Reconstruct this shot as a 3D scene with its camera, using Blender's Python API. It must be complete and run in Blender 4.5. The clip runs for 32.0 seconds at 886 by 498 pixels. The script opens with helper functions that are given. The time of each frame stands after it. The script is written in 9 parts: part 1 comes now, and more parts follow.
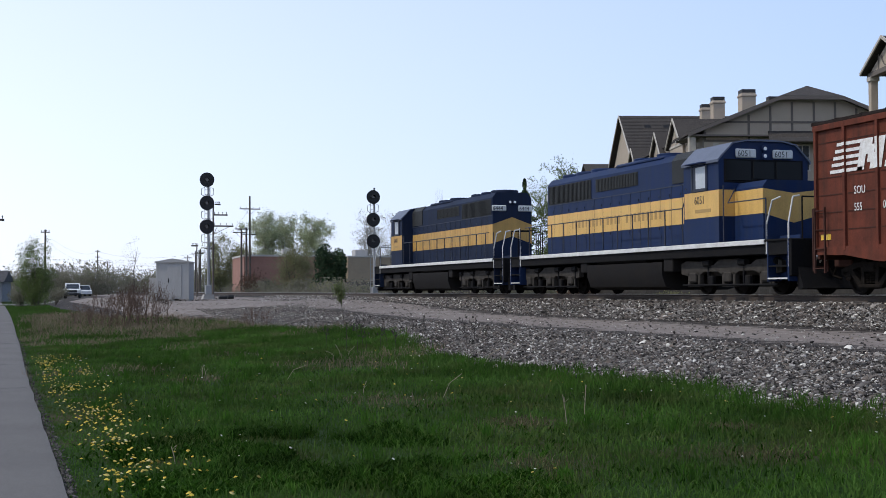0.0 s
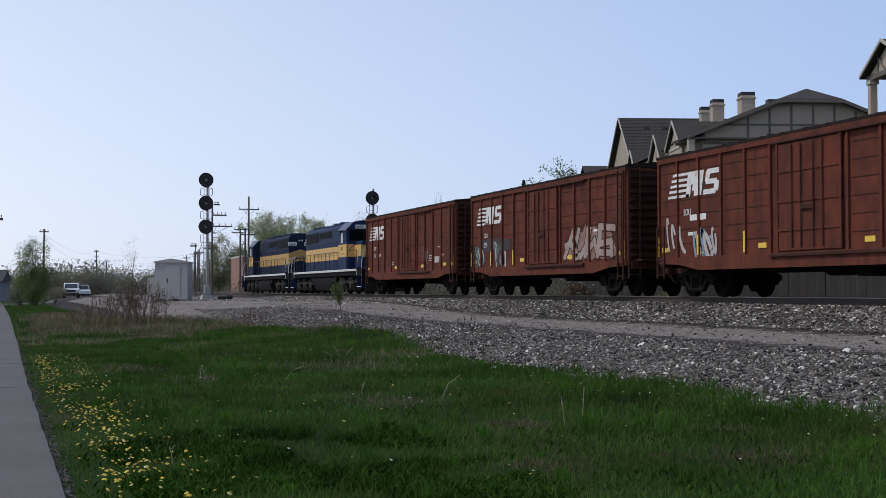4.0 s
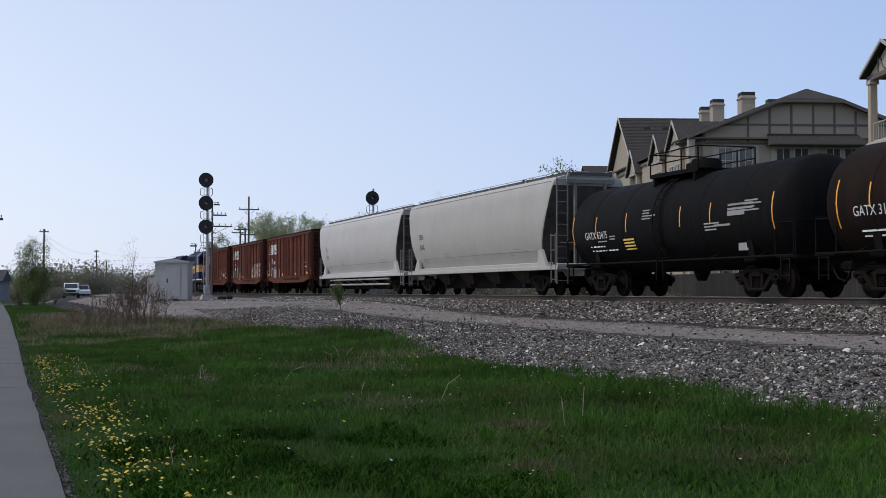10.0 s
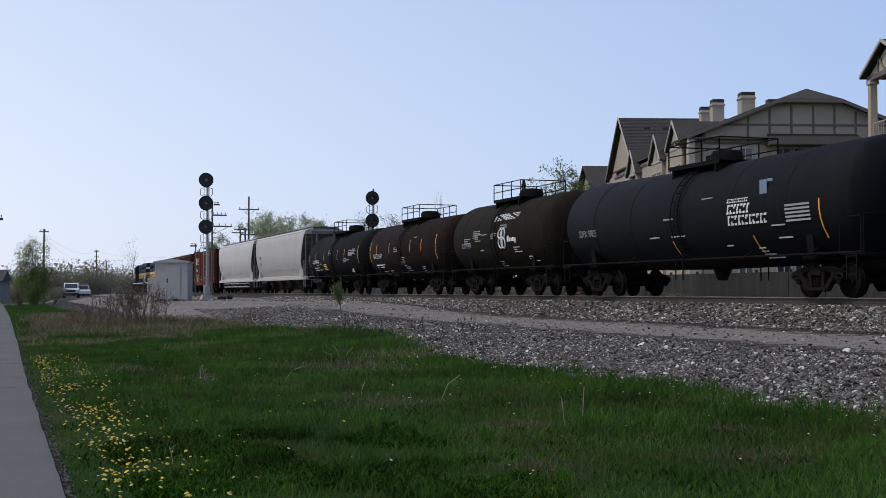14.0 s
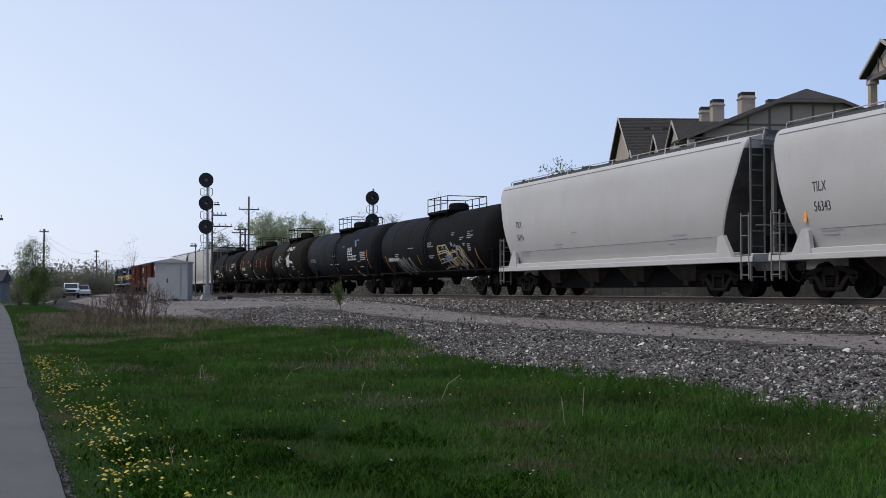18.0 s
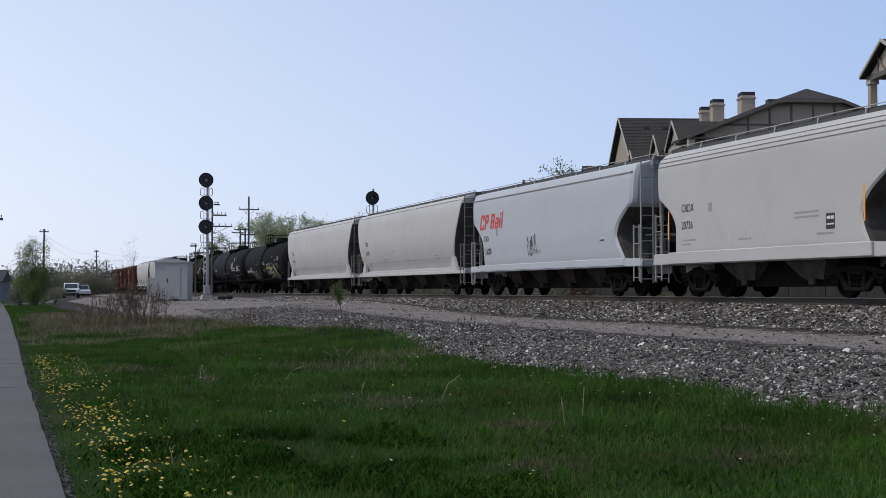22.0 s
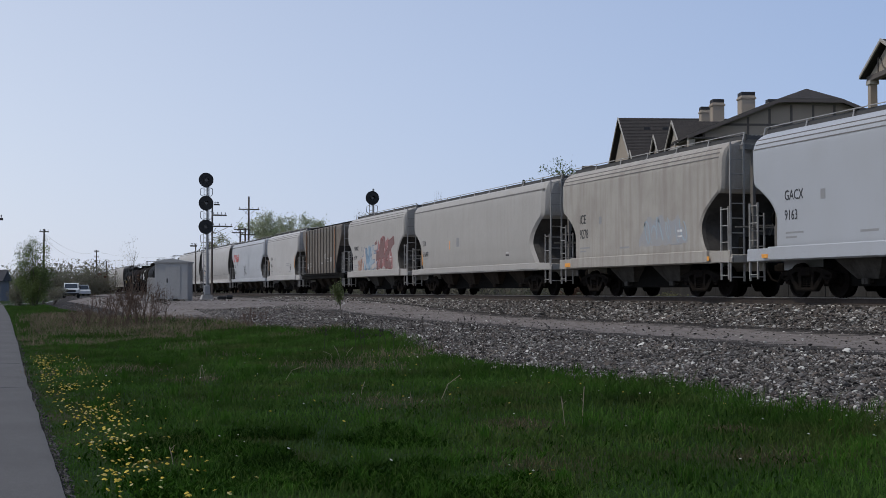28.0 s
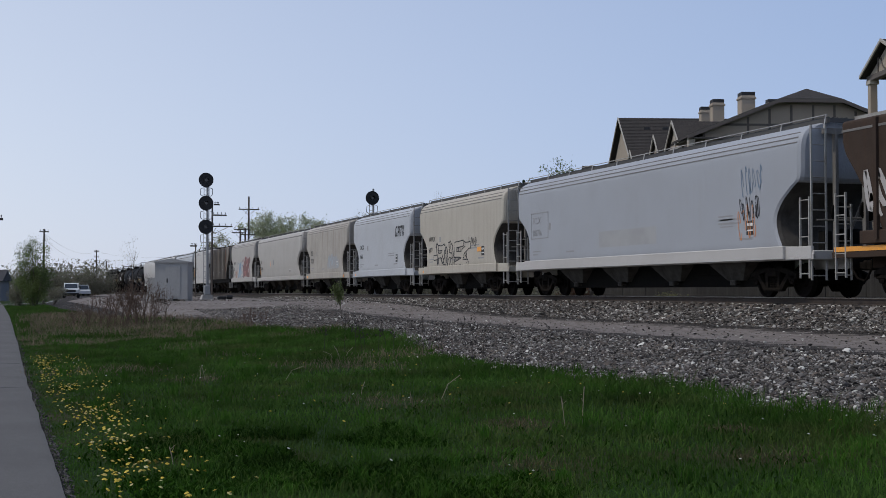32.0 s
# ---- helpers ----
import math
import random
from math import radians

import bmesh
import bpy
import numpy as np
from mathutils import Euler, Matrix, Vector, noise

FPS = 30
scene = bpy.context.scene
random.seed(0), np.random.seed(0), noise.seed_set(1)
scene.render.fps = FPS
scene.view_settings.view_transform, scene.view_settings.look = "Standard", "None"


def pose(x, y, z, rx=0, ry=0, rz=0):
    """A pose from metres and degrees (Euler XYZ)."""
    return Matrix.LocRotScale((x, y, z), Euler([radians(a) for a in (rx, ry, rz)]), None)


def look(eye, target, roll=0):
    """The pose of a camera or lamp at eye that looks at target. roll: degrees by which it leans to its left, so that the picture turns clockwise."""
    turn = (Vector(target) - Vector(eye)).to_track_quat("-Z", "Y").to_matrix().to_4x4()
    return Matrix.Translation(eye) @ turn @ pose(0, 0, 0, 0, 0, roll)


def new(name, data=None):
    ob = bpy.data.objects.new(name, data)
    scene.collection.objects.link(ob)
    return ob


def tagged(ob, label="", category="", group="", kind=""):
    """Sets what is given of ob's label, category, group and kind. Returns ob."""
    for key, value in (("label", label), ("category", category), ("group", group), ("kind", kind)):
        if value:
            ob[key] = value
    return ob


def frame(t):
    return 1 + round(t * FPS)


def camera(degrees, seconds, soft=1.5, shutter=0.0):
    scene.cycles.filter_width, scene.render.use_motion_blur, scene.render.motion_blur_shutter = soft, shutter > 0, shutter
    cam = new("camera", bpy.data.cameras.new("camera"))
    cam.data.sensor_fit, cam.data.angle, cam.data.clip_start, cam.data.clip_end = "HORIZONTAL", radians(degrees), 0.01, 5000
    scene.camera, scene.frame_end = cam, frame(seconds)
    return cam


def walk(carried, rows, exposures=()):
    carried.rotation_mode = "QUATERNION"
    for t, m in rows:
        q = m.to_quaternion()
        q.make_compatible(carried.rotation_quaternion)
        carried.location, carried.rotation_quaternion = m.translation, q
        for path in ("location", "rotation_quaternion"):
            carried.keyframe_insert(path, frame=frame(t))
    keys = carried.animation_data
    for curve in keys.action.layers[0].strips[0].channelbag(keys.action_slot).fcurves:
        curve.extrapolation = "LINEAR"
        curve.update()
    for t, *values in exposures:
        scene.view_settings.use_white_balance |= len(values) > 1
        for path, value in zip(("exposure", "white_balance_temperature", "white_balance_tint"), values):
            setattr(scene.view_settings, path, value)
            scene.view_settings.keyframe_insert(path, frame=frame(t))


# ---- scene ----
# ---------- camera ----------
# x: across the line (to the track), y: along the line (the way the train goes), z: up
EYE = (0.0, 0.0, 1.6)
TURN, TILT = 18.47, 1.87
FOV = 37.85


def aim(turn, tilt, roll=0.0):
    a, b = radians(turn), radians(tilt)
    far = (EYE[0] + 100 * math.sin(a) * math.cos(b), EYE[1] + 100 * math.cos(a) * math.cos(b), EYE[2] + 100 * math.sin(b))
    return look(EYE, far, roll)


cam = camera(FOV, 32.0, soft=0.7)
walk(cam, [(0.0, aim(TURN - 0.050, TILT - 0.055, -0.25)), (0.5, aim(TURN - 0.035, TILT - 0.050, -0.22)),
           (1.0, aim(TURN - 0.050, TILT - 0.045, -0.20)), (1.5, aim(TURN - 0.005, TILT - 0.012, -0.05)),
           (2.0, aim(TURN, TILT)), (6.0, aim(TURN, TILT)), (32.0, aim(TURN, TILT))],
     [(0.0, 0.33), (0.5, 0.2), (1.0, 0.06), (1.6, 0.0), (20.0, 0.0), (22.1, 0.0), (23.0, -0.22), (32.0, -0.25)])

# ---------- light ----------
SUN_EL, SUN_AZ = 55.0, -88.0      # degrees; azimuth from +y, negative to -x
world = bpy.data.worlds.new("sky")
scene.world = world
world.use_nodes = True
wn, wl = world.node_tree.nodes, world.node_tree.links
sky = wn.new("ShaderNodeTexSky")
sky.sky_type, sky.sun_disc = "NISHITA", False
sky.sun_elevation, sky.sun_rotation = radians(SUN_EL), radians(SUN_AZ)
sky.air_density, sky.dust_density, sky.ozone_density, sky.altitude = 1.0, 0.6, 1.5, 200
# thin haze that lies on the horizon, whiter towards the sun
co = wn.new("ShaderNodeTexCoord")
split = wn.new("ShaderNodeSeparateXYZ")
wl.new(co.outputs["Generated"], split.inputs[0])
height = wn.new("ShaderNodeMapRange")
height.inputs["From Min"].default_value, height.inputs["From Max"].default_value = 0.05, 0.75
height.inputs["To Min"].default_value, height.inputs["To Max"].default_value = 0.80, 0.12
wl.new(split.outputs[2], height.inputs["Value"])
dot = wn.new("ShaderNodeVectorMath")
dot.operation = "DOT_PRODUCT"
dot.inputs[1].default_value = (math.sin(radians(SUN_AZ)), math.cos(radians(SUN_AZ)), 0.25)
wl.new(co.outputs["Generated"], dot.inputs[0])
side = wn.new("ShaderNodeMapRange")
side.inputs["From Min"].default_value, side.inputs["From Max"].default_value = -0.69, 0.10
wl.new(dot.outputs["Value"], side.inputs["Value"])
tone = wn.new("ShaderNodeMix")
tone.data_type = "RGBA"
tone.inputs[6].default_value, tone.inputs[7].default_value = (2.22, 3.12, 5.5, 1.0), (5.35, 5.74, 6.95, 1.0)
wl.new(side.outputs[0], tone.inputs[0])
haze = wn.new("ShaderNodeMix")
haze.data_type = "RGBA"
wl.new(height.outputs[0], haze.inputs[0])
wl.new(sky.outputs[0], haze.inputs[6])
wl.new(tone.outputs[2], haze.inputs[7])
wl.new(haze.outputs[2], wn["Background"].inputs[0])
wn["Background"].inputs[1].default_value = 0.15
sun = new("sun", bpy.data.lights.new("sun", "SUN"))
sun.data.energy, sun.data.angle, sun.data.color = 2.0, radians(1.0), (1.0, 0.93, 0.82)
sa, se = radians(SUN_AZ), radians(SUN_EL)
sun.matrix_basis = look((0, 0, 60), (-60 * math.sin(sa) * math.cos(se), -60 * math.cos(sa) * math.cos(se), 60 - 60 * math.sin(se)))
# ---------- mesh tools ----------
class Build:
    """Collects plain pieces of one mesh."""

    def __init__(self):
        self.v, self.f = [], []

    def add(self, verts, faces):
        k = len(self.v)
        self.v += [tuple(p) for p in verts]
        self.f += [tuple(k + i for i in q) for q in faces]
        return self

    def box(self, x0, x1, y0, y1, z0, z1, c=0.0, turn=None):
        """A box with chamfered edges."""
        lo, hi = (min(x0, x1), min(y0, y1), min(z0, z1)), (max(x0, x1), max(y0, y1), max(z0, z1))
        if c <= 0:
            v = [(x, y, z) for x in (lo[0], hi[0]) for y in (lo[1], hi[1]) for z in (lo[2], hi[2])]
            f = [(0, 1, 3, 2), (4, 6, 7, 5), (0, 4, 5, 1), (2, 3, 7, 6), (0, 2, 6, 4), (1, 5, 7, 3)]
        else:
            c = min(c, *[(h - l) * 0.45 for l, h in zip(lo, hi)])
            v, ids = [], {}
            for a in (0, 1):
                for b in (0, 1):
                    for d in (0, 1):
                        s = (a, b, d)
                        for ax in range(3):
                            p = [(hi[i] if s[i] else lo[i]) for i in range(3)]
                            for i in range(3):
                                if i != ax:
                                    p[i] += -c if s[i] else c
                            ids[(s, ax)] = len(v)
                            v.append(tuple(p))
            f = []
            for ax in range(3):
                o = [i for i in range(3) if i != ax]
                for side in (0, 1):
                    q = []
                    for m, n in ((0, 0), (1, 0), (1, 1), (0, 1)):
                        s = [0, 0, 0]
                        s[ax], s[o[0]], s[o[1]] = side, m, n
                        q.append(ids[(tuple(s), ax)])
                    f.append(tuple(q))
                for m in (0, 1):
                    for n in (0, 1):
                        s0, s1 = [0, 0, 0], [0, 0, 0]
                        s0[ax], s1[ax] = 0, 1
                        s0[o[0]] = s1[o[0]] = m
                        s0[o[1]] = s1[o[1]] = n
                        s0, s1 = tuple(s0), tuple(s1)
                        f.append((ids[(s0, o[0])], ids[(s1, o[0])], ids[(s1, o[1])], ids[(s0, o[1])]))
            for a in (0, 1):
                for b in (0, 1):
                    for d in (0, 1):
                        f.append(tuple(ids[((a, b, d), ax)] for ax in range(3)))
        if turn is not None:
            v = [tuple(turn @ Vector(p)) for p in v]
        return self.add(v, f)

    def rod(self, p, q, r, n=6, r2=None):
        """A rod from p to q, closed at both ends."""
        p, q = Vector(p), Vector(q)
        d = (q - p).normalized()
        a = d.orthogonal().normalized()
        b = d.cross(a)
        r2 = r if r2 is None else r2
        v = []
        for e, rr in ((p, r), (q, r2)):
            for i in range(n):
                t = 2 * math.pi * (i + 0.5) / n
                v.append(e + a * (rr * math.cos(t)) + b * (rr * math.sin(t)))
        f = [(i, (i + 1) % n, n + (i + 1) % n, n + i) for i in range(n)]
        f += [tuple(range(n - 1, -1, -1)), tuple(range(n, 2 * n))]
        return self.add(v, f)

    def path(self, pts, r, n=6):
        for p, q in zip(pts[:-1], pts[1:]):
            self.rod(p, q, r, n)
        return self

    def lathe(self, prof, axis="y", n=24, at=(0, 0, 0)):
        """Turns (along, radius) pairs round an axis."""
        v, f = [], []
        for s, r in prof:
            for i in range(n):
                t = 2 * math.pi * i / n
                a, b = r * math.cos(t), r * math.sin(t)
                p = {"x": (s, a, b), "y": (a, s, b), "z": (a, b, s)}[axis]
                v.append(tuple(p[k] + at[k] for k in range(3)))
        for j in range(len(prof) - 1):
            for i in range(n):
                f.append((j * n + i, j * n + (i + 1) % n, (j + 1) * n + (i + 1) % n, (j + 1) * n + i))
        f += [tuple(range(n - 1, -1, -1)), tuple(range((len(prof) - 1) * n, len(prof) * n))]
        return self.add(v, f)

    def prism(self, prof, axis, lo, hi):
        """Draws a closed outline along an axis: x takes (y, z), y takes (x, z), z takes (x, y)."""
        n = len(prof)
        put = {"x": lambda s, a, b: (s, a, b), "y": lambda s, a, b: (a, s, b), "z": lambda s, a, b: (a, b, s)}[axis]
        v = [put(lo, a, b) for a, b in prof] + [put(hi, a, b) for a, b in prof]
        f = [(i, (i + 1) % n, n + (i + 1) % n, n + i) for i in range(n)]
        f += [tuple(range(n - 1, -1, -1)), tuple(range(n, 2 * n))]
        return self.add(v, f)

    def mesh(self, name, material, smooth=0.0):
        me = bpy.data.meshes.new(name)
        me.from_pydata([tuple(p) for p in self.v], [], self.f)
        me.validate()
        bm = bmesh.new()
        bm.from_mesh(me)
        bmesh.ops.recalc_face_normals(bm, faces=bm.faces)
        if smooth:
            for e in bm.edges:
                e.smooth = len(e.link_faces) == 2 and e.calc_face_angle(0) < radians(smooth)
            for q in bm.faces:
                q.smooth = True
        bm.to_mesh(me)
        bm.free()
        if material:
            me.materials.append(material)
        return me


def part(name, build, material, parent, label="", smooth=0.0, m=None):
    """Links a mesh as one object under a thing or a part."""
    ob = new(name, build.mesh(name, material, smooth) if isinstance(build, Build) else build)
    ob.parent = parent
    if m is not None:
        ob.matrix_basis = m
    if label:
        ob["label"] = label
    if name in JOINED:
        ob["kind"] = "stuff"
    return ob


# fine repeats that stay joined on their thing
JOINED = {"stencil", "data_lines", "graffiti", "owner_mark", "owner_word", "road_mark", "door_seam", "faded_lettering", "panel_seam", "reflector", "side_twig", "seed_head", "roof_bead", "trim_post", "trim_belt"}


def thing(name, label, category, group="", m=None, data=None, kind=""):
    ob = new(name, data)
    if m is not None:
        ob.matrix_basis = m
    return tagged(ob, label, category, group, kind)


def letters(name, text, size, material, parent, m, label="", wide=1.0, depth=0.002):
    """Lettering as a thin mesh in the built-in font."""
    cu = bpy.data.curves.new("text", "FONT")
    cu.body, cu.size, cu.extrude, cu.resolution_u = text, size, depth, 2
    ob = bpy.data.objects.new("text", cu)
    me = bpy.data.meshes.new_from_object(ob)
    bpy.data.objects.remove(ob)
    bpy.data.curves.remove(cu)
    me.transform(Matrix.Diagonal((wide, 1, 1, 1)))
    me.materials.clear()
    me.materials.append(material)
    return part(name, me, material, parent, label, m=m)


# ---------- materials ----------
def rgb(c):
    return (c[0], c[1], c[2], 1.0)


def surface(name, base, rough=0.6, metal=0.0, second=None, amount=0.35, scale=1.2, grain=0.12, grain_scale=40.0,
            streak=None, streak_amount=0.0, bump=0.15, bump_scale=60.0, spec=0.4, per_object=0.0):
    """Paint, metal or stone: two scales of variation, vertical streaks of dirt, fine relief."""
    ma = bpy.data.materials.new(name)
    ma.use_nodes = True
    nt = ma.node_tree
    n, l = nt.nodes, nt.links
    bs = n["Principled BSDF"]
    bs.inputs["Roughness"].default_value, bs.inputs["Metallic"].default_value = rough, metal
    bs.inputs["Specular IOR Level"].default_value = spec
    co = n.new("ShaderNodeTexCoord")
    big, fine = n.new("ShaderNodeTexNoise"), n.new("ShaderNodeTexNoise")
    big.inputs["Scale"].default_value, big.inputs["Detail"].default_value = scale, 6
    big.inputs["Roughness"].default_value = 0.65
    fine.inputs["Scale"].default_value, fine.inputs["Detail"].default_value = grain_scale, 3
    l.new(co.outputs["Object"], big.inputs["Vector"])
    l.new(co.outputs["Object"], fine.inputs["Vector"])
    second = second or tuple(c * 0.6 for c in base)
    ramp = n.new("ShaderNodeMapRange")
    ramp.inputs["From Min"].default_value, ramp.inputs["From Max"].default_value = 0.42, 0.72
    ramp.inputs["To Max"].default_value = amount
    l.new(big.outputs[0], ramp.inputs["Value"])
    mix = n.new("ShaderNodeMix")
    mix.data_type = "RGBA"
    mix.inputs[6].default_value, mix.inputs[7].default_value = rgb(base), rgb(second)
    l.new(ramp.outputs[0], mix.inputs[0])
    out = mix.outputs[2]
    if streak_amount > 0:
        mp = n.new("ShaderNodeMapping")
        mp.inputs["Scale"].default_value = (5.0, 5.0, 0.35)
        l.new(co.outputs["Object"], mp.inputs["Vector"])
        st = n.new("ShaderNodeTexNoise")
        st.inputs["Scale"].default_value, st.inputs["Detail"].default_value = 1.0, 5
        l.new(mp.outputs[0], st.inputs["Vector"])
        r2 = n.new("ShaderNodeMapRange")
        r2.inputs["From Min"].default_value, r2.inputs["From Max"].default_value = 0.45, 0.75
        r2.inputs["To Max"].default_value = streak_amount
        l.new(st.outputs[0], r2.inputs["Value"])
        m2 = n.new("ShaderNodeMix")
        m2.data_type = "RGBA"
        m2.inputs[7].default_value = rgb(streak or (0.1, 0.06, 0.04))
        l.new(r2.outputs[0], m2.inputs[0])
        l.new(out, m2.inputs[6])
        out = m2.outputs[2]
    hs = n.new("ShaderNodeHueSaturation")
    r3 = n.new("ShaderNodeMapRange")
    r3.inputs["From Min"].default_value, r3.inputs["From Max"].default_value = 0.3, 0.7
    r3.inputs["To Min"].default_value, r3.inputs["To Max"].default_value = 1 - grain, 1 + grain
    l.new(fine.outputs[0], r3.inputs["Value"])
    val = r3.outputs[0]
    if per_object:
        oi = n.new("ShaderNodeObjectInfo")
        r4 = n.new("ShaderNodeMapRange")
        r4.inputs["To Min"].default_value, r4.inputs["To Max"].default_value = 1 - per_object, 1 + per_object
        l.new(oi.outputs["Random"], r4.inputs["Value"])
        mm = n.new("ShaderNodeMath")
        mm.operation = "MULTIPLY"
        l.new(val, mm.inputs[0])
        l.new(r4.outputs[0], mm.inputs[1])
        val = mm.outputs[0]
    l.new(val, hs.inputs["Value"])
    l.new(out, hs.inputs["Color"])
    l.new(hs.outputs[0], bs.inputs["Base Color"])
    rr = n.new("ShaderNodeMapRange")
    rr.inputs["To Min"].default_value, rr.inputs["To Max"].default_value = max(0.05, rough - 0.12), min(1.0, rough + 0.12)
    l.new(big.outputs[0], rr.inputs["Value"])
    l.new(rr.outputs[0], bs.inputs["Roughness"])
    if bump:
        bp = n.new("ShaderNodeBump")
        bp.inputs["Strength"].default_value, bp.inputs["Distance"].default_value = bump, 0.02
        bn = n.new("ShaderNodeTexNoise")
        bn.inputs["Scale"].default_value, bn.inputs["Detail"].default_value = bump_scale, 4
        l.new(co.outputs["Object"], bn.inputs["Vector"])
        l.new(bn.outputs[0], bp.inputs["Height"])
        l.new(bp.outputs[0], bs.inputs["Normal"])
    return ma


def scattered(name, colours, rough=0.8, spec=0.2, through_light=0.0, patches=0.25, dry=None):
    """Stones, blades and leaves of one mesh: each island takes its own colour."""
    ma = bpy.data.materials.new(name)
    ma.use_nodes = True
    n, l = ma.node_tree.nodes, ma.node_tree.links
    bs = n["Principled BSDF"]
    bs.inputs["Roughness"].default_value, bs.inputs["Specular IOR Level"].default_value = rough, spec
    ge, ra = n.new("ShaderNodeNewGeometry"), n.new("ShaderNodeValToRGB")
    cr = ra.color_ramp
    while len(cr.elements) < len(colours):
        cr.elements.new(0.5)
    for i, (e, c) in enumerate(zip(cr.elements, colours)):
        e.position, e.color = i / (len(colours) - 1), rgb(c)
    l.new(ge.outputs["Random Per Island"], ra.inputs[0])
    co, no, hs, mr = n.new("ShaderNodeTexCoord"), n.new("ShaderNodeTexNoise"), n.new("ShaderNodeHueSaturation"), n.new("ShaderNodeMapRange")
    no.inputs["Scale"].default_value, no.inputs["Detail"].default_value = 0.55, 5
    mr.inputs["From Min"].default_value, mr.inputs["From Max"].default_value = 0.3, 0.7
    mr.inputs["To Min"].default_value, mr.inputs["To Max"].default_value = 1 - patches, 1 + patches
    l.new(co.outputs["Object"], no.inputs["Vector"])
    l.new(no.outputs[0], mr.inputs["Value"])
    l.new(mr.outputs[0], hs.inputs["Value"])
    l.new(ra.outputs[0], hs.inputs["Color"])
    if dry:
        dn, dr, dm = n.new("ShaderNodeTexNoise"), n.new("ShaderNodeMapRange"), n.new("ShaderNodeMix")
        dn.inputs["Scale"].default_value, dn.inputs["Detail"].default_value = 0.42, 6
        dn.inputs["Roughness"].default_value = 0.7
        dr.inputs["From Min"].default_value, dr.inputs["From Max"].default_value = 0.50, 0.66
        dr.inputs["To Max"].default_value = 0.6
        dm.data_type = "RGBA"
        dm.inputs[7].default_value = rgb(dry)
        l.new(co.outputs["Object"], dn.inputs["Vector"])
        l.new(dn.outputs[0], dr.inputs["Value"])
        l.new(dr.outputs[0], dm.inputs[0])
        l.new(ra.outputs[0], dm.inputs[6])
        l.new(dm.outputs[2], hs.inputs["Color"])
    l.new(hs.outputs[0], bs.inputs["Base Color"])
    if through_light:
        tr, mx = n.new("ShaderNodeBsdfTranslucent"), n.new("ShaderNodeMixShader")
        mx.inputs[0].default_value = through_light
        l.new(hs.outputs[0], tr.inputs["Color"])
        l.new(bs.outputs[0], mx.inputs[1])
        l.new(tr.outputs[0], mx.inputs[2])
        l.new(mx.outputs[0], n["Material Output"].inputs["Surface"])
    return ma
# ---------- ground, path and track ----------
def steps(*spans):
    out = []
    for a, b, d in spans:
        k = max(1, round((b - a) / d))
        out += [a + (b - a) * i / k for i in range(k)]
    return out + [spans[-1][1]]


def lerp(pts, x):
    if x <= pts[0][0]:
        return pts[0][1]
    for (a, p), (b, q) in zip(pts[:-1], pts[1:]):
        if x <= b:
            return p + (q - p) * (x - a) / (b - a)
    return pts[-1][1]


RAIL = 1.43      # top of rail
TRACK = 20.85    # centre line of the track
NEAR = [(-40, 0.1), (-3, 0.0), (0.6, 0.0), (3, 0.02), (9.3, 0.18), (10.2, 0.30), (12.2, 0.58), (13, 0.63), (15.7, 0.60), (18.5, 0.68), (19.75, 1.20),
        (22.0, 1.20), (24, 0.6), (40, 0.5)]
FAR = [(-40, 0.3), (-3, 0.25), (0.6, 0.25), (4, 0.4), (7, 1.0), (12.2, 1.06), (18.5, 1.08), (19.75, 1.20), (22.0, 1.20), (24, 0.9), (40, 0.7)]


def ground_z(x, y):
    k = min(1.0, max(0.0, (y - 42) / 28))
    k = k * k * (3 - 2 * k)
    dip = 0.32 * min(1.0, max(0.0, (y - 128) / 34)) * min(1.0, max(0.0, (17 - x) / 5))
    return lerp(NEAR, x) * (1 - k) + lerp(FAR, x) * k - dip + 0.05 * noise.noise(Vector((x * 0.35, y * 0.35, 0))) * (0.6 < x < 12 and y < 60)


def turf_edge(y):
    """How far from the path the grass reaches before the gravel begins."""
    base = lerp([(0, 8.8), (11, 8.9), (12.4, 9.4), (14.3, 9.0), (17.6, 9.25), (20.4, 9.1), (22, 8.5), (26, 8.7), (32.5, 9.85), (37, 10.4), (42, 10.2), (52, 7.2), (62, 3.6), (90, 2.6), (140, 2.4)], y)
    return base + 0.22 * noise.noise(Vector((3.0, y * 0.45, 0))) + 0.2 * noise.noise(Vector((7.0, y * 1.7, 0)))


def path_edge(y):
    """The edge of the footpath on the side of the track."""
    return lerp([(0, 0.50), (11.4, 0.40), (25, 0.26), (42, 0.20), (82, -0.17), (200, -1.5), (420, -4.0)], y)


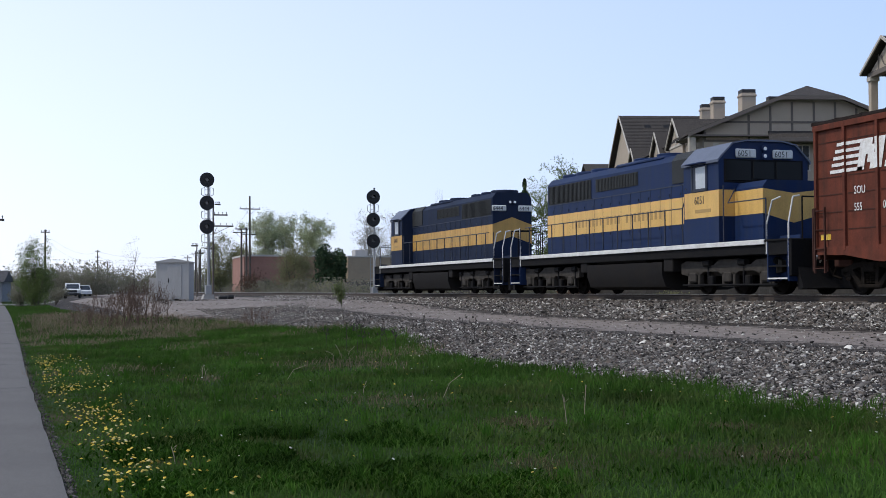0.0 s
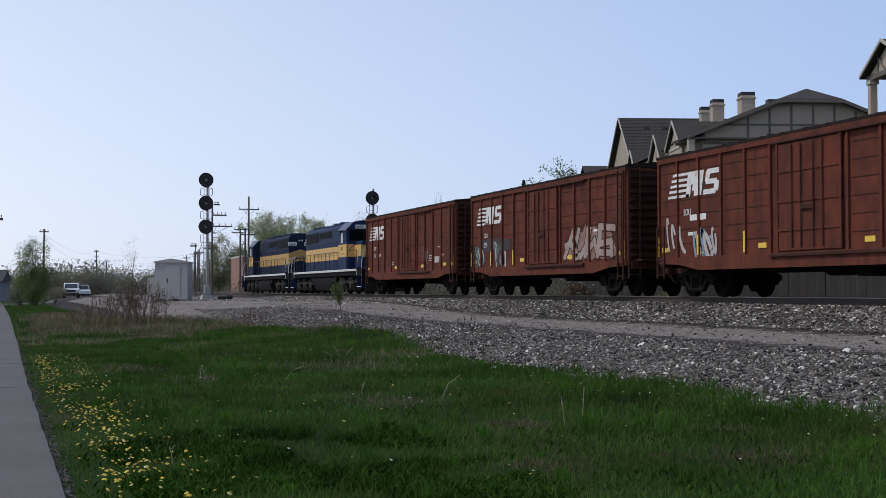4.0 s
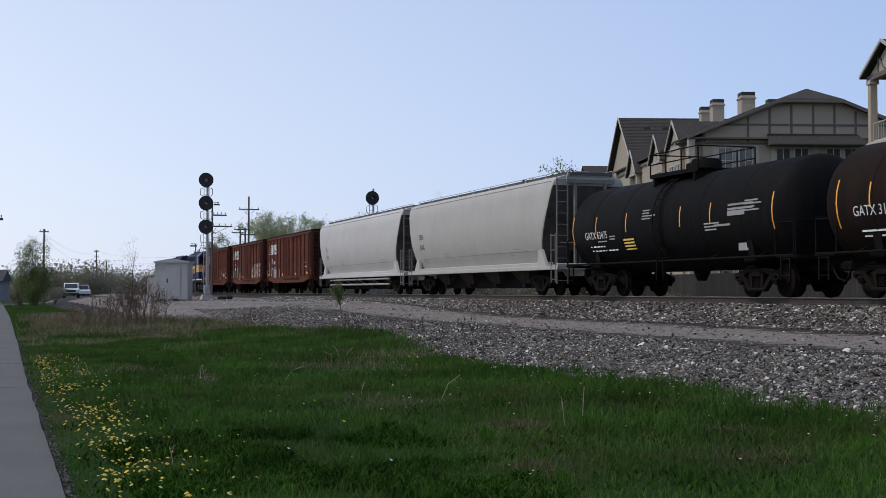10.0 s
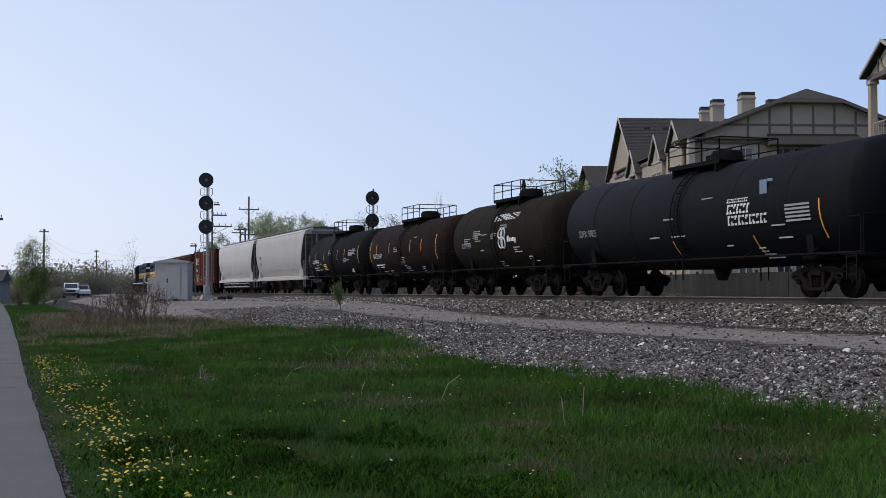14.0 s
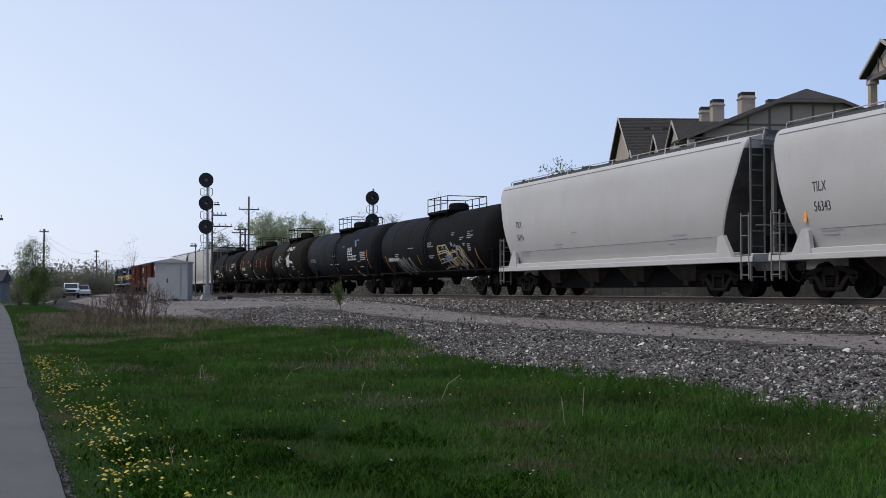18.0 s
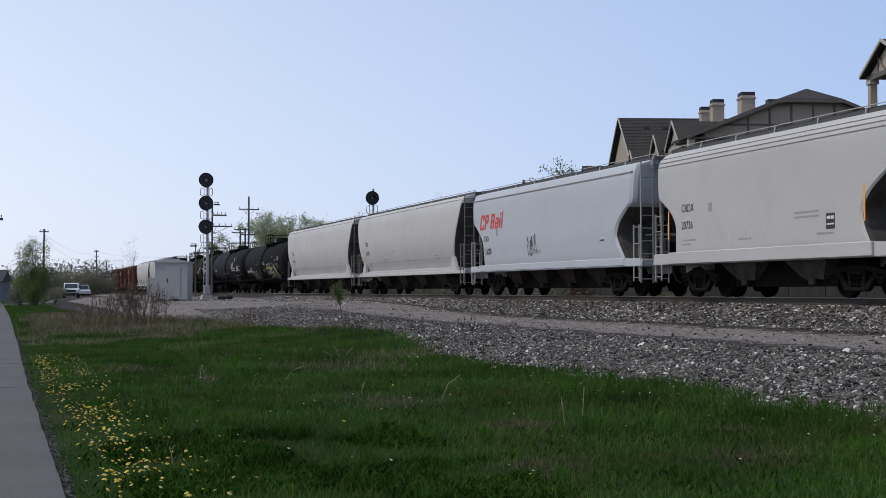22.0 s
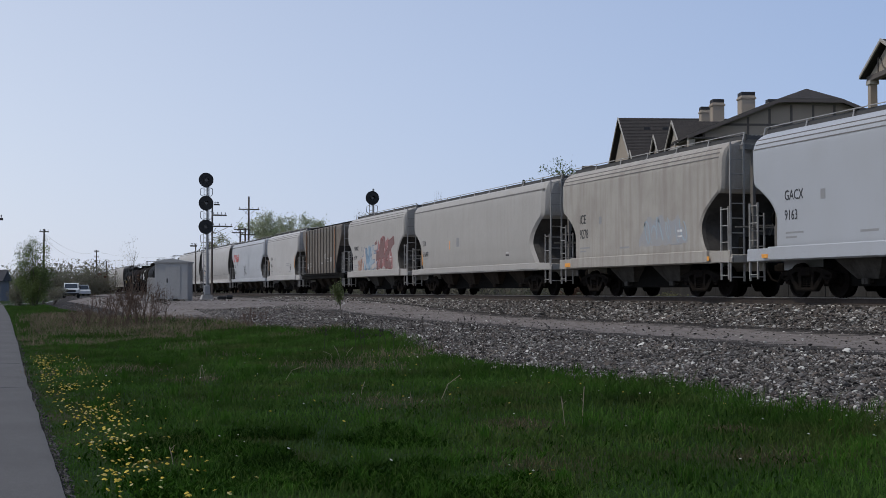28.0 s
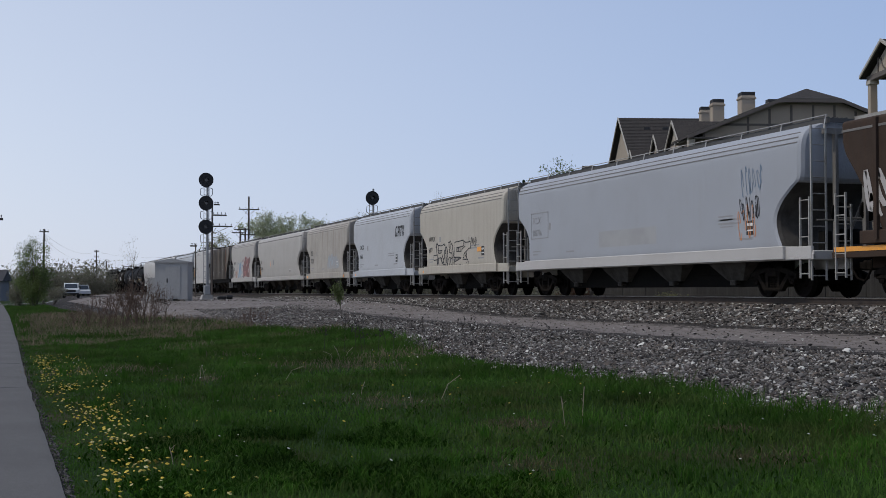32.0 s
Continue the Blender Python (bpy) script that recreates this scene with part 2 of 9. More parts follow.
def ground_material():
    ma = bpy.data.materials.new("ground")
    ma.use_nodes = True
    n, l = ma.node_tree.nodes, ma.node_tree.links
    bs = n["Principled BSDF"]
    bs.inputs["Roughness"].default_value, bs.inputs["Specular IOR Level"].default_value = 0.95, 0.1
    co, at = n.new("ShaderNodeTexCoord"), n.new("ShaderNodeAttribute")
    at.attribute_name = "cover"

    def tex(scale, detail=6):
        t = n.new("ShaderNodeTexNoise")
        t.inputs["Scale"].default_value, t.inputs["Detail"].default_value = scale, detail
        l.new(co.outputs["Object"], t.inputs["Vector"])
        return t

    def ramp(source, *stops):
        r = n.new("ShaderNodeValToRGB")
        while len(r.color_ramp.elements) < len(stops):
            r.color_ramp.elements.new(0.5)
        for e, (p, c) in zip(r.color_ramp.elements, stops):
            e.position, e.color = p, rgb(c)
        l.new(source, r.inputs[0])
        return r

    def mix(f, a, b):
        m = n.new("ShaderNodeMix")
        m.data_type = "RGBA"
        l.new(f, m.inputs[0])
        l.new(a, m.inputs[6])
        l.new(b, m.inputs[7])
        return m.outputs[2]

    grass = ramp(tex(0.45).outputs[0], (0.30, (0.008, 0.022, 0.003)), (0.5, (0.015, 0.036, 0.004)), (0.62, (0.028, 0.032, 0.009)), (0.75, (0.055, 0.044, 0.024)))
    # gravel base is darkened to paint the shade in gaps between loose stones
    gravel = ramp(tex(26, 8).outputs[0], (0.25, (0.010, 0.009, 0.0085)), (0.45, (0.028, 0.025, 0.0235)), (0.60, (0.058, 0.052, 0.048)), (0.75, (0.17, 0.155, 0.145)))
    dirt = ramp(tex(5, 8).outputs[0], (0.3, (0.125, 0.109, 0.100)), (0.5, (0.185, 0.163, 0.150)), (0.7, (0.28, 0.252, 0.235)))
    sep = n.new("ShaderNodeSeparateColor")
    l.new(at.outputs["Color"], sep.inputs[0])
    edge = tex(2.2)

    def mask(out):
        a = n.new("ShaderNodeMath")
        a.operation = "ADD"
        l.new(out, a.inputs[0])
        l.new(edge.outputs[0], a.inputs[1])
        r = n.new("ShaderNodeMapRange")
        r.inputs["From Min"].default_value, r.inputs["From Max"].default_value = 0.92, 1.08
        l.new(a.outputs[0], r.inputs["Value"])
        return r.outputs[0]

    c = mix(mask(sep.outputs[0]), grass.outputs[0], gravel.outputs[0])
    c = mix(mask(sep.outputs[1]), c, dirt.outputs[0])
    l.new(c, bs.inputs["Base Color"])
    bp, bt = n.new("ShaderNodeBump"), tex(22, 6)
    bp.inputs["Strength"].default_value, bp.inputs["Distance"].default_value = 0.6, 0.06
    l.new(bt.outputs[0], bp.inputs["Height"])
    l.new(bp.outputs[0], bs.inputs["Normal"])
    return ma


xs = steps((-3000, -200, 400), (-200, -20, 30), (-20, 0, 1), (0, 26, 0.25), (26, 60, 2), (60, 200, 20), (200, 3000, 400))
ys = steps((-3000, -600, 400), (-600, -20, 40), (-20, 8, 2), (8, 70, 0.5), (70, 140, 1.5), (140, 600, 40), (600, 3000, 400))
gb = Build()
gb.v = [(x, y, ground_z(x, y)) for y in ys for x in xs]
nx = len(xs)
gb.f = [(j * nx + i, j * nx + i + 1, (j + 1) * nx + i + 1, (j + 1) * nx + i) for j in range(len(ys) - 1) for i in range(nx - 1)]
gme = gb.mesh("ground", ground_material())
cover = gme.color_attributes.new("cover", "FLOAT_COLOR", "POINT")
cols = []
for x, y, z in gb.v:
    te = turf_edge(y)
    k = 0.5 + (x - te) * 0.9
    if y > 140:
        k = 0.5 + (x - 6) * 0.2
    gr = min(1.0, max(0.0, k)) * (1.0 if x < 24.5 else max(0.0, 1 - (x - 24.5) / 3))
    road = max(0.0, 1.0 - abs(x - 15.4) / 3.6)
    if 50 < y < 130:
        road = max(road, 0.95 * min(1, (y - 50) / 10) * (1 if 5 < x < 18 else 0))
    cols += [gr, min(1.0, road * 1.1) if x < 19 else 0.0, 0.0, 1.0]
cover.data.foreach_set("color", cols)
tagged(new("ground", gme), "rough green grass giving way to grey railway gravel", "ground", kind="structure")

path_mat = surface("worn_asphalt_path", (0.112, 0.107, 0.102), 0.9, second=(0.080, 0.076, 0.072), amount=0.6, scale=0.5, grain=0.25, grain_scale=90, bump=0.5, bump_scale=120)
pb = Build()
py = steps((-300, 0, 20), (0, 60, 0.5), (60, 420, 10))
for y in py:
    w = 0.02 * noise.noise(Vector((1.3, y * 0.8, 0))) + 0.012 * noise.noise(Vector((1.3, y * 4, 0)))
    e = path_edge(y) + w
    for x, dz in ((e - 2.6 - w, -0.10), (e - 2.6 - w, 0.035), (e - 2.5 - w, 0.05), (e - 0.08, 0.05), (e, 0.035), (e + 0.03, -0.10)):
        pb.v.append((x, y, ground_z(min(x, 0.4), y) + dz))
for j in range(len(py) - 1):
    for i in range(5):
        pb.f.append((j * 6 + i, j * 6 + i + 1, (j + 1) * 6 + i + 1, (j + 1) * 6 + i))
pth = new("path", pb.mesh("path", path_mat, 30))
tagged(pth, "grey asphalt footpath with crumbling edges beside the grass", "path", kind="structure")
crack = surface("crack_filler", (0.075, 0.075, 0.078), 0.8)
for y in (9.5, 22.0, 29.2, 41.0, 58.0):
    part("expansion_crack", Build().box(path_edge(y) - 2.4, path_edge(y) - 0.06, y, y + 0.03, ground_z(0, y) + 0.03, ground_z(0, y) + 0.053), crack, pth)
road_mat = surface("road_asphalt", (0.16, 0.155, 0.15), 0.9, second=(0.10, 0.10, 0.10), amount=0.5, scale=0.4, bump=0.3)
rb = Build()
for x in steps((-120, 0, 20), (0, 19.4, 2)):
    rb.v += [(x, 166.0, ground_z(x, 170) + 0.05), (x, 174.5, ground_z(x, 170) + 0.05)]
rb.f = [(2 * i, 2 * i + 2, 2 * i + 3, 2 * i + 1) for i in range(len(rb.v) // 2 - 1)]
tagged(new("road", rb.mesh("road", road_mat)), "grey asphalt road that crosses the line", "road", kind="structure")

# track
rail_rust = surface("rail_rust", (0.048, 0.036, 0.029), 0.85, 0.0, second=(0.03, 0.024, 0.021), amount=0.6, scale=5, bump=0.2)
rail_head = surface("rail_head", (0.42, 0.40, 0.38), 0.35, 0.85, second=(0.25, 0.22, 0.2), amount=0.5, scale=3, bump=0.05)
tie_wood = surface("tie_wood", (0.075, 0.062, 0.052), 0.9, second=(0.12, 0.105, 0.092), amount=0.7, scale=2, bump=0.4, per_object=0.25)
track = thing("track", "rusty steel rails on timber ties bedded in ballast", "railway track", kind="structure")
prof = [(-0.075, -0.185), (0.075, -0.185), (0.075, -0.17), (0.012, -0.15), (0.010, -0.045), (0.036, -0.035), (0.036, -0.012), (-0.036, -0.012), (-0.036, -0.035), (-0.010, -0.045), (-0.012, -0.15), (-0.075, -0.17)]
for s in (-1, 1):
    x = TRACK + s * 0.755
    r_ = part("rail", Build().prism([(x + a, RAIL + c) for a, c in prof], "y", -700, 900), rail_rust, track)
    part("rail_head", Build().prism([(x - 0.036, RAIL - 0.0118), (x + 0.036, RAIL - 0.0118), (x + 0.036, RAIL - 0.006), (x + 0.028, RAIL), (x - 0.028, RAIL), (x - 0.036, RAIL - 0.006)], "y", -700, 900), rail_head, r_, "bright worn rail head")
tie_me = Build().box(-1.30, 1.30, -0.115, 0.115, -0.18, 0.0, 0.012).box(-0.90, -0.62, -0.09, 0.09, 0.0, 0.022).box(0.62, 0.90, -0.09, 0.09, 0.0, 0.022).mesh("tie", tie_wood)
for k in range(280):
    part("tie", tie_me, tie_wood, track, m=pose(TRACK, 8 + 0.54 * k, RAIL - 0.207, 0, 0, 0.6 * math.sin(k * 2.7)))


# ---------- loose stones and plants ----------
def raw_mesh(name, verts, faces_flat, corners, material):
    """A mesh straight from arrays, all faces with the same number of corners."""
    me = bpy.data.meshes.new(name)
    nf = len(faces_flat) // corners
    me.vertices.add(len(verts))
    me.vertices.foreach_set("co", np.asarray(verts, dtype=np.float32).ravel())
    me.loops.add(len(faces_flat))
    me.loops.foreach_set("vertex_index", np.asarray(faces_flat, dtype=np.int32))
    me.polygons.add(nf)
    me.polygons.foreach_set("loop_start", np.arange(0, nf * corners, corners, dtype=np.int32))
    me.update(calc_edges=True)
    me.validate()
    me.shade_flat()
    me.materials.append(material)
    return me


rng = np.random.default_rng(7)
GX = np.arange(-4, 30, 0.25)
GY = np.arange(0, 140, 0.5)
GZ = np.array([[ground_z(x, y) for x in GX] for y in GY])


def heights(x, y):
    i = np.clip(((x + 4) / 0.25).astype(int), 0, len(GX) - 2)
    j = np.clip((y / 0.5).astype(int), 0, len(GY) - 2)
    fx, fy = (x + 4) / 0.25 - i, y / 0.5 - j
    return (GZ[j, i] * (1 - fx) + GZ[j, i + 1] * fx) * (1 - fy) + (GZ[j + 1, i] * (1 - fx) + GZ[j + 1, i + 1] * fx) * fy


EDGE = np.array([turf_edge(y) for y in np.arange(0, 140, 0.1)])


def edge_at(y):
    return EDGE[np.clip((y * 10).astype(int), 0, len(EDGE) - 1)]


ico = [(0, 0, 1), (0.894, 0, 0.447), (0.276, 0.851, 0.447), (-0.724, 0.526, 0.447), (-0.724, -0.526, 0.447), (0.276, -0.851, 0.447),
       (0.724, 0.526, -0.447), (-0.276, 0.851, -0.447), (-0.894, 0, -0.447), (-0.276, -0.851, -0.447), (0.724, -0.526, -0.447), (0, 0, -1)]
ICO = np.array(ico)
ICF = np.array([(0, 1, 2), (0, 2, 3), (0, 3, 4), (0, 4, 5), (0, 5, 1), (1, 6, 2), (2, 7, 3), (3, 8, 4), (4, 9, 5), (5, 10, 1), (6, 7, 2), (7, 8, 3), (8, 9, 4), (9, 10, 5), (10, 6, 1)])


def stones(name, x, y, size, material, label):
    n = len(x)
    z = heights(x, y)
    v = ICO[None] * (1 + rng.uniform(-0.48, 0.42, (n, 12, 1)))
    v = v * (size[:, None, None] * rng.uniform(0.55, 1.45, (n, 1, 3)) * np.array([1, 1, 0.66]))
    a = rng.uniform(0, 6.28, n)
    c, s = np.cos(a)[:, None], np.sin(a)[:, None]
    vx, vy = v[:, :, 0] * c - v[:, :, 1] * s, v[:, :, 0] * s + v[:, :, 1] * c
    tilt = rng.uniform(-0.5, 0.5, (n, 1))
    vz = v[:, :, 2] + vx * tilt
    P = np.stack([vx + x[:, None], vy + y[:, None], vz + (z + size * 0.42)[:, None]], 2).reshape(-1, 3)
    F = (ICF[None] + (np.arange(n) * 12)[:, None, None]).reshape(-1)
    ob = new(name, raw_mesh(name, P, F, 3, material))
    return tagged(ob, label, "gravel", kind="stuff")


def patchy(x, y, scale, seed):
    return np.array([noise.noise(Vector((a * scale, b * scale, seed))) for a, b in zip(x, y)])


stone_mat = scattered("ballast_stone", [(0.010, 0.009, 0.0085), (0.036, 0.033, 0.031), (0.105, 0.095, 0.088), (0.165, 0.135, 0.112), (0.062, 0.057, 0.054), (0.25, 0.23, 0.21), (0.115, 0.108, 0.102), (0.64, 0.62, 0.57)], 0.9)


def seen(x, y):
    """Keeps what lies within the strip the camera looks along."""
    return (x < 0.80 * y + 1.0) & (x > -0.6)


def sow(n, x0, x1, y0, y1, near=1.6):
    """More points near the eye than far away."""
    y = y0 + (y1 - y0) * rng.random(n) ** near
    x = rng.uniform(x0, x1, n)
    k = seen(x, y)
    return x[k], y[k]


x, y = sow(225000, 8.0, 13.2, 11, 60, 1.5)
k = (x > edge_at(y) - 0.5 * rng.random(len(x)) ** 2) & (rng.random(len(x)) < np.clip((12.9 - x) / 0.9, 0.03, 1))
x, y = x[k], y[k]
bank = stones("gravel_bank", x, y, rng.gamma(2.0, 0.0053, len(x)).clip(0.007, 0.07), stone_mat, "loose grey and pale stones on the gravel bank")
x, y = sow(64000, 18.1, 20.0, 22, 100, 1.5)
k = rng.random(len(x)) < np.clip((x - 18.1) / 0.5, 0.08, 1)
x, y = x[k], y[k]
stones("ballast", x, y, rng.gamma(5, 0.0052, len(x)).clip(0.014, 0.065), stone_mat, "crushed grey ballast heaped along the track")
x, y = sow(3600, 12.8, 18.2, 14, 70, 1.4)
stones("road_gravel", x, y, rng.gamma(3, 0.005, len(x)).clip(0.008, 0.04), stone_mat, "scattered stones on the dirt service road")
x, y = sow(12000, 4.0, 18.2, 48, 112, 1.1)
k = (x > edge_at(y)) & (patchy(x, y, 0.25, 3.0) > -0.05)
stones("far_gravel", x[k], y[k], rng.gamma(3, 0.006, k.sum()).clip(0.01, 0.05), stone_mat, "pale gravel round the signal cabinet")


def blades(name, x, y, height, width, material, label, category="grass", lean=0.5):
    n = len(x)
    z = heights(x, y)
    a = rng.uniform(0, 6.28, n)
    dx, dy = np.cos(a), np.sin(a)
    b = rng.uniform(0, 6.28, n)
    le = height * rng.uniform(0.1, lean, n)
    bx, by = np.cos(b) * le, np.sin(b) * le
    w = width * rng.uniform(0.7, 1.3, n)
    P = np.zeros((n, 5, 3))
    P[:, 0] = np.stack([x - dx * w, y - dy * w, z - 0.02], 1)
    P[:, 1] = np.stack([x + dx * w, y + dy * w, z - 0.02], 1)
    P[:, 2] = np.stack([x + bx * 0.35 + dx * w * 0.75, y + by * 0.35 + dy * w * 0.75, z + height * 0.6], 1)
    P[:, 3] = np.stack([x + bx * 0.35 - dx * w * 0.75, y + by * 0.35 - dy * w * 0.75, z + height * 0.6], 1)
    P[:, 4] = np.stack([x + bx, y + by, z + height], 1)
    F = (np.array([(0, 1, 2), (0, 2, 3), (3, 2, 4)])[None] + (np.arange(n) * 5)[:, None, None]).reshape(-1)
    return tagged(new(name, raw_mesh(name, P.reshape(-1, 3), F, 3, material)), label, category, kind="stuff")


grass_mat = scattered("grass_blade", [(0.040, 0.086, 0.017), (0.046, 0.100, 0.019), (0.056, 0.116, 0.022), (0.043, 0.092, 0.017), (0.062, 0.112, 0.025), (0.052, 0.108, 0.021)], 0.85, 0.04, 0.3, 0.45, (0.085, 0.080, 0.034))
straw_mat = scattered("straw", [(0.085, 0.078, 0.036), (0.10, 0.09, 0.045), (0.062, 0.060, 0.028), (0.12, 0.105, 0.058)], 0.85, 0.1, 0.2)
dry_mat = scattered("dry_grass", [(0.17, 0.130, 0.088), (0.21, 0.165, 0.112), (0.13, 0.098, 0.068), (0.25, 0.205, 0.145)], 0.85, 0.15, 0.2)
PEDGE = np.array([path_edge(v) for v in np.arange(0, 140, 0.1)])


def path_at(y):
    return PEDGE[np.clip((y * 10).astype(int), 0, len(PEDGE) - 1)]


# worn spots where the earth and straw show: x, y, reach
WORN = ((6.35, 10.25, 0.55), (4.45, 10.6, 0.50), (4.9, 16.9, 0.9), (6.4, 24.5, 1.3), (7.2, 12.0, 0.35), (3.1, 23.0, 0.7), (5.4, 13.6, 0.5), (8.1, 27.0, 1.0))


def worn(x, y):
    """How worn the turf is, 0 to 1."""
    w = np.zeros(len(x))
    for cx, cy, r in WORN:
        w = np.maximum(w, np.exp(-(((x - cx) / r) ** 2 + ((y - cy) / (r * 1.5)) ** 2)))
    return w


x, y = sow(290000, -0.3, 11.6, 6.8, 75, 1.7)
k = x > path_at(y) + 0.015
x, y = x[k], y[k]
te = edge_at(y)
pn = patchy(x, y, 0.5, 2.0)
k = (x < te + 0.25 * rng.standard_normal(len(x))) & (rng.random(len(x)) < np.clip(1.1 + pn * 0.9, 0.6, 1) * (1 - 0.8 * worn(x, y)))
x, y, pn = x[k], y[k], pn[k]
lush = np.exp(-((edge_at(y) - x) / 1.5) ** 2) + np.exp(-((x - 8) / 2.5) ** 2) * 0.4
hgt = (0.035 + 0.07 * rng.random(len(x)) ** 2 + 0.15 * lush * rng.random(len(x)) ** 1.6 * np.clip(0.8 + pn, 0.4, 1.4)) * np.clip((x - path_at(y)) / 1.0, 0.4, 1) * np.clip(1 - (y - 44) / 30, 0.5, 1) * (1 - 0.5 * worn(x, y))
blades("grass", x, y, hgt, 0.0030 + 0.00027 * y, grass_mat, "green spring grass, taller along the gravel edge", lean=1.2)
x, y = sow(64000, 0.2, 11.4, 9, 70, 0.8)
pn = patchy(x, y, 0.33, 9.0)
wo = worn(x, y)
k = (x < edge_at(y) + 0.6) & (((pn > 0.34 - 0.004 * (y - 10)) & (y > 24)) | (wo > 0.35 + 0.5 * rng.random(len(x))) | ((y > 46) & (x > 0.9 + 0.4 * pn)))
x, y = x[k], y[k]
blades("dry_grass", x, y, (0.04 + 0.13 * rng.random(len(x)) ** 2) * np.clip(0.4 + y / 34, 0.6, 1.9), 0.0026 + 0.00010 * y, dry_mat, "dry straw-coloured grass among the green", lean=1.4)
xw = np.concatenate([rng.normal(cx, r * 0.5, 500) for cx, cy, r in WORN])
yw = np.concatenate([rng.normal(cy, r * 0.75, 500) for cx, cy, r in WORN])
blades("straw", xw, yw, 0.02 + 0.05 * rng.random(len(xw)), 0.004, straw_mat, "flattened straw on worn spots of the turf", lean=2.5)
x = rng.uniform(-0.6, 5.5, 34000)
y = rng.uniform(44, 118, 34000)
k = (x > path_at(y) + 0.02) & (x < edge_at(y) + 0.5) & (rng.random(34000) < np.clip(1.2 - (x - path_at(y)) / 4.5, 0.15, 1))
blades("verge_grass", x[k], y[k], 0.06 + 0.12 * rng.random(k.sum()), 0.016, grass_mat, "green grass verge along the far footpath")
# tufts: many blades from one root
tx, ty = sow(1500, 0.8, 10.6, 8, 46, 1.5)
tk = (tx < edge_at(ty) + 0.1) & ((rng.random(len(tx)) < 0.16) | (tx > edge_at(ty) - 1.5)) & (worn(tx, ty) < 0.3)
tx, ty = tx[tk], ty[tk]
n = 34
x = np.repeat(tx, n) + rng.normal(0, 0.055, len(tx) * n)
y = np.repeat(ty, n) + rng.normal(0, 0.055, len(tx) * n)
th = np.repeat(rng.uniform(0.09, 0.25, len(tx)), n) * rng.uniform(0.6, 1.1, len(x))
lush_mat = scattered("lush_grass", [(0.034, 0.096, 0.012), (0.043, 0.110, 0.014), (0.054, 0.120, 0.017), (0.038, 0.102, 0.012)], 0.8, 0.06, 0.35, 0.45)
blades("grass_tufts", x, y, th, 0.0034 + 0.00014 * y, lush_mat, "taller bright green tufts in the grass", lean=0.9)
# broad-leaved weeds
weed_mat = scattered("weed_leaf", [(0.011, 0.034, 0.003), (0.015, 0.044, 0.003), (0.020, 0.056, 0.004)], 0.85, 0.05, 0.15, 0.4)
x, y = sow(9000, 0.6, 9.6, 8.5, 34, 1.5)
xn, yn = sow(16000, 0.9, 4.2, 8.5, 14.5, 1.0)
x, y = np.concatenate([x, xn]), np.concatenate([y, yn])
pn = patchy(x, y, 0.8, 4.0)
k = ((pn > 0.12) | ((y < 14.5) & (pn > -0.12))) & (x < edge_at(y))
blades("broad_weeds", x[k], y[k], 0.025 + 0.06 * rng.random(k.sum()), 0.012, weed_mat, "low broad-leaved weeds in the grass", "weeds", 2.2)

# crumbs of asphalt along the worn edge
y = 7 + 40 * rng.random(9000) ** 1.6
x = path_at(y) + 0.03 + rng.normal(0, 0.035, 9000)
crumb = scattered("asphalt_crumb", [(0.02, 0.019, 0.018), (0.05, 0.047, 0.043), (0.11, 0.10, 0.095)], 0.9)
stones("path_crumbs", x, y, rng.gamma(3, 0.003, 9000).clip(0.004, 0.02), crumb, "dark crumbs along the worn edge of the path")

# dandelions
yellow_petal = scattered("dandelion_yellow", [(0.44, 0.32, 0.04), (0.50, 0.38, 0.06), (0.38, 0.27, 0.03), (0.40, 0.38, 0.20)], 0.7)
seed_white = scattered("dandelion_seed", [(0.45, 0.45, 0.40), (0.55, 0.55, 0.50)], 0.9)


def flowers(name, x, y, size, material, label):
    n = len(x)
    z = heights(x, y) + rng.uniform(0.05, 0.15, n)
    ang = np.arange(8) * 2 * np.pi / 8
    tilt = rng.uniform(-0.5, 0.5, (n, 2))
    P = np.zeros((n, 10, 3))
    for j in range(8):
        px, py_ = np.cos(ang[j]) * size, np.sin(ang[j]) * size
        P[:, j] = np.stack([x + px, y + py_, z + px * tilt[:, 0] + py_ * tilt[:, 1]], 1)
    P[:, 8] = np.stack([x, y, z + size * 0.55], 1)
    P[:, 9] = np.stack([x, y, z - size * 0.45], 1)
    F = np.array([(j, (j + 1) % 8, 8) for j in range(8)] + [((j + 1) % 8, j, 9) for j in range(8)])
    F = (F[None] + (np.arange(n) * 10)[:, None, None]).reshape(-1)
    return tagged(new(name, raw_mesh(name, P.reshape(-1, 3), F, 3, material)), label, "flowers", kind="stuff")


y = 9.6 + 22 * rng.random(3600)
x = path_at(y) + 0.16 + 1.15 * rng.beta(1.6, 2.2, 3600)
pn = patchy(x, y * 0.55, 1.5, 5.0)
k = pn + rng.uniform(-0.45, 0.45, 3600) > 0.10
xx, yy = x[k][:640], y[k][:640]
x2, y2 = sow(170, 1.0, 8.6, 9.5, 30, 1.2)
flowers("dandelions", np.concatenate([xx, x2[:60]]), np.concatenate([yy, y2[:60]]), rng.uniform(0.011, 0.021, len(xx) + len(x2[:60])), yellow_petal, "yellow dandelions in flower along the path")
flowers("dandelion_clocks", x2[110:], y2[110:], rng.uniform(0.010, 0.016, len(x2) - 110), seed_white, "pale dandelion seed heads in the grass")
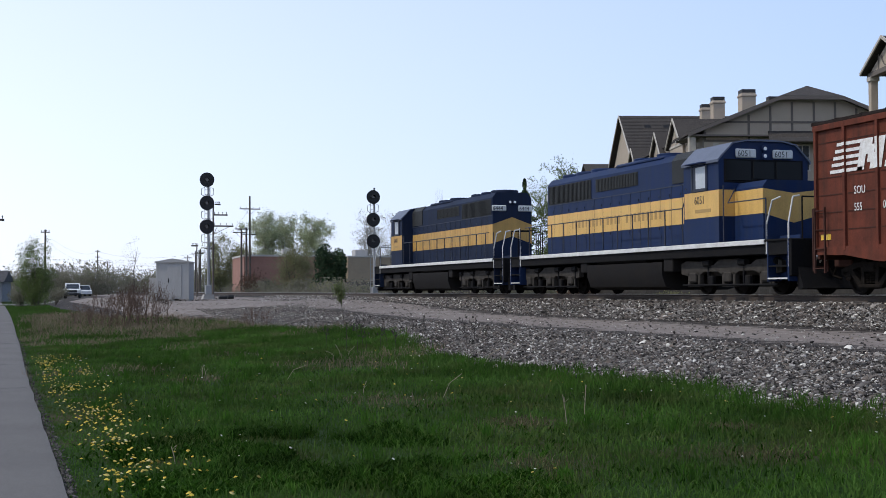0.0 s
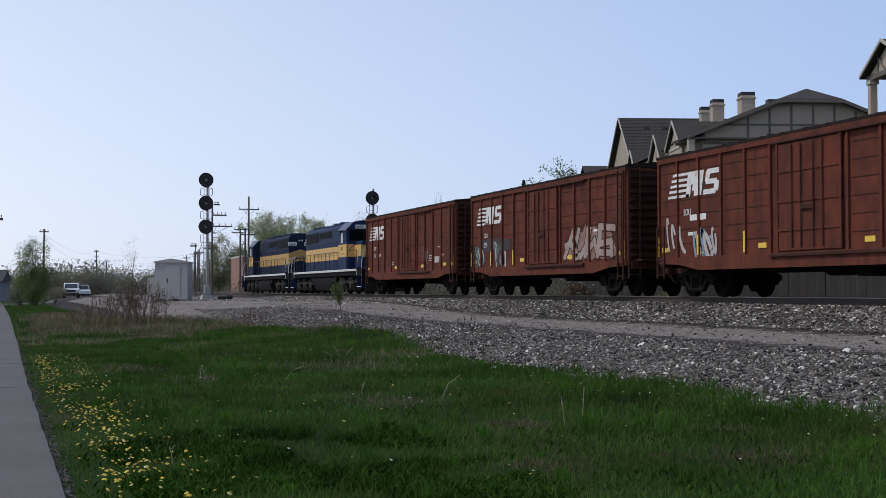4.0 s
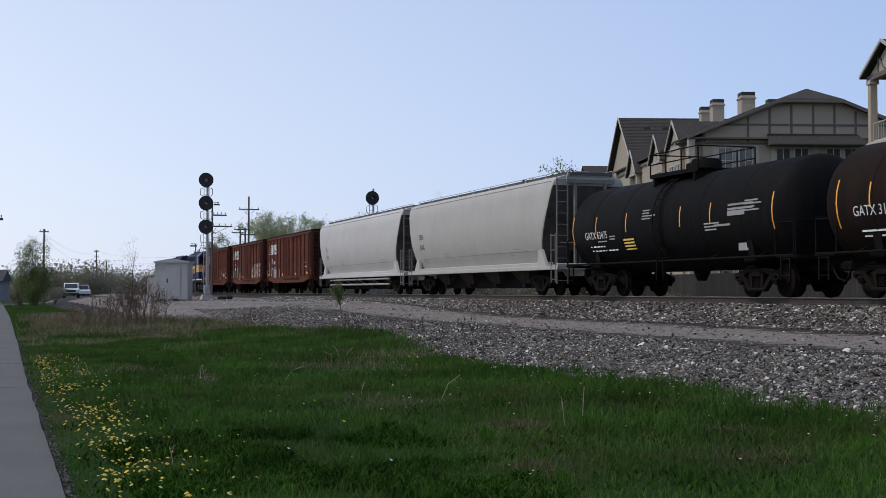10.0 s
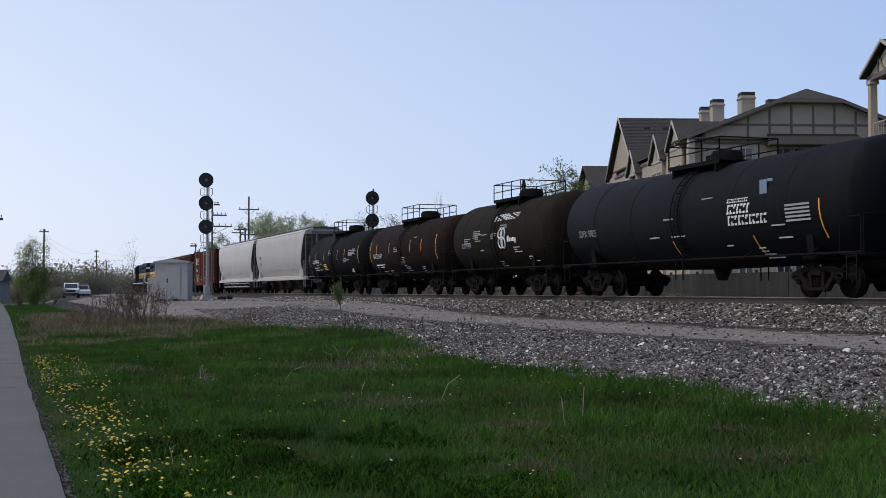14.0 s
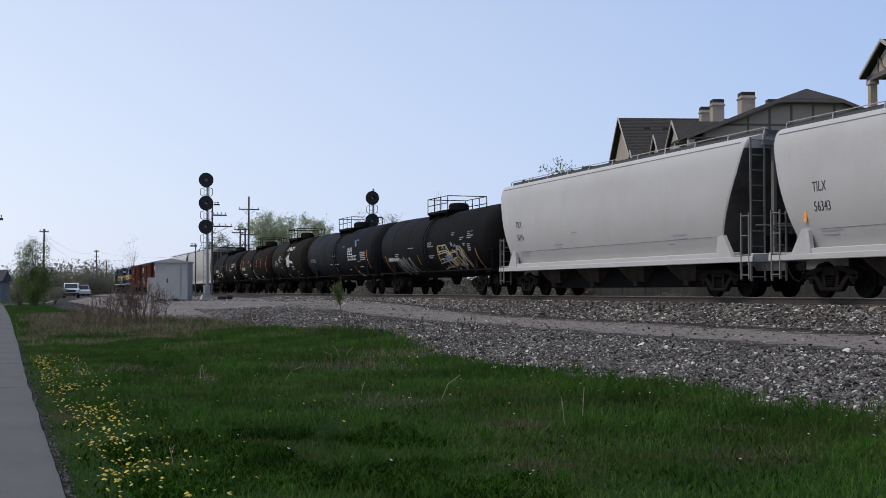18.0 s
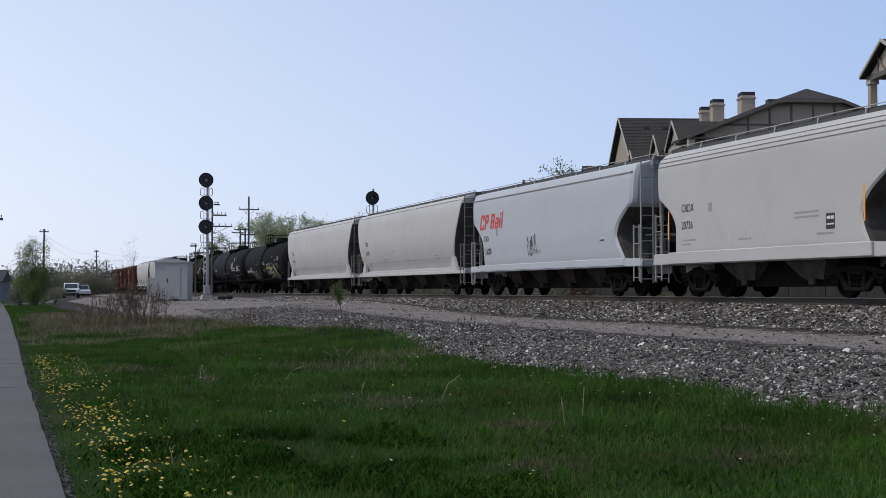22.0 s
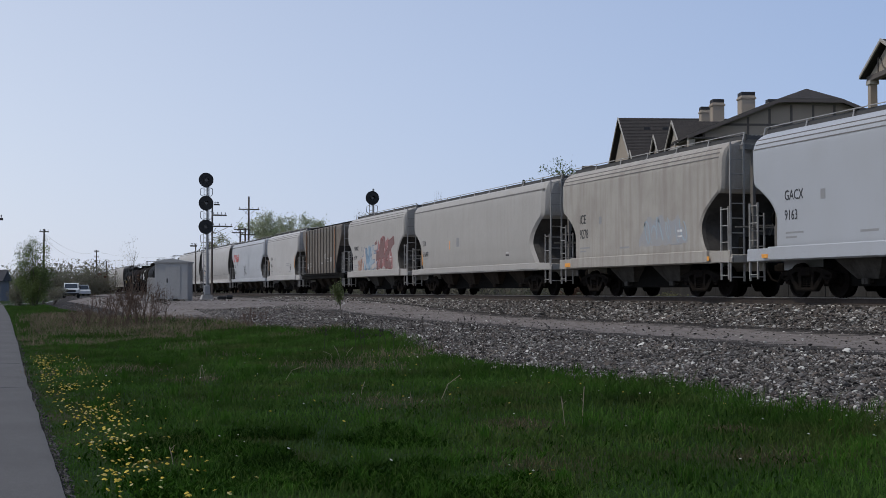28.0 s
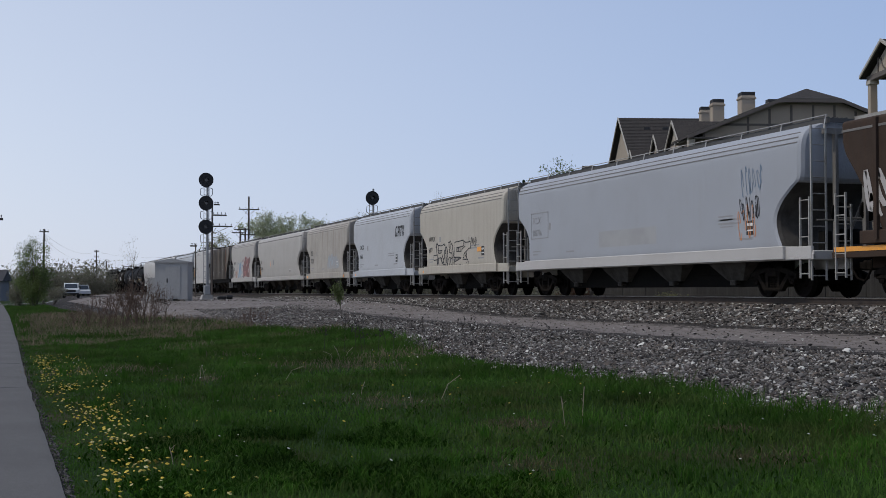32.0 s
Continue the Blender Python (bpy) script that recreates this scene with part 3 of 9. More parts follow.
# ---------- beside the line ----------
silver = surface("aluminium_paint", (0.27, 0.275, 0.28), 0.5, 0.3, second=(0.26, 0.26, 0.26), amount=0.5, scale=3, bump=0.08)
signal_black = surface("signal_black", (0.012, 0.012, 0.013), 0.6, bump=0.1)
concrete = surface("concrete", (0.34, 0.33, 0.31), 0.9, second=(0.24, 0.23, 0.21), amount=0.6, scale=3, bump=0.3)
lens_dark = surface("unlit_lens", (0.03, 0.03, 0.035), 0.15, spec=0.7, bump=0)
box_grey = surface("cabinet_grey", (0.34, 0.335, 0.325), 0.6, second=(0.28, 0.275, 0.265), amount=0.5, scale=0.8, streak=(0.2, 0.19, 0.18), streak_amount=0.25, bump=0.06)
pole_wood = surface("pole_wood", (0.095, 0.080, 0.068), 0.9, second=(0.06, 0.05, 0.045), amount=0.6, scale=2, streak=(0.14, 0.12, 0.1), streak_amount=0.5, bump=0.3)
wire_black = surface("wire", (0.03, 0.03, 0.032), 0.7, bump=0)
glass_insulator = surface("insulator", (0.16, 0.17, 0.18), 0.3, bump=0)


def signal(x, y, z, heads, top, label):
    sg = thing("railway_signal", label, "railway signal", "signals", m=pose(x, y, z))
    part("base", Build().prism([(-0.42, 0), (0.42, 0), (0.30, 0.34), (-0.30, 0.34)], "y", -0.40, 0.40), concrete, sg, "concrete footing")
    part("junction_box", Build().box(-0.2, 0.2, -0.22, 0.10, 0.34, 0.95, 0.03), silver, sg)
    part("mast", Build().lathe([(0.34, 0.10), (1.0, 0.085), (top, 0.07), (top + 0.03, 0.02)], "z", 16), silver, sg, smooth=40)
    b = Build()
    for s in (-0.17, 0.17):
        b.rod((s, 0.42, 0.5), (s, 0.42, top - 0.6), 0.022)
    k = int(top / 0.33)
    for i in range(k):
        b.rod((-0.17, 0.42, 0.6 + i * 0.32), (0.17, 0.42, 0.6 + i * 0.32), 0.016)
    for zz in (1.4, 3.0, 4.6, 6.0):
        b.box(-0.17, 0.17, 0.05, 0.42, zz, zz + 0.05)
    part("ladder", b, silver, sg)
    for hz in heads:
        hd = part("signal_head", Build().box(-0.28, 0.08, -0.16, 0.28, hz - 0.26, hz + 0.26, 0.06).rod((-0.1, 0.0, hz - 0.5), (-0.1, 0, hz + 0.1), 0.05, 8), signal_black, sg)
        part("target", Build().lathe([(-0.20, 0.05), (-0.20, 0.47), (-0.19, 0.485), (-0.175, 0.485), (-0.165, 0.47), (-0.165, 0.05)], "y", 36, (-0.12, 0, hz)), signal_black, hd, "round black backing disc")
        part("lens", Build().lathe([(-0.24, 0.10), (-0.215, 0.125), (-0.19, 0.125)], "y", 20, (-0.12, 0, hz)), lens_dark, hd, "unlit lens")
        part("visor", Build().prism([(-0.12 + 0.14 * math.cos(a), hz + 0.14 * math.sin(a)) for a in [math.pi * j / 8 for j in range(9)]] +
                                    [(-0.12 + 0.125 * math.cos(a), hz + 0.125 * math.sin(a)) for a in [math.pi * (8 - j) / 8 for j in range(9)]], "y", -0.46, -0.20), signal_black, hd)
        for s in (-0.42, 0.36):
            b = Build().path([(s, 0.16, hz - 0.55), (s, 0.30, hz - 0.95), (s * 0.6, 0.30, hz - 1.05), (0, 0.12, hz - 1.0)], 0.022)
            b.path([(s, 0.16, hz - 0.55), (s * 0.5, 0.1, hz - 0.5)], 0.02)
            part("bracket", b, silver, sg)
    return sg


signal(12.3, 86.2, 1.03, (4.83, 6.40, 7.94), 8.35, "three-headed railway signal on a silver mast beside the gravel")
signal(23.9, 86.9, 0.88, (4.13, 5.63, 7.21), 7.85, "three-headed railway signal across the track, all heads dark")

# cabinet
cb = thing("signal_cabinet", "grey metal signal cabinet with a low pitched roof", "cabinet", m=pose(9.07, 77.1, 1.04, 0, 0, -16))
part("body", Build().box(-0.95, 0.95, -0.95, 0.95, 0.10, 2.25, 0.015), box_grey, cb)
part("roof", Build().prism([(-1.03, 2.22), (1.03, 2.22), (1.03, 2.28), (0, 2.46), (-1.03, 2.28)], "y", -1.03, 1.03), box_grey, cb)
dr = part("door", Build().box(-0.32, 0.52, -0.985, -0.945, 0.22, 2.08, 0.015), box_grey, cb)
part("handle", Build().box(-0.26, -0.20, -1.02, -0.98, 1.05, 1.30, 0.01), signal_black, dr)
part("skid", Build().box(-0.95, -0.75, -0.9, 0.9, 0, 0.1).box(0.75, 0.95, -0.9, 0.9, 0, 0.1).box(-0.1, 0.1, -0.9, 0.9, 0, 0.1), concrete, cb)
part("vent", Build().box(-0.98, -0.945, -0.3, 0.3, 1.7, 2.0).box(-0.985, -0.95, -0.25, 0.25, 1.75, 1.78).box(-0.985, -0.95, -0.25, 0.25, 1.85, 1.88), box_grey, cb)
cb2 = thing("relay_box", "small grey relay box on a concrete plinth", "cabinet", m=pose(7.95, 78.2, 1.02, 0, 0, -16))
part("body", Build().box(-0.26, 0.26, -0.25, 0.25, 0.42, 1.38, 0.02), box_grey, cb2)
part("plinth", Build().box(-0.32, 0.32, -0.3, 0.3, 0, 0.42, 0.02), concrete, cb2)
part("door", Build().box(-0.20, 0.20, -0.275, -0.25, 0.5, 1.3, 0.01), box_grey, cb2)
sm = thing("switch_stand", "low black switch machine among the stones", "switch machine", m=pose(12.9, 82.6, 1.06))
part("body", Build().box(-0.45, 0.1, -0.2, 0.2, 0.0, 0.22, 0.05), signal_black, sm)
part("motor", Build().lathe([(0.14, 0.14), (0.5, 0.14)], "x", 14, (0, 0, 0.16)), signal_black, sm)


def pole(x, y, z, height, arms, label, r=0.14, tilt=0.0):
    po = thing("utility_pole", label, "utility pole", "utility poles", m=pose(x, y, z, 0, tilt))
    part("post", Build().lathe([(-0.3, r), (height, r * 0.7)], "z", 12), pole_wood, po, smooth=40)
    for az, half, off in arms:
        arm = part("crossarm", Build().box(-half + off, half + off, -0.16, -0.06, az - 0.06, az + 0.06, 0.01), pole_wood, po)
        for k in range(4):
            xx = off - half + 0.1 + (2 * half - 0.2) * k / 3
            part("insulator", Build().lathe([(az + 0.06, 0.015), (az + 0.14, 0.02), (az + 0.16, 0.045), (az + 0.24, 0.03)], "z", 8, (xx, -0.11, 0)), glass_insulator, arm)
        if half > 0.6:
            part("brace", Build().rod((off - half * 0.6, -0.1, az - 0.05), (0, -0.12, az - 0.7), 0.02).rod((off + half * 0.6, -0.1, az - 0.05), (0, -0.12, az - 0.7), 0.02), pole_wood, po)
    return po


pole(26.1, 149.4, 0.8, 11.8, [(10.3, 1.2, 0)], "tall grey wooden utility pole with one crossarm")
pole(25.5, 148.2, 0.8, 8.1, [(7.9, 0.9, -0.4), (7.3, 0.8, 0.3)], "short wooden utility pole with two crossarms")
pole(24.9, 148.0, 0.8, 7.9, [(7.5, 0.8, -0.2)], "short wooden utility pole standing beside a taller one")
pole(16.2, 110.6, 1.08, 8.0, [(7.9, 0.25, 0.35), (7.0, 0.6, 0.6), (6.05, 0.85, 0.85)], "wooden line pole with short arms to one side", 0.10)
pole(15.0, 112.0, 1.08, 4.6, [(4.4, 0.3, -0.2)], "short silver-grey line pole near the signal", 0.07)
for xx, yy, hh in ((29.5, 222, 7.7), (27.8, 205, 7.3), (26.1, 191, 7.1), (24.6, 171.2, 7.0), (30.5, 240, 7.5)):
    pole(xx, yy, 0.7, hh, [(hh - 0.5, 0.7, 0)], "distant wooden utility pole along the line", 0.13)
pole(16.2, 268.7, 0.9, 9.0, [(8.7, 0.5, 0), (7.6, 0.5, 0), (5.4, 0.4, 0)], "distant utility pole with three short crossarms")
pole(20.9, 309.0, 0.9, 7.7, [(7.5, 1.1, 0)], "distant utility pole with a wide crossarm", 0.15)
pole(3.4, 150.0, 0.5, 8.0, [(7.7, 0.5, 0)], "utility pole behind the young tree", 0.12)
pole(-1.35, 74.0, 0.2, 6.0, [(5.3, 0.45, 0.45), (4.95, 0.3, 0.3)], "wooden pole with insulators beside the footpath", 0.10)


def wire(a, c, sag, name="overhead_wire"):
    pts = []
    for i in range(13):
        t = i / 12
        p = Vector(a).lerp(Vector(c), t)
        p.z -= sag * 4 * t * (1 - t)
        pts.append(p)
    return tagged(new(name, Build().path(pts, 0.009, 4).mesh("wire", wire_black)), "thin black overhead wire between the poles", "wire", "overhead wires")


wire((16.2, 268.7, 9.6), (3.4, 150, 8.0), 1.2)
wire((16.0, 268.7, 8.5), (3.2, 150, 7.6), 1.5)
wire((16.2, 268.7, 9.6), (29.5, 222, 8.0), 1.0)
wire((16.2, 268.7, 8.5), (29.5, 222, 7.6), 1.4)
wire((20.9, 309, 8.4), (30.5, 240, 7.9), 1.2)
wire((26.1, 149.4, 11.2), (24.6, 171.2, 7.6), 0.8)

# ---------- trees and shrubs ----------
bark = surface("bark", (0.085, 0.070, 0.058), 0.95, second=(0.14, 0.125, 0.11), amount=0.6, scale=4, bump=0.5)
pale_bark = surface("pale_bark", (0.20, 0.185, 0.17), 0.95, second=(0.11, 0.10, 0.09), amount=0.6, scale=3, bump=0.4)
twig_red = surface("red_twig", (0.115, 0.075, 0.055), 0.9, second=(0.085, 0.06, 0.047), amount=0.5, scale=5, bump=0.2)
leaf_spring = scattered("spring_leaf", [(0.33, 0.37, 0.20), (0.40, 0.43, 0.27), (0.29, 0.33, 0.17), (0.45, 0.46, 0.33), (0.36, 0.39, 0.23)], 0.7, 0.3, 0.55)
leaf_olive = scattered("olive_leaf", [(0.20, 0.205, 0.10), (0.25, 0.25, 0.135), (0.17, 0.175, 0.085), (0.28, 0.265, 0.16)], 0.8, 0.2, 0.4)
leaf_green = scattered("green_leaf", [(0.10, 0.13, 0.045), (0.13, 0.16, 0.06), (0.15, 0.175, 0.075), (0.08, 0.105, 0.04)], 0.7, 0.3, 0.45)
leaf_young = scattered("young_leaf", [(0.085, 0.125, 0.035), (0.115, 0.16, 0.05), (0.15, 0.19, 0.07), (0.065, 0.095, 0.03)], 0.7, 0.2, 0.4)
leaf_dark = scattered("evergreen_leaf", [(0.016, 0.035, 0.014), (0.024, 0.050, 0.020), (0.034, 0.060, 0.024)], 0.75, 0.3, 0.15)
leaf_grey = scattered("bud_grey", [(0.26, 0.25, 0.22), (0.32, 0.31, 0.28), (0.21, 0.20, 0.17), (0.28, 0.28, 0.22)], 0.85, 0.2, 0.2)
# greyed and paled: the haze of distance is mixed into these leaf colours
leaf_far = scattered("hazed_far_leaf", [(0.18, 0.18, 0.135), (0.22, 0.215, 0.15), (0.20, 0.175, 0.15), (0.16, 0.17, 0.105), (0.25, 0.23, 0.195)], 0.85, 0.2, 0.45)
leaf_red = scattered("red_bud", [(0.12, 0.065, 0.045), (0.10, 0.06, 0.04), (0.15, 0.10, 0.07), (0.075, 0.05, 0.035)], 0.85, 0.2, 0.2)


def leaf_mesh(name, pts, size, material, gen):
    """A crown of many small folded leaves round the given points."""
    pts = np.asarray(pts)
    n = len(pts)
    u = gen.standard_normal((n, 3))
    u /= np.linalg.norm(u, axis=1)[:, None]
    w = gen.standard_normal((n, 3))
    w -= u * (u * w).sum(1)[:, None]
    w /= np.linalg.norm(w, axis=1)[:, None]
    s = (size * gen.uniform(0.6, 1.4, n))[:, None]
    up = np.cross(u, w) * s * 0.25
    P = np.stack([pts - u * s, pts + w * s * 0.55 + up, pts + u * s, pts - w * s * 0.55 + up], 1).reshape(-1, 3)
    F = (np.array([(0, 1, 2), (0, 2, 3)])[None] + (np.arange(n) * 4)[:, None, None]).reshape(-1)
    return raw_mesh(name, P, F, 3, material)


def grow(gen, start, way, length, r, depth, b, tips, spread=0.7, up=0.15, kids=3):
    """Branches that fork and taper; the ends of the last ones carry the leaves."""
    p, d = Vector(start), Vector(way).normalized()
    seg = 3
    for i in range(seg):
        q = p + d * (length / seg)
        b.rod(p, q, r * (1 - 0.22 * i / seg * 2), 5 if depth < 2 else 7, r * (1 - 0.22 * (i + 1) / seg * 2))
        p = q
        d = (d + Vector(gen.normal(0, 0.12, 3)) + Vector((0, 0, up * 0.4))).normalized()
        if depth <= 1:
            tips.append(tuple(p))
    if depth == 0:
        return
    for k in range(kids):
        nd = (d + Vector(gen.normal(0, spread, 3)) * 0.8 + Vector((0, 0, up))).normalized()
        grow(gen, p - d * length * 0.25 * gen.random(), nd, length * gen.uniform(0.6, 0.82), r * 0.58, depth - 1, b, tips, spread, up, kids)


def tree(x, y, z, height, width, seed, bark_mat, leaf_mat, leaves, size, label, category="tree", depth=4, trunk=0.24, clump=0.9, name="tree", stems=1, kids=3):
    gen = np.random.default_rng(seed)
    tr = thing(name, label, category, "trees", m=pose(x, y, z))
    tips = []
    L = height / (1 + 0.78 + 0.6 + 0.45 + 0.3)
    for s in range(stems):
        b = Build()
        off = (0, 0, 0) if stems == 1 else (gen.normal(0, 0.3), gen.normal(0, 0.3), 0)
        grow(gen, (off[0], off[1], -0.15), (gen.normal(0, 0.08 + 0.25 * (stems > 1)), gen.normal(0, 0.08 + 0.25 * (stems > 1)), 1), L, height * trunk / 10, depth, b, tips, 0.62, 0.18, kids)
        part("trunk", b, bark_mat, tr)
    t = np.array(tips)
    # bring the crown to its height and width
    top = t[:, 2].max()
    if leaves:
        idx = gen.integers(0, len(t), leaves)
        pts = t[idx] + gen.normal(0, clump, (leaves, 3)) * np.array([1, 1, 0.8])
        part("crown", leaf_mesh("crown", pts, size, leaf_mat, gen), leaf_mat, tr)
    sx_ = width / max(0.5, 2 * np.percentile(np.abs(t[:, :2]), 92))
    sz_ = height / top
    tr.scale = (1, 1, 1)
    for ob in tr.children:
        ob.data.transform(Matrix.Diagonal((sx_, sx_, sz_, 1)))
    return tr


def upswept(x, y, z, height, width, seed, bark_mat, leaf_mat, leaves, size, label, base=0.25, limbs=16, stems=1, clump=0.35, name="tree", trunk=0.02):
    """A tree of ascending limbs that fan out into an uneven oval crown of leafy sprays."""
    gen = np.random.default_rng(seed)
    tr = thing(name, label, "tree", "trees", m=pose(x, y, z))
    sprays = []
    ry, rz, cz = width / 2, height * (1 - base) / 2, height * (1 + base) / 2
    for s_ in range(stems):
        b = Build()
        lean = Vector((gen.normal(0, 0.05), gen.normal(0, 0.05), 1)) if stems == 1 else Vector((gen.normal(0, 0.12) * width / 3, gen.normal(0, 0.1), 1))
        foot = Vector((0, 0, -0.2)) if stems == 1 else Vector((gen.normal(0, 0.15), gen.normal(0, 0.15), -0.2))
        axis = [foot + lean * (height * 0.92 * i / 6) + Vector((gen.normal(0, 0.012), gen.normal(0, 0.012), 0)) * height for i in range(7)]
        for i in range(6):
            b.rod(axis[i], axis[i + 1], height * trunk * (1 - i / 6.6), 7, height * trunk * (1 - (i + 1) / 6.6))
        for k in range(limbs):
            a, v = gen.uniform(0, 6.28), gen.uniform(-0.85, 0.97)
            r = math.sqrt(max(0.0, 1 - v * v)) * gen.uniform(0.55, 1.08)
            end = Vector((ry * r * math.cos(a), ry * r * math.sin(a), cz + rz * v * gen.uniform(0.86, 1.04)))
            t = max(0.14, min(0.92, (end.z - 0.30 * height * gen.uniform(0.6, 1.1)) / height))
            i = min(5, int(t * 6.5))
            start = axis[i].lerp(axis[i + 1], t * 6.5 - i)
            bend = start.lerp(end, 0.5) + Vector((0, 0, -0.05 * height * r)) + Vector(gen.normal(0, 0.02, 3)) * height
            rr = height * trunk * 0.30 * (1.2 - t)
            b.rod(start, bend, rr, 5, rr * 0.65)
            b.rod(bend, end, rr * 0.65, 5, rr * 0.2)
            for j in range(6):
                root = bend.lerp(end, gen.uniform(0.0, 1.0))
                tip = root + Vector((gen.normal(0, 0.09), gen.normal(0, 0.09), abs(gen.normal(0.05, 0.07)))) * height * (0.6 + 0.4 * width / height)
                b.rod(root, tip, rr * 0.24, 4, rr * 0.07)
                sprays += [root.lerp(tip, q) for q in (0.35, 0.7, 1.0)]
        part("trunk", b, bark_mat, tr)
    if leaves:
        pts = np.array([tuple(q) for q in sprays])
        w = gen.gamma(1.2, 1.0, len(pts))
        idx = gen.choice(len(pts), leaves, p=w / w.sum())
        part("crown", leaf_mesh("crown", pts[idx] + gen.normal(0, clump, (leaves, 3)) * np.array([1, 1, 1.15]), size, leaf_mat, gen), leaf_mat, tr)
    return tr


upswept(37.3, 200, 0.7, 12.4, 5.6, 11, pale_bark, leaf_spring, 14000, 0.11, "tall cottonwood with pale green spring leaves", limbs=32, clump=0.30)
upswept(41.0, 203, 0.7, 12.2, 5.4, 12, pale_bark, leaf_spring, 12500, 0.11, "pale green cottonwood in young leaf", limbs=30, clump=0.30)
upswept(44.8, 200, 0.7, 12.6, 6.4, 14, pale_bark, leaf_spring, 15000, 0.11, "broad pale green cottonwood beside taller ones", limbs=34, clump=0.30)
upswept(49.8, 183, 0.7, 12.6, 4.4, 15, pale_bark, leaf_grey, 6000, 0.08, "grey budding tree behind the signal", limbs=30, clump=0.24)
upswept(53.4, 185, 0.7, 12.2, 4.0, 13, pale_bark, leaf_grey, 5000, 0.08, "slender grey budding tree near the signal", limbs=28, clump=0.24)
upswept(30.0, 198, 0.7, 9.2, 4.2, 16, bark, leaf_olive, 8500, 0.11, "olive green tree behind the poles", base=0.1, limbs=26)
upswept(33.2, 197, 0.7, 8.2, 4.0, 17, bark, leaf_olive, 7500, 0.11, "low yellowish tree beside the poles", base=0.08, limbs=24)
upswept(29.4, 139, 0.7, 5.6, 4.4, 19, bark, leaf_olive, 9000, 0.08, "thin olive tree in front of the brick building", base=0.06, limbs=26, stems=2, clump=0.28)
tree(25.5, 143, 0.7, 2.6, 3.0, 20, bark, leaf_red, 900, 0.12, "brown leafless shrub by the line", "shrub", clump=0.5, name="shrub", stems=3)
upswept(1.85, 115, 0.45, 5.5, 3.2, 21, bark, leaf_young, 11000, 0.055, "young tree with small fresh leaves beside the path", base=0.12, limbs=20, stems=2, clump=0.17, trunk=0.014)


def bush(x, y, z, height, width, seed, leaf_mat, leaves, size, label, name="bush"):
    """A shrub that is leafy to the ground, of several uneven lobes."""
    gen = np.random.default_rng(seed)
    bs = thing(name, label, "bush", "bushes", m=pose(x, y, z))
    b = Build()
    for k in range(5):
        a = gen.uniform(0, 6.28)
        b.rod((0.1 * math.cos(a), 0.1 * math.sin(a), -0.1), (width * 0.3 * math.cos(a), width * 0.3 * math.sin(a), height * gen.uniform(0.5, 0.85)), 0.05, 5, 0.015)
    part("stem", b, bark, bs)
    pts = []
    for k in range(9):
        c = np.array([gen.normal(0, width * 0.22), gen.normal(0, width * 0.22), height * gen.uniform(0.18, 0.72)])
        q = gen.normal(0, 1, (leaves // 9, 3))
        q = q / np.linalg.norm(q, axis=1)[:, None] * (gen.random((leaves // 9, 1)) ** 0.4) * np.array([width * 0.27, width * 0.27, height * 0.28]) + c
        q[:, 2] = np.abs(q[:, 2])
        pts.append(q)
    part("foliage", leaf_mesh("foliage", np.concatenate(pts), size, leaf_mat, gen), leaf_mat, bs)
    return bs


bush(31.6, 131.8, 0.6, 6.0, 3.6, 18, leaf_dark, 6000, 0.15, "dense dark evergreen bush behind the fence", "evergreen_bush")
bush(1.9, 113.6, 0.42, 2.5, 2.6, 22, leaf_young, 3600, 0.06, "dark green bush at the foot of a young tree")
bush(0.7, 117, 0.32, 2.3, 1.8, 23, leaf_far, 1400, 0.07, "scrubby bush beside the footpath")
bush(3.6, 121, 0.5, 1.7, 2.2, 25, leaf_far, 1400, 0.07, "low brown scrub at the edge of the gravel")
bush(27.0, 128, 0.7, 2.2, 3.0, 26, leaf_far, 1500, 0.09, "dusty grey-green scrub in front of the fence")
bush(27.6, 118, 0.6, 2.0, 2.6, 28, leaf_olive, 1500, 0.09, "olive scrub growing against the board fence")
bush(27.9, 96, 0.6, 1.6, 2.4, 29, leaf_far, 1300, 0.08, "dusty scrub growing against the board fence")
bush(27.8, 62, 0.55, 1.5, 2.0, 35, leaf_red, 1300, 0.07, "brown leafless scrub against the board fence")
bush(27.9, 52, 0.55, 1.3, 1.8, 36, leaf_olive, 1200, 0.06, "low olive scrub against the board fence")
bush(26.5, 141, 0.7, 2.6, 3.4, 27, leaf_far, 1800, 0.10, "dusty brown scrub by the brick building")
upswept(4.5, 53.3, 0.55, 3.3, 1.2, 24, bark, leaf_grey, 80, 0.02, "thin leafless sapling in the dry grass", base=0.3, limbs=9, clump=0.03, name="sapling", trunk=0.010)
for i, (xx, yy, hh, ww) in enumerate(((3.6, 52.6, 1.5, 1.5), (4.3, 52.2, 1.9, 1.7), (4.9, 53.0, 2.1, 1.5), (5.3, 52.2, 1.7, 1.2), (2.8, 53.8, 1.2, 1.3), (4.8, 51.6, 1.5, 1.5))):
    tree(xx, yy, ground_z(xx, yy) - 0.02, hh, ww, 30 + i, twig_red, leaf_red, 240, 0.02, "leafless reddish-brown shrub in dry grass", "shrub", clump=0.10, trunk=0.10, name="shrub", stems=8, kids=3, depth=3)
tree(11.2, 44.8, ground_z(11.2, 44.8), 1.35, 0.55, 40, bark, leaf_green, 520, 0.035, "small leafy sapling growing in the gravel", clump=0.07, trunk=0.12, name="sapling", kids=2, depth=3)
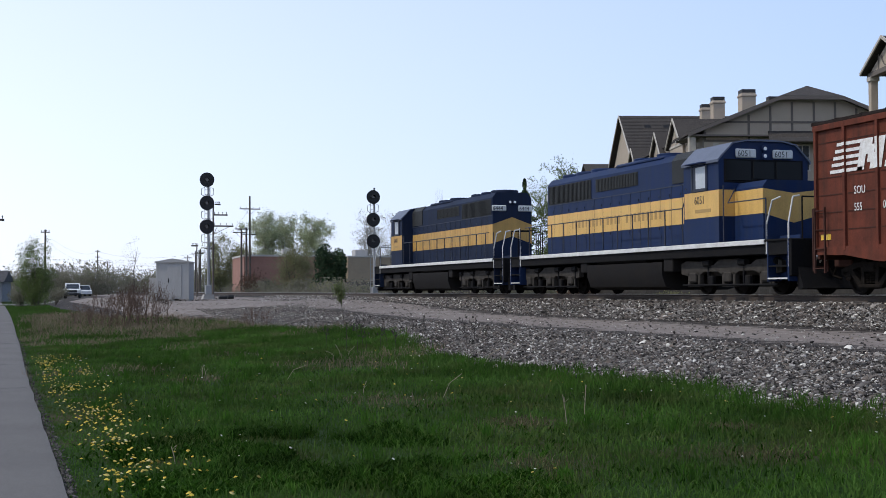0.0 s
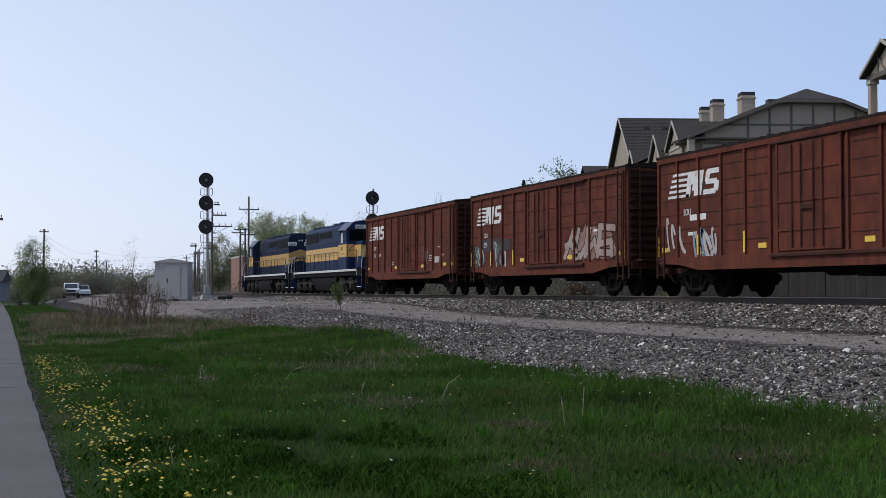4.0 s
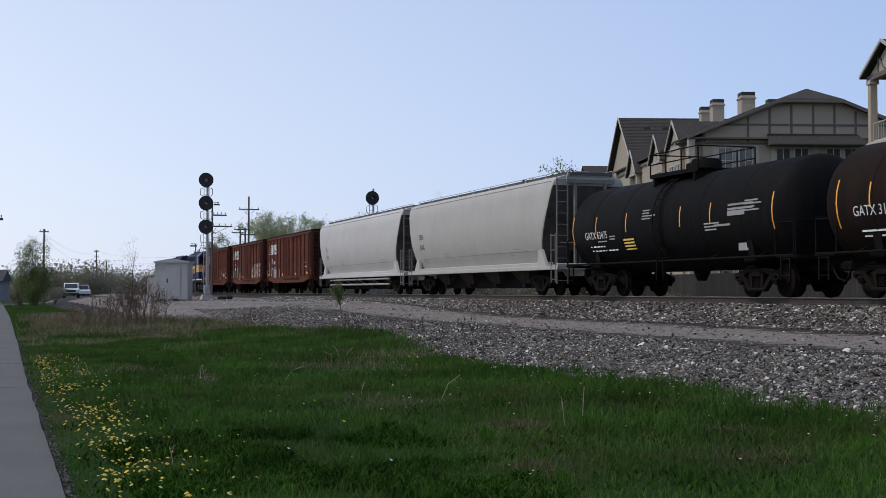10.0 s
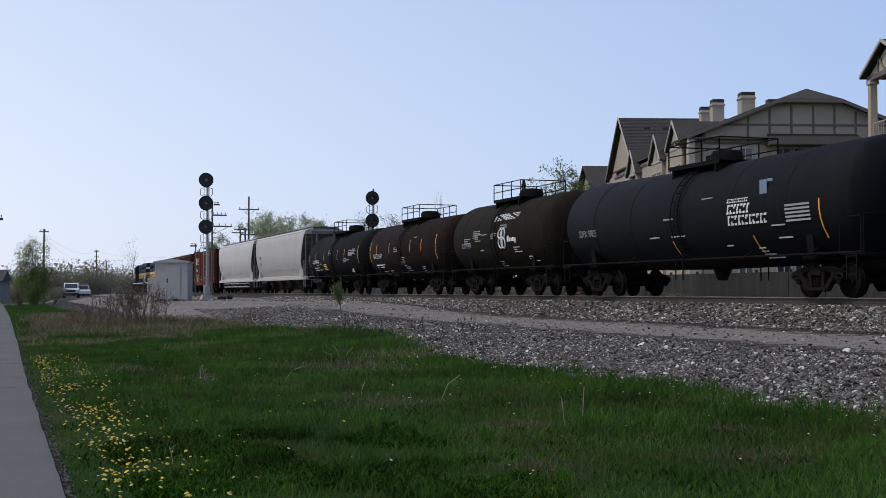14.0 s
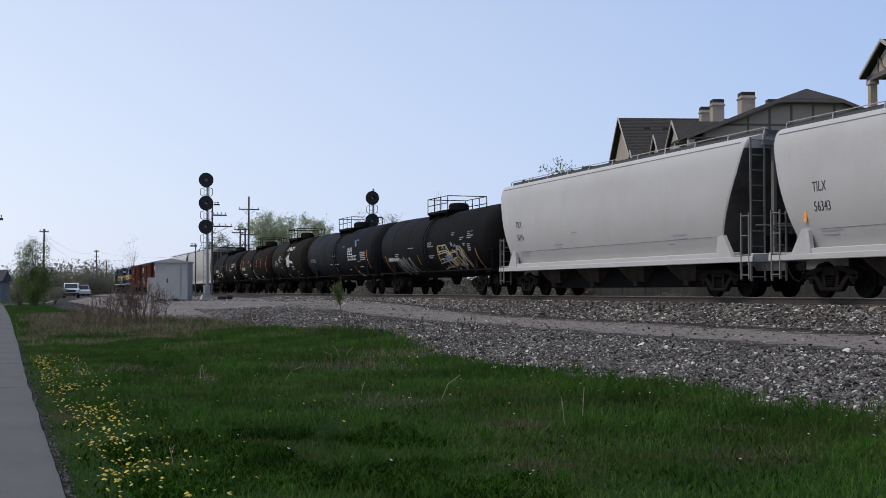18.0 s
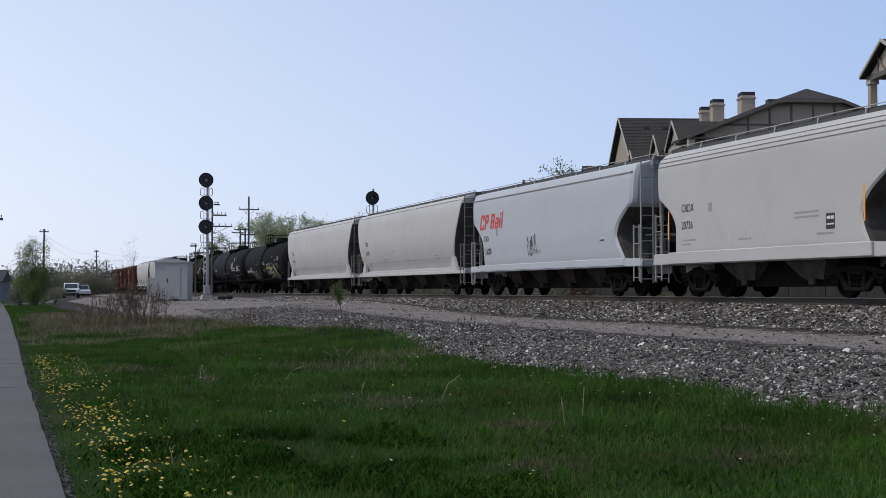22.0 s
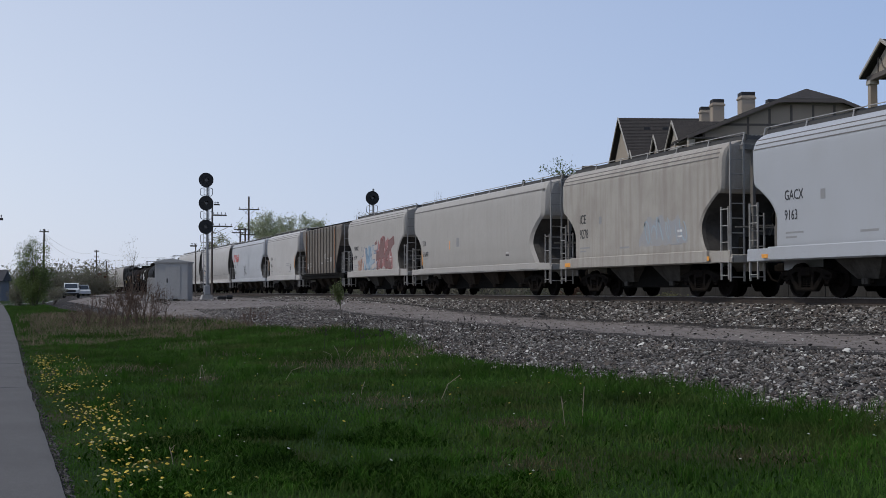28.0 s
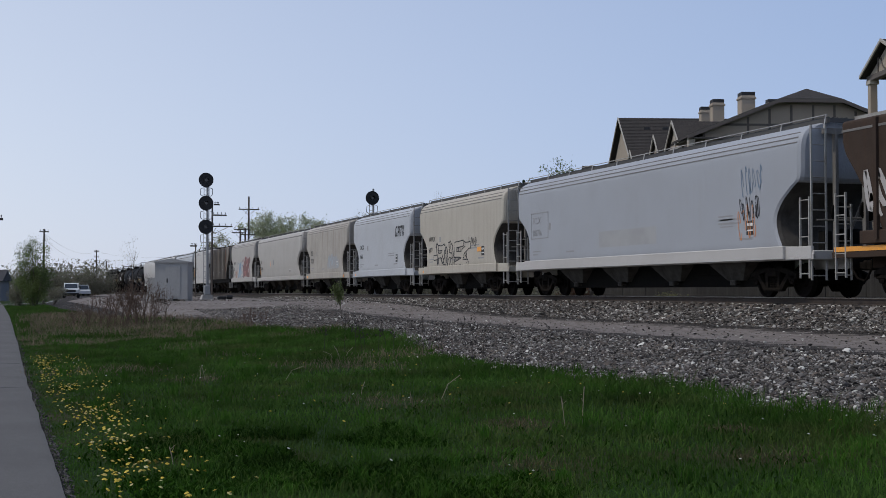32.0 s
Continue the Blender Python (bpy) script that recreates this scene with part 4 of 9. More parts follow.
tree(8.6, 47.5, ground_z(8.6, 47.5), 0.8, 0.9, 41, twig_red, leaf_red, 160, 0.02, "dry reddish weed stems at the gravel edge", "weed", clump=0.08, name="dry_weed", stems=4, depth=3)
upswept(47.3, 105.4, 0.5, 12.6, 4.6, 42, bark, leaf_young, 8000, 0.085, "half-leafed tree in front of the apartments", limbs=34, clump=0.20, trunk=0.012)
upswept(44.8, 105.0, 0.5, 10.6, 3.4, 43, bark, leaf_young, 4600, 0.085, "smaller half-leafed tree near the apartments", limbs=26, clump=0.20, trunk=0.012)
tree(40.5, 123.5, 0.5, 11.4, 2.2, 44, bark, leaf_grey, 30, 0.06, "bare twiggy treetop behind the train", clump=0.1, trunk=0.1)


def conifer(x, y, z, height, width, seed):
    gen = np.random.default_rng(seed)
    tr = thing("conifer", "small dark green conifer behind the track", "tree", "trees", m=pose(x, y, z))
    part("trunk", Build().lathe([(-0.2, 0.16), (height, 0.02)], "z", 8), bark, tr)
    pts = []
    for i in range(3200):
        t = gen.random() ** 0.45
        r = (1 - t) * width / 2 * (0.55 + 0.45 * math.sin(t * 60)) * math.sqrt(gen.random())
        a = gen.uniform(0, 6.28)
        pts.append((r * math.cos(a), r * math.sin(a), height * (0.08 + 0.92 * t) - 0.12 * r))
    part("crown", leaf_mesh("crown", pts, 0.16, leaf_dark, gen), leaf_dark, tr)


conifer(48.9, 120.7, 0.5, 12.2, 8.0, 50)


def woods(name, spots, height, leaves, size, material, label, seed):
    """A far belt of trees: crowns of many clumps on thin stems."""
    gen = np.random.default_rng(seed)
    pts = []
    for x, y, w in spots:
        n = int(leaves * w)
        for _ in range(max(1, int(w / 3))):
            cx, cy, h = x + gen.uniform(-w / 2, w / 2), y + gen.uniform(-4, 4), height * gen.uniform(0.55, 1.05)
            m = n // max(1, int(w / 3))
            q = gen.normal(0, 1, (m, 3)) * np.array([w * 0.13 + 0.6, 1.6, h * 0.30]) + np.array([cx, cy, h * 0.42])
            q[:, 2] = np.abs(np.minimum(q[:, 2], h * 1.1))
            pts.append(q)
    me = leaf_mesh(name, np.concatenate(pts) + np.array([0, 0, 0.8]), size, material, gen)
    return tagged(new(name, me), label, "woods", kind="stuff")


woods("far_woods", [(-6 + 5.5 * k, 330 + 8 * math.sin(k), 9) for k in range(0, 13)], 7.4, 380, 0.18, leaf_far, "hazy line of budding trees in the distance", 60)
woods("brush", [(11.0, 246, 7), (15.2, 247, 6), (9, 250, 6), (5, 255, 7)], 5.6, 700, 0.15, leaf_far, "green and brown brush beyond the crossing", 61)
woods("far_trees", [(-20 + 26 * k, 520 + 30 * math.sin(2 * k), 26) for k in range(-8, 22)], 11.0, 60, 0.6, leaf_far, "distant belt of trees on the horizon", 62)
woods("trackside_scrub", [(26.5 + 0.8 * math.sin(k), 62 + 7 * k, 4) for k in range(0, 16)], 1.9, 260, 0.10, leaf_far, "low brownish scrub along the far side of the track", 63)

# stems in the grass
stem_pale = surface("dead_stem", (0.26, 0.22, 0.155), 0.9, bump=0.1)
stem_gen = random.Random(5)
for sx0, sy0, ln, ax, ay in ((5.77, 13.05, 0.40, -0.12, 0.05), (5.95, 13.0, 0.50, 0.10, 0.1), (5.60, 16.9, 0.50, 0.75, 0.3), (3.2, 23.2, 0.30, 0.1, 0.2), (3.3, 23.3, 0.28, -0.2, 0.2),
                             (4.4, 21.7, 0.42, 0.95, 0.1), (6.7, 27.0, 0.40, -0.4, 0.1), (6.85, 27.2, 0.35, 0.6, 0.2), (6.6, 27.1, 0.30, -0.9, 0.1), (1.43, 12.1, 0.20, -0.2, 0.1),
                             (8.3, 22.6, 0.50, 0.8, 0.1), (4.9, 18.5, 0.25, 0.3, 0.1)):
    st = thing("dead_stem", "pale dead weed stem standing in the grass", "stem", "dead stems", m=pose(sx0, sy0, ground_z(sx0, sy0) - 0.02))
    b = Build().path([(0, 0, 0), (ax * ln * 0.35, ay * ln * 0.3, ln * 0.5), (ax * ln * 0.9, ay * ln * 0.8, ln * (1 - 0.35 * abs(ax)))], 0.0045, 5)
    part("stalk", b, stem_pale, st)
    b = Build()
    for k in range(2):
        t = stem_gen.uniform(0.4, 0.9)
        p = (ax * ln * t * 0.9, ay * ln * t * 0.8, ln * t * (1 - 0.35 * abs(ax)))
        b.rod(p, (p[0] + stem_gen.uniform(-.05, .05), p[1] + stem_gen.uniform(-.05, .05), p[2] + stem_gen.uniform(0.02, .08)), 0.0025, 4)
    part("side_twig", b, stem_pale, st)
head_dark = surface("seed_head", (0.035, 0.03, 0.025), 0.9)
for k in range(16):
    sx0, sy0 = 8.2 + stem_gen.uniform(-1.4, 1.6), 25.5 + stem_gen.uniform(-3.5, 5.5)
    st = thing("dried_weed", "thin dried weed with dark seed heads", "weed", "dried weeds", m=pose(sx0, sy0, ground_z(sx0, sy0) - 0.02))
    ln = stem_gen.uniform(0.5, 0.95)
    top = (stem_gen.uniform(-.15, .15), stem_gen.uniform(-.1, .1), ln)
    part("stalk", Build().path([(0, 0, 0), (top[0] * 0.4, top[1] * 0.4, ln * 0.6), top], 0.005, 4), head_dark, st)
    b = Build()
    for j in range(4):
        q = (top[0] + stem_gen.uniform(-.12, .12), top[1] + stem_gen.uniform(-.1, .1), ln - stem_gen.uniform(0, .25))
        b.lathe([(q[2] - 0.02, 0.006), (q[2], 0.022), (q[2] + 0.03, 0.008)], "z", 6, (q[0], q[1], 0))
        b.rod((top[0] * 0.6, top[1] * 0.6, ln * 0.65), q, 0.003, 4)
    part("seed_head", b, head_dark, st)

# ---------- beyond the track ----------
brick = surface("red_brick", (0.29, 0.155, 0.12), 0.9, second=(0.22, 0.115, 0.09), amount=0.6, scale=1.2, bump=0.3)
tan_wall = surface("tan_block", (0.30, 0.235, 0.165), 0.9, second=(0.24, 0.19, 0.14), amount=0.5, scale=1)
car_dark_far = surface("dark_opening", (0.04, 0.04, 0.042), 0.5)
fascia = surface("pale_fascia", (0.45, 0.43, 0.40), 0.7)
bd = thing("brick_building", "long low red-brown brick building with a flat roof", "building", m=pose(25.5, 150.0, 0.7, 0, 0, -3))
part("wall", Build().box(0, 12, 0, 12, -0.3, 4.9), brick, bd)
part("fascia", Build().box(-0.08, 12.08, -0.08, 12.08, 4.9, 5.10), fascia, bd)
part("annex", Build().box(12.1, 27.0, -1.0, 10, -0.3, 4.8), tan_wall, bd, "tan block annex")
part("annex_fascia", Build().box(12.08, 27.08, -1.08, 10.08, 4.8, 5.0), fascia, bd)
part("roof_unit", Build().box(5.0, 6.6, 3, 4.6, 5.1, 5.9, 0.05), box_grey, bd)
part("roof_unit", Build().box(13.6, 15.2, 2, 4, 5.0, 5.8, 0.05), box_grey, bd)
for k in range(3):
    part("door" if k == 1 else "window", Build().box(2.0 + 3.4 * k, 3.0 + 3.4 * k, -0.05, 0.02, 0.0 if k == 1 else 1.2, 2.1), car_dark_far, bd)

board_grey = surface("weathered_fence_board", (0.036, 0.033, 0.030), 0.9, second=(0.024, 0.022, 0.020), amount=0.6, scale=2, streak=(0.065, 0.061, 0.057), streak_amount=0.5, bump=0.3, per_object=0.2)
fn = thing("fence", "weathered grey board fence along the far side of the track", "fence", m=pose(29.0, 0, 0.52))
edge = []
for j in range(16):
    edge += [(-0.012, -1.2 + 0.15 * j), (-0.012, -1.2 + 0.15 * j + 0.14), (-0.002, -1.2 + 0.15 * j + 0.145)]
panel = Build().prism(edge + [(0.012, 1.2), (0.012, -1.2)], "z", 0.05, 1.85).mesh("panel", board_grey)
post_me = Build().box(-0.05, 0.05, -0.05, 0.05, -0.3, 1.95, 0.01).mesh("post", board_grey)
for k in range(40):
    yy = 33 + 2.42 * k
    part("panel", panel, board_grey, fn, m=pose(0.02 * math.sin(k), yy, 0))
    part("post", post_me, board_grey, fn, m=pose(0.06, yy - 1.21, 0))

# ---------- vehicles at the crossing ----------
car_white = surface("white_car_paint", (0.62, 0.63, 0.64), 0.3, bump=0)
car_dark = surface("dark_trim", (0.02, 0.02, 0.022), 0.5, bump=0)
car_glass = surface("car_glass", (0.02, 0.025, 0.03), 0.08, spec=0.8, bump=0, grain=0)
rubber = surface("rubber", (0.02, 0.02, 0.02), 0.9)
lamp_glass = surface("lamp_glass", (0.6, 0.6, 0.58), 0.15, bump=0)


def pickup(x, y, z, rz, label):
    v = thing("pickup_truck", label, "pickup truck", m=pose(x, y, z, 0, 0, rz))
    part("body", Build().prism([(-2.75, 0.55), (-2.78, 1.05), (-2.6, 1.18), (-1.25, 1.22), (2.75, 1.20), (2.8, 0.55)], "x", -0.98, 0.98), car_white, v)
    part("cab", Build().prism([(-1.25, 1.2), (-0.55, 1.82), (-0.3, 1.90), (0.9, 1.90), (1.15, 1.80), (1.3, 1.2)], "x", -0.88, 0.88), car_white, v)
    part("windscreen", Build().add([(-0.80, -1.262, 1.22), (0.80, -1.262, 1.22), (0.74, -0.60, 1.80), (-0.74, -0.60, 1.80), (-0.8, -1.22, 1.20), (0.8, -1.22, 1.20), (0.74, -0.56, 1.78), (-0.74, -0.56, 1.78)],
                                       [(0, 1, 2, 3), (4, 7, 6, 5), (0, 4, 5, 1), (2, 6, 7, 3), (1, 5, 6, 2), (3, 7, 4, 0)]), car_glass, v)
    for s in (-1, 1):
        part("side_window", Build().prism([(-1.0, 1.27), (-0.5, 1.76), (0.9, 1.78), (1.1, 1.27)], "x", s * 0.875, s * 0.887), car_glass, v)
        part("mirror", Build().box(s * 0.98, s * 1.22, -0.95, -0.85, 1.22, 1.50, 0.03), car_dark, v)
        part("headlight", Build().box(s * 0.66, s * 0.94, -2.80, -2.72, 0.84, 1.04, 0.02), lamp_glass, v)
        for yy in (-1.75, 1.75):
            w = part("wheel", Build().lathe([(s * 0.72, 0.2), (s * 0.72, 0.36), (s * 0.75, 0.40), (s * 0.96, 0.40), (s * 0.985, 0.36), (s * 0.98, 0.22)], "x", 20, (0, yy, 0.40)), rubber, v)
            part("rim", Build().lathe([(s * 0.97, 0.22), (s * 0.975, 0.2), (s * 0.95, 0.05)], "x", 14, (0, yy, 0.40)), box_grey, w)
    part("grille", Build().box(-0.62, 0.62, -2.80, -2.73, 0.74, 1.06, 0.02), car_dark, v)
    part("bumper", Build().box(-0.98, 0.98, -2.9, -2.72, 0.45, 0.68, 0.04), car_dark, v)
    return v


pickup(7.2, 169.8, ground_z(7.2, 170) + 0.05, -4, "white pickup truck with a dark grille waiting on the road")
vn = thing("van", "white delivery van standing beyond the crossing", "van", m=pose(11.9, 240, ground_z(11.9, 240), 0, 0, 14))
part("body", Build().prism([(-2.4, 0.4), (-2.45, 0.95), (-1.7, 1.15), (-1.0, 1.95), (2.4, 2.0), (2.45, 0.4)], "x", -0.95, 0.95), car_white, vn)
part("windscreen", Build().prism([(-1.72, 1.17), (-1.74, 1.20), (-1.08, 1.90), (-1.02, 1.86)], "x", -0.84, 0.84), car_glass, vn)
for s in (-1, 1):
    part("side_window", Build().box(s * 0.945, s * 0.96, -0.9, 0.3, 1.2, 1.75, 0.01), car_glass, vn)
    for yy in (-1.5, 1.5):
        part("wheel", Build().lathe([(s * 0.7, 0.2), (s * 0.7, 0.34), (s * 0.95, 0.34), (s * 0.97, 0.2)], "x", 18, (0, yy, 0.34)), rubber, vn)
hs_wall = surface("grey_siding", (0.20, 0.20, 0.21), 0.8)
hs_roof = surface("dark_shingle_far", (0.05, 0.05, 0.055), 0.9)
hs = thing("low_house", "low grey house with a dark roof beyond the path", "house", m=pose(-6.0, 213, 0.3, 0, 0, -12))
part("wall", Build().box(-6, 5.2, -3, 3, -0.2, 2.9), hs_wall, hs)
part("roof", Build().prism([(-3.5, 2.85), (3.5, 2.85), (0, 4.6)], "x", -6.4, 5.6), hs_roof, hs)
for k in range(3):
    part("window", Build().box(-4.5 + 3.6 * k, -3.2 + 3.6 * k, -3.04, -2.98, 1.0, 2.2), car_glass, hs)
# ---------- the apartments ----------
stucco = surface("beige_stucco", (0.37, 0.31, 0.245), 0.95, second=(0.31, 0.262, 0.208), amount=0.5, scale=0.7, grain=0.08, bump=0.25, bump_scale=90)
timber = surface("brown_trim_board", (0.135, 0.115, 0.10), 0.8, second=(0.10, 0.085, 0.075), amount=0.5, scale=3, bump=0.1)
trim_pale = surface("pale_trim", (0.42, 0.39, 0.34), 0.8, second=(0.33, 0.31, 0.27), amount=0.4, scale=3)
stone_col = surface("pale_stone_column", (0.40, 0.36, 0.30), 0.9, second=(0.28, 0.25, 0.21), amount=0.7, scale=3, bump=0.5, bump_scale=14)
cap_dark = surface("chimney_cap", (0.028, 0.028, 0.03), 0.7)
pane_mat = surface("window_glass", (0.035, 0.04, 0.048), 0.08, spec=0.8, bump=0, grain=0)
shade_mat = surface("shaded_porch_wall", (0.20, 0.175, 0.145), 0.95)


def shingle_material():
    ma = surface("brown_shingles", (0.044, 0.038, 0.034), 0.95, second=(0.031, 0.028, 0.025), amount=0.6, scale=0.8, grain=0.35, grain_scale=9, bump=0.5, bump_scale=18)
    return ma


shingle = shingle_material()


def slab(b, p, q, r, s, t=0.12):
    """A roof plane through four corners, with thickness straight down."""
    up = [Vector(c) for c in (p, q, r, s)]
    dn = [c - Vector((0, 0, t)) for c in up]
    return b.add(up + dn, [(0, 1, 2, 3), (7, 6, 5, 4), (0, 4, 5, 1), (1, 5, 6, 2), (2, 6, 7, 3), (3, 7, 4, 0)])


def courses(b, p, q, r, s, n):
    """Shingle courses: thin steps up a roof plane p-q (eave) to s-r (ridge)."""
    p, q, r, s = (Vector(c) for c in (p, q, r, s))
    for i in range(n):
        a0, a1 = i / n, (i + 1) / n
        l0, r0, l1, r1 = p.lerp(s, a0), q.lerp(r, a0), p.lerp(s, a1), q.lerp(r, a1)
        u = Vector((0, 0, 0.035))
        b.add([l0 + u, r0 + u, r1, l1, l0 - u, r0 - u], [(0, 1, 2, 3), (4, 5, 1, 0)])


def window(par, a0, a1, b, z0, z1, face="front"):
    """A sash window with frame, mullion and panes, in a wall that faces -y or -x."""
    fr = Build()
    put = (lambda u, v, z: (u, b - v, z)) if face == "front" else (lambda u, v, z: (b - v, u, z))

    def bx(u0, u1, v0, v1, y0, y1, target):
        p, q = put(u0, v0, y0), put(u1, v1, y1)
        target.box(p[0], q[0], p[1], q[1], p[2], q[2])
    m = (a0 + a1) / 2
    for u0, u1, y0, y1 in ((a0 - 0.08, a0, z0, z1), (a1, a1 + 0.08, z0, z1), (a0 - 0.08, a1 + 0.08, z1, z1 + 0.09), (a0 - 0.1, a1 + 0.1, z0 - 0.09, z0), (m - 0.03, m + 0.03, z0, z1), (a0, a1, (z0 + z1) / 2 - 0.025, (z0 + z1) / 2 + 0.025)):
        bx(u0, u1, -0.05, 0.06, y0, y1, fr)
    wd = part("window", fr, trim_pale, par)
    pn = Build()
    bx(a0, a1, -0.05, 0.02, z0, z1, pn)
    part("pane", pn, pane_mat, wd)


def railing(par, x0, x1, y0, y1, z, h=1.0, step=0.13):
    b = Build()
    n = max(2, int(max(abs(x1 - x0), abs(y1 - y0)) / step))
    for i in range(n + 1):
        x, y = x0 + (x1 - x0) * i / n, y0 + (y1 - y0) * i / n
        b.box(x - 0.018, x + 0.018, y - 0.018, y + 0.018, z + 0.08, z + h)
    for zz in (z + 0.05, z + h):
        b.rod((x0, y0, zz), (x1, y1, zz), 0.04)
    return part("railing", b, trim_pale, par)


ap = thing("apartment_building", "three-storey beige stucco apartment building with brown trim and gables", "apartment building", m=pose(42.2, 73.4, 0.5, 0, 0, -15.25))
B0 = 0.5
EAVE = 11.15
TOPZ = 13.5
# front wall with its clipped gable
mid, half_top, out = 6.92, 2.08, 8.09
fw = [(0.0, -0.5), (14.1, -0.5), (14.1, EAVE), (mid + half_top, TOPZ - 0.1), (mid - half_top, TOPZ - 0.1), (0.0, EAVE + 0.25)]
wall = part("front_wall", Build().prism(fw, "y", 0.0, 0.35), stucco, ap)
b = Build().box(0.0, 0.35, 0.35, 34, -0.5, EAVE).box(13.75, 14.1, 0.35, 34, -0.5, EAVE).box(0.35, 13.75, 33.7, 34, -0.5, EAVE)
part("side_wall", b, stucco, ap)
b = Build()
for u in (0.05, 2.93, 4.35, 5.78, 7.22, 8.62, 10.02, 11.4, 13.9):
    zt = min(TOPZ - 0.35, EAVE + 0.05 + (min(u, 14.08 - u)) * 0.385)
    b.box(u - 0.075, u + 0.075, -0.035, 0.0, 10.7, zt)
part("trim_post", b, timber, wall)
b = Build().box(0, 14.1, -0.04, 0.0, 11.78, 11.92).box(0, 14.1, -0.04, 0.0, 10.56, 10.70).box(0, 14.1, -0.04, 0, 6.6, 6.78)
part("trim_belt", b, timber, wall)
# its roof
eL, eR, zE = mid - out, mid + out, EAVE - 0.05
cl, cr = mid - half_top, mid + half_top
roof = part("roof", Build().box(eL + 0.2, eR - 0.2, -0.5, 3.6, zE - 0.22, zE - 0.12).box(-0.1, eR - 0.2, 3.6, 30, zE - 0.22, zE - 0.12), timber, ap)
r2 = Build()
slab(r2, (eL, -0.55, zE), (cl, -0.55, TOPZ), (cl, 3.6, TOPZ), (eL, 3.6, zE), 0.15)
slab(r2, (-0.22, 3.6, zE + 0.38), (cl, 3.6, TOPZ), (cl, 30, TOPZ), (-0.22, 30, zE + 0.38), 0.15)
slab(r2, (cr, -0.55, TOPZ), (eR, -0.55, zE), (eR, 30, zE), (cr, 30, TOPZ), 0.15)
r2.add([(cl, -0.55, TOPZ), (cr, -0.55, TOPZ), (mid + 0.42, 1.6, 14.48)], [(0, 1, 2)])
r2.add([(cl, -0.55, TOPZ), (mid + 0.42, 1.6, 14.48), (mid + 0.42, 30, 14.48), (cl, 30, TOPZ)], [(0, 1, 2, 3)])
r2.add([(cr, -0.55, TOPZ), (mid + 0.42, 1.6, 14.48), (mid + 0.42, 30, 14.48), (cr, 30, TOPZ)], [(3, 2, 1, 0)])
part("roof_slope", r2, shingle, roof)
b = Build()
for p, q in (((eL, zE), (cl, TOPZ)), ((cl, TOPZ), (cr, TOPZ)), ((cr, TOPZ), (eR, zE))):
    b.prism([(p[0], p[1] - 0.26), (q[0], q[1] - 0.26), (q[0], q[1] - 0.02), (p[0], p[1] - 0.02)], "y", -0.62, -0.56)
part("barge_board", b, timber, roof)
# awning roof above the windows
b = Build()
slab(b, (4.0, -0.95, 10.72), (10.4, -0.95, 10.72), (10.1, 0.0, 11.28), (4.2, 0.0, 11.28), 0.10)
aw = part("awning_roof", b, shingle, ap)
part("awning_fascia", Build().box(3.95, 10.45, -1.0, -0.93, 10.5, 10.73).box(4.1, 10.3, -0.93, 0.0, 10.46, 10.52), timber, aw)
for a0 in (1.0, 2.3, 4.8, 6.0, 8.1, 9.3, 11.6):
    for z0 in (8.75, 5.5, 2.2):
        window(ap, a0, a0 + 0.85, 0.0, z0, z0 + 1.55)
for a0 in (0.6, 2.05, 3.3, 4.45, 7.2, 10.4):
    part("pale_panel", Build().box(a0, a0 + 0.34, -0.03, 0.0, 8.4, 10.5), trim_pale, wall)
# porch at the corner: column, floor, railing, back wall darkened to paint its shade
part("corner_column", Build().box(-1.05, -0.62, -0.35, 0.08, -0.5, EAVE - 0.2, 0.02), stone_col, ap, "pale stone column")
for z0 in (8.0, 4.8):
    part("porch_floor", Build().box(-1.1, 0.0, -0.3, 4.0, z0 - 0.3, z0, 0.02), timber, ap)
    railing(ap, -0.6, -0.02, -0.2, -0.2, z0)
    railing(ap, -1.0, -1.0, 0.1, 3.6, z0)
part("porch_back", Build().box(-0.10, 0.0, 0.0, 4.0, 0, EAVE - 0.1), shade_mat, ap)


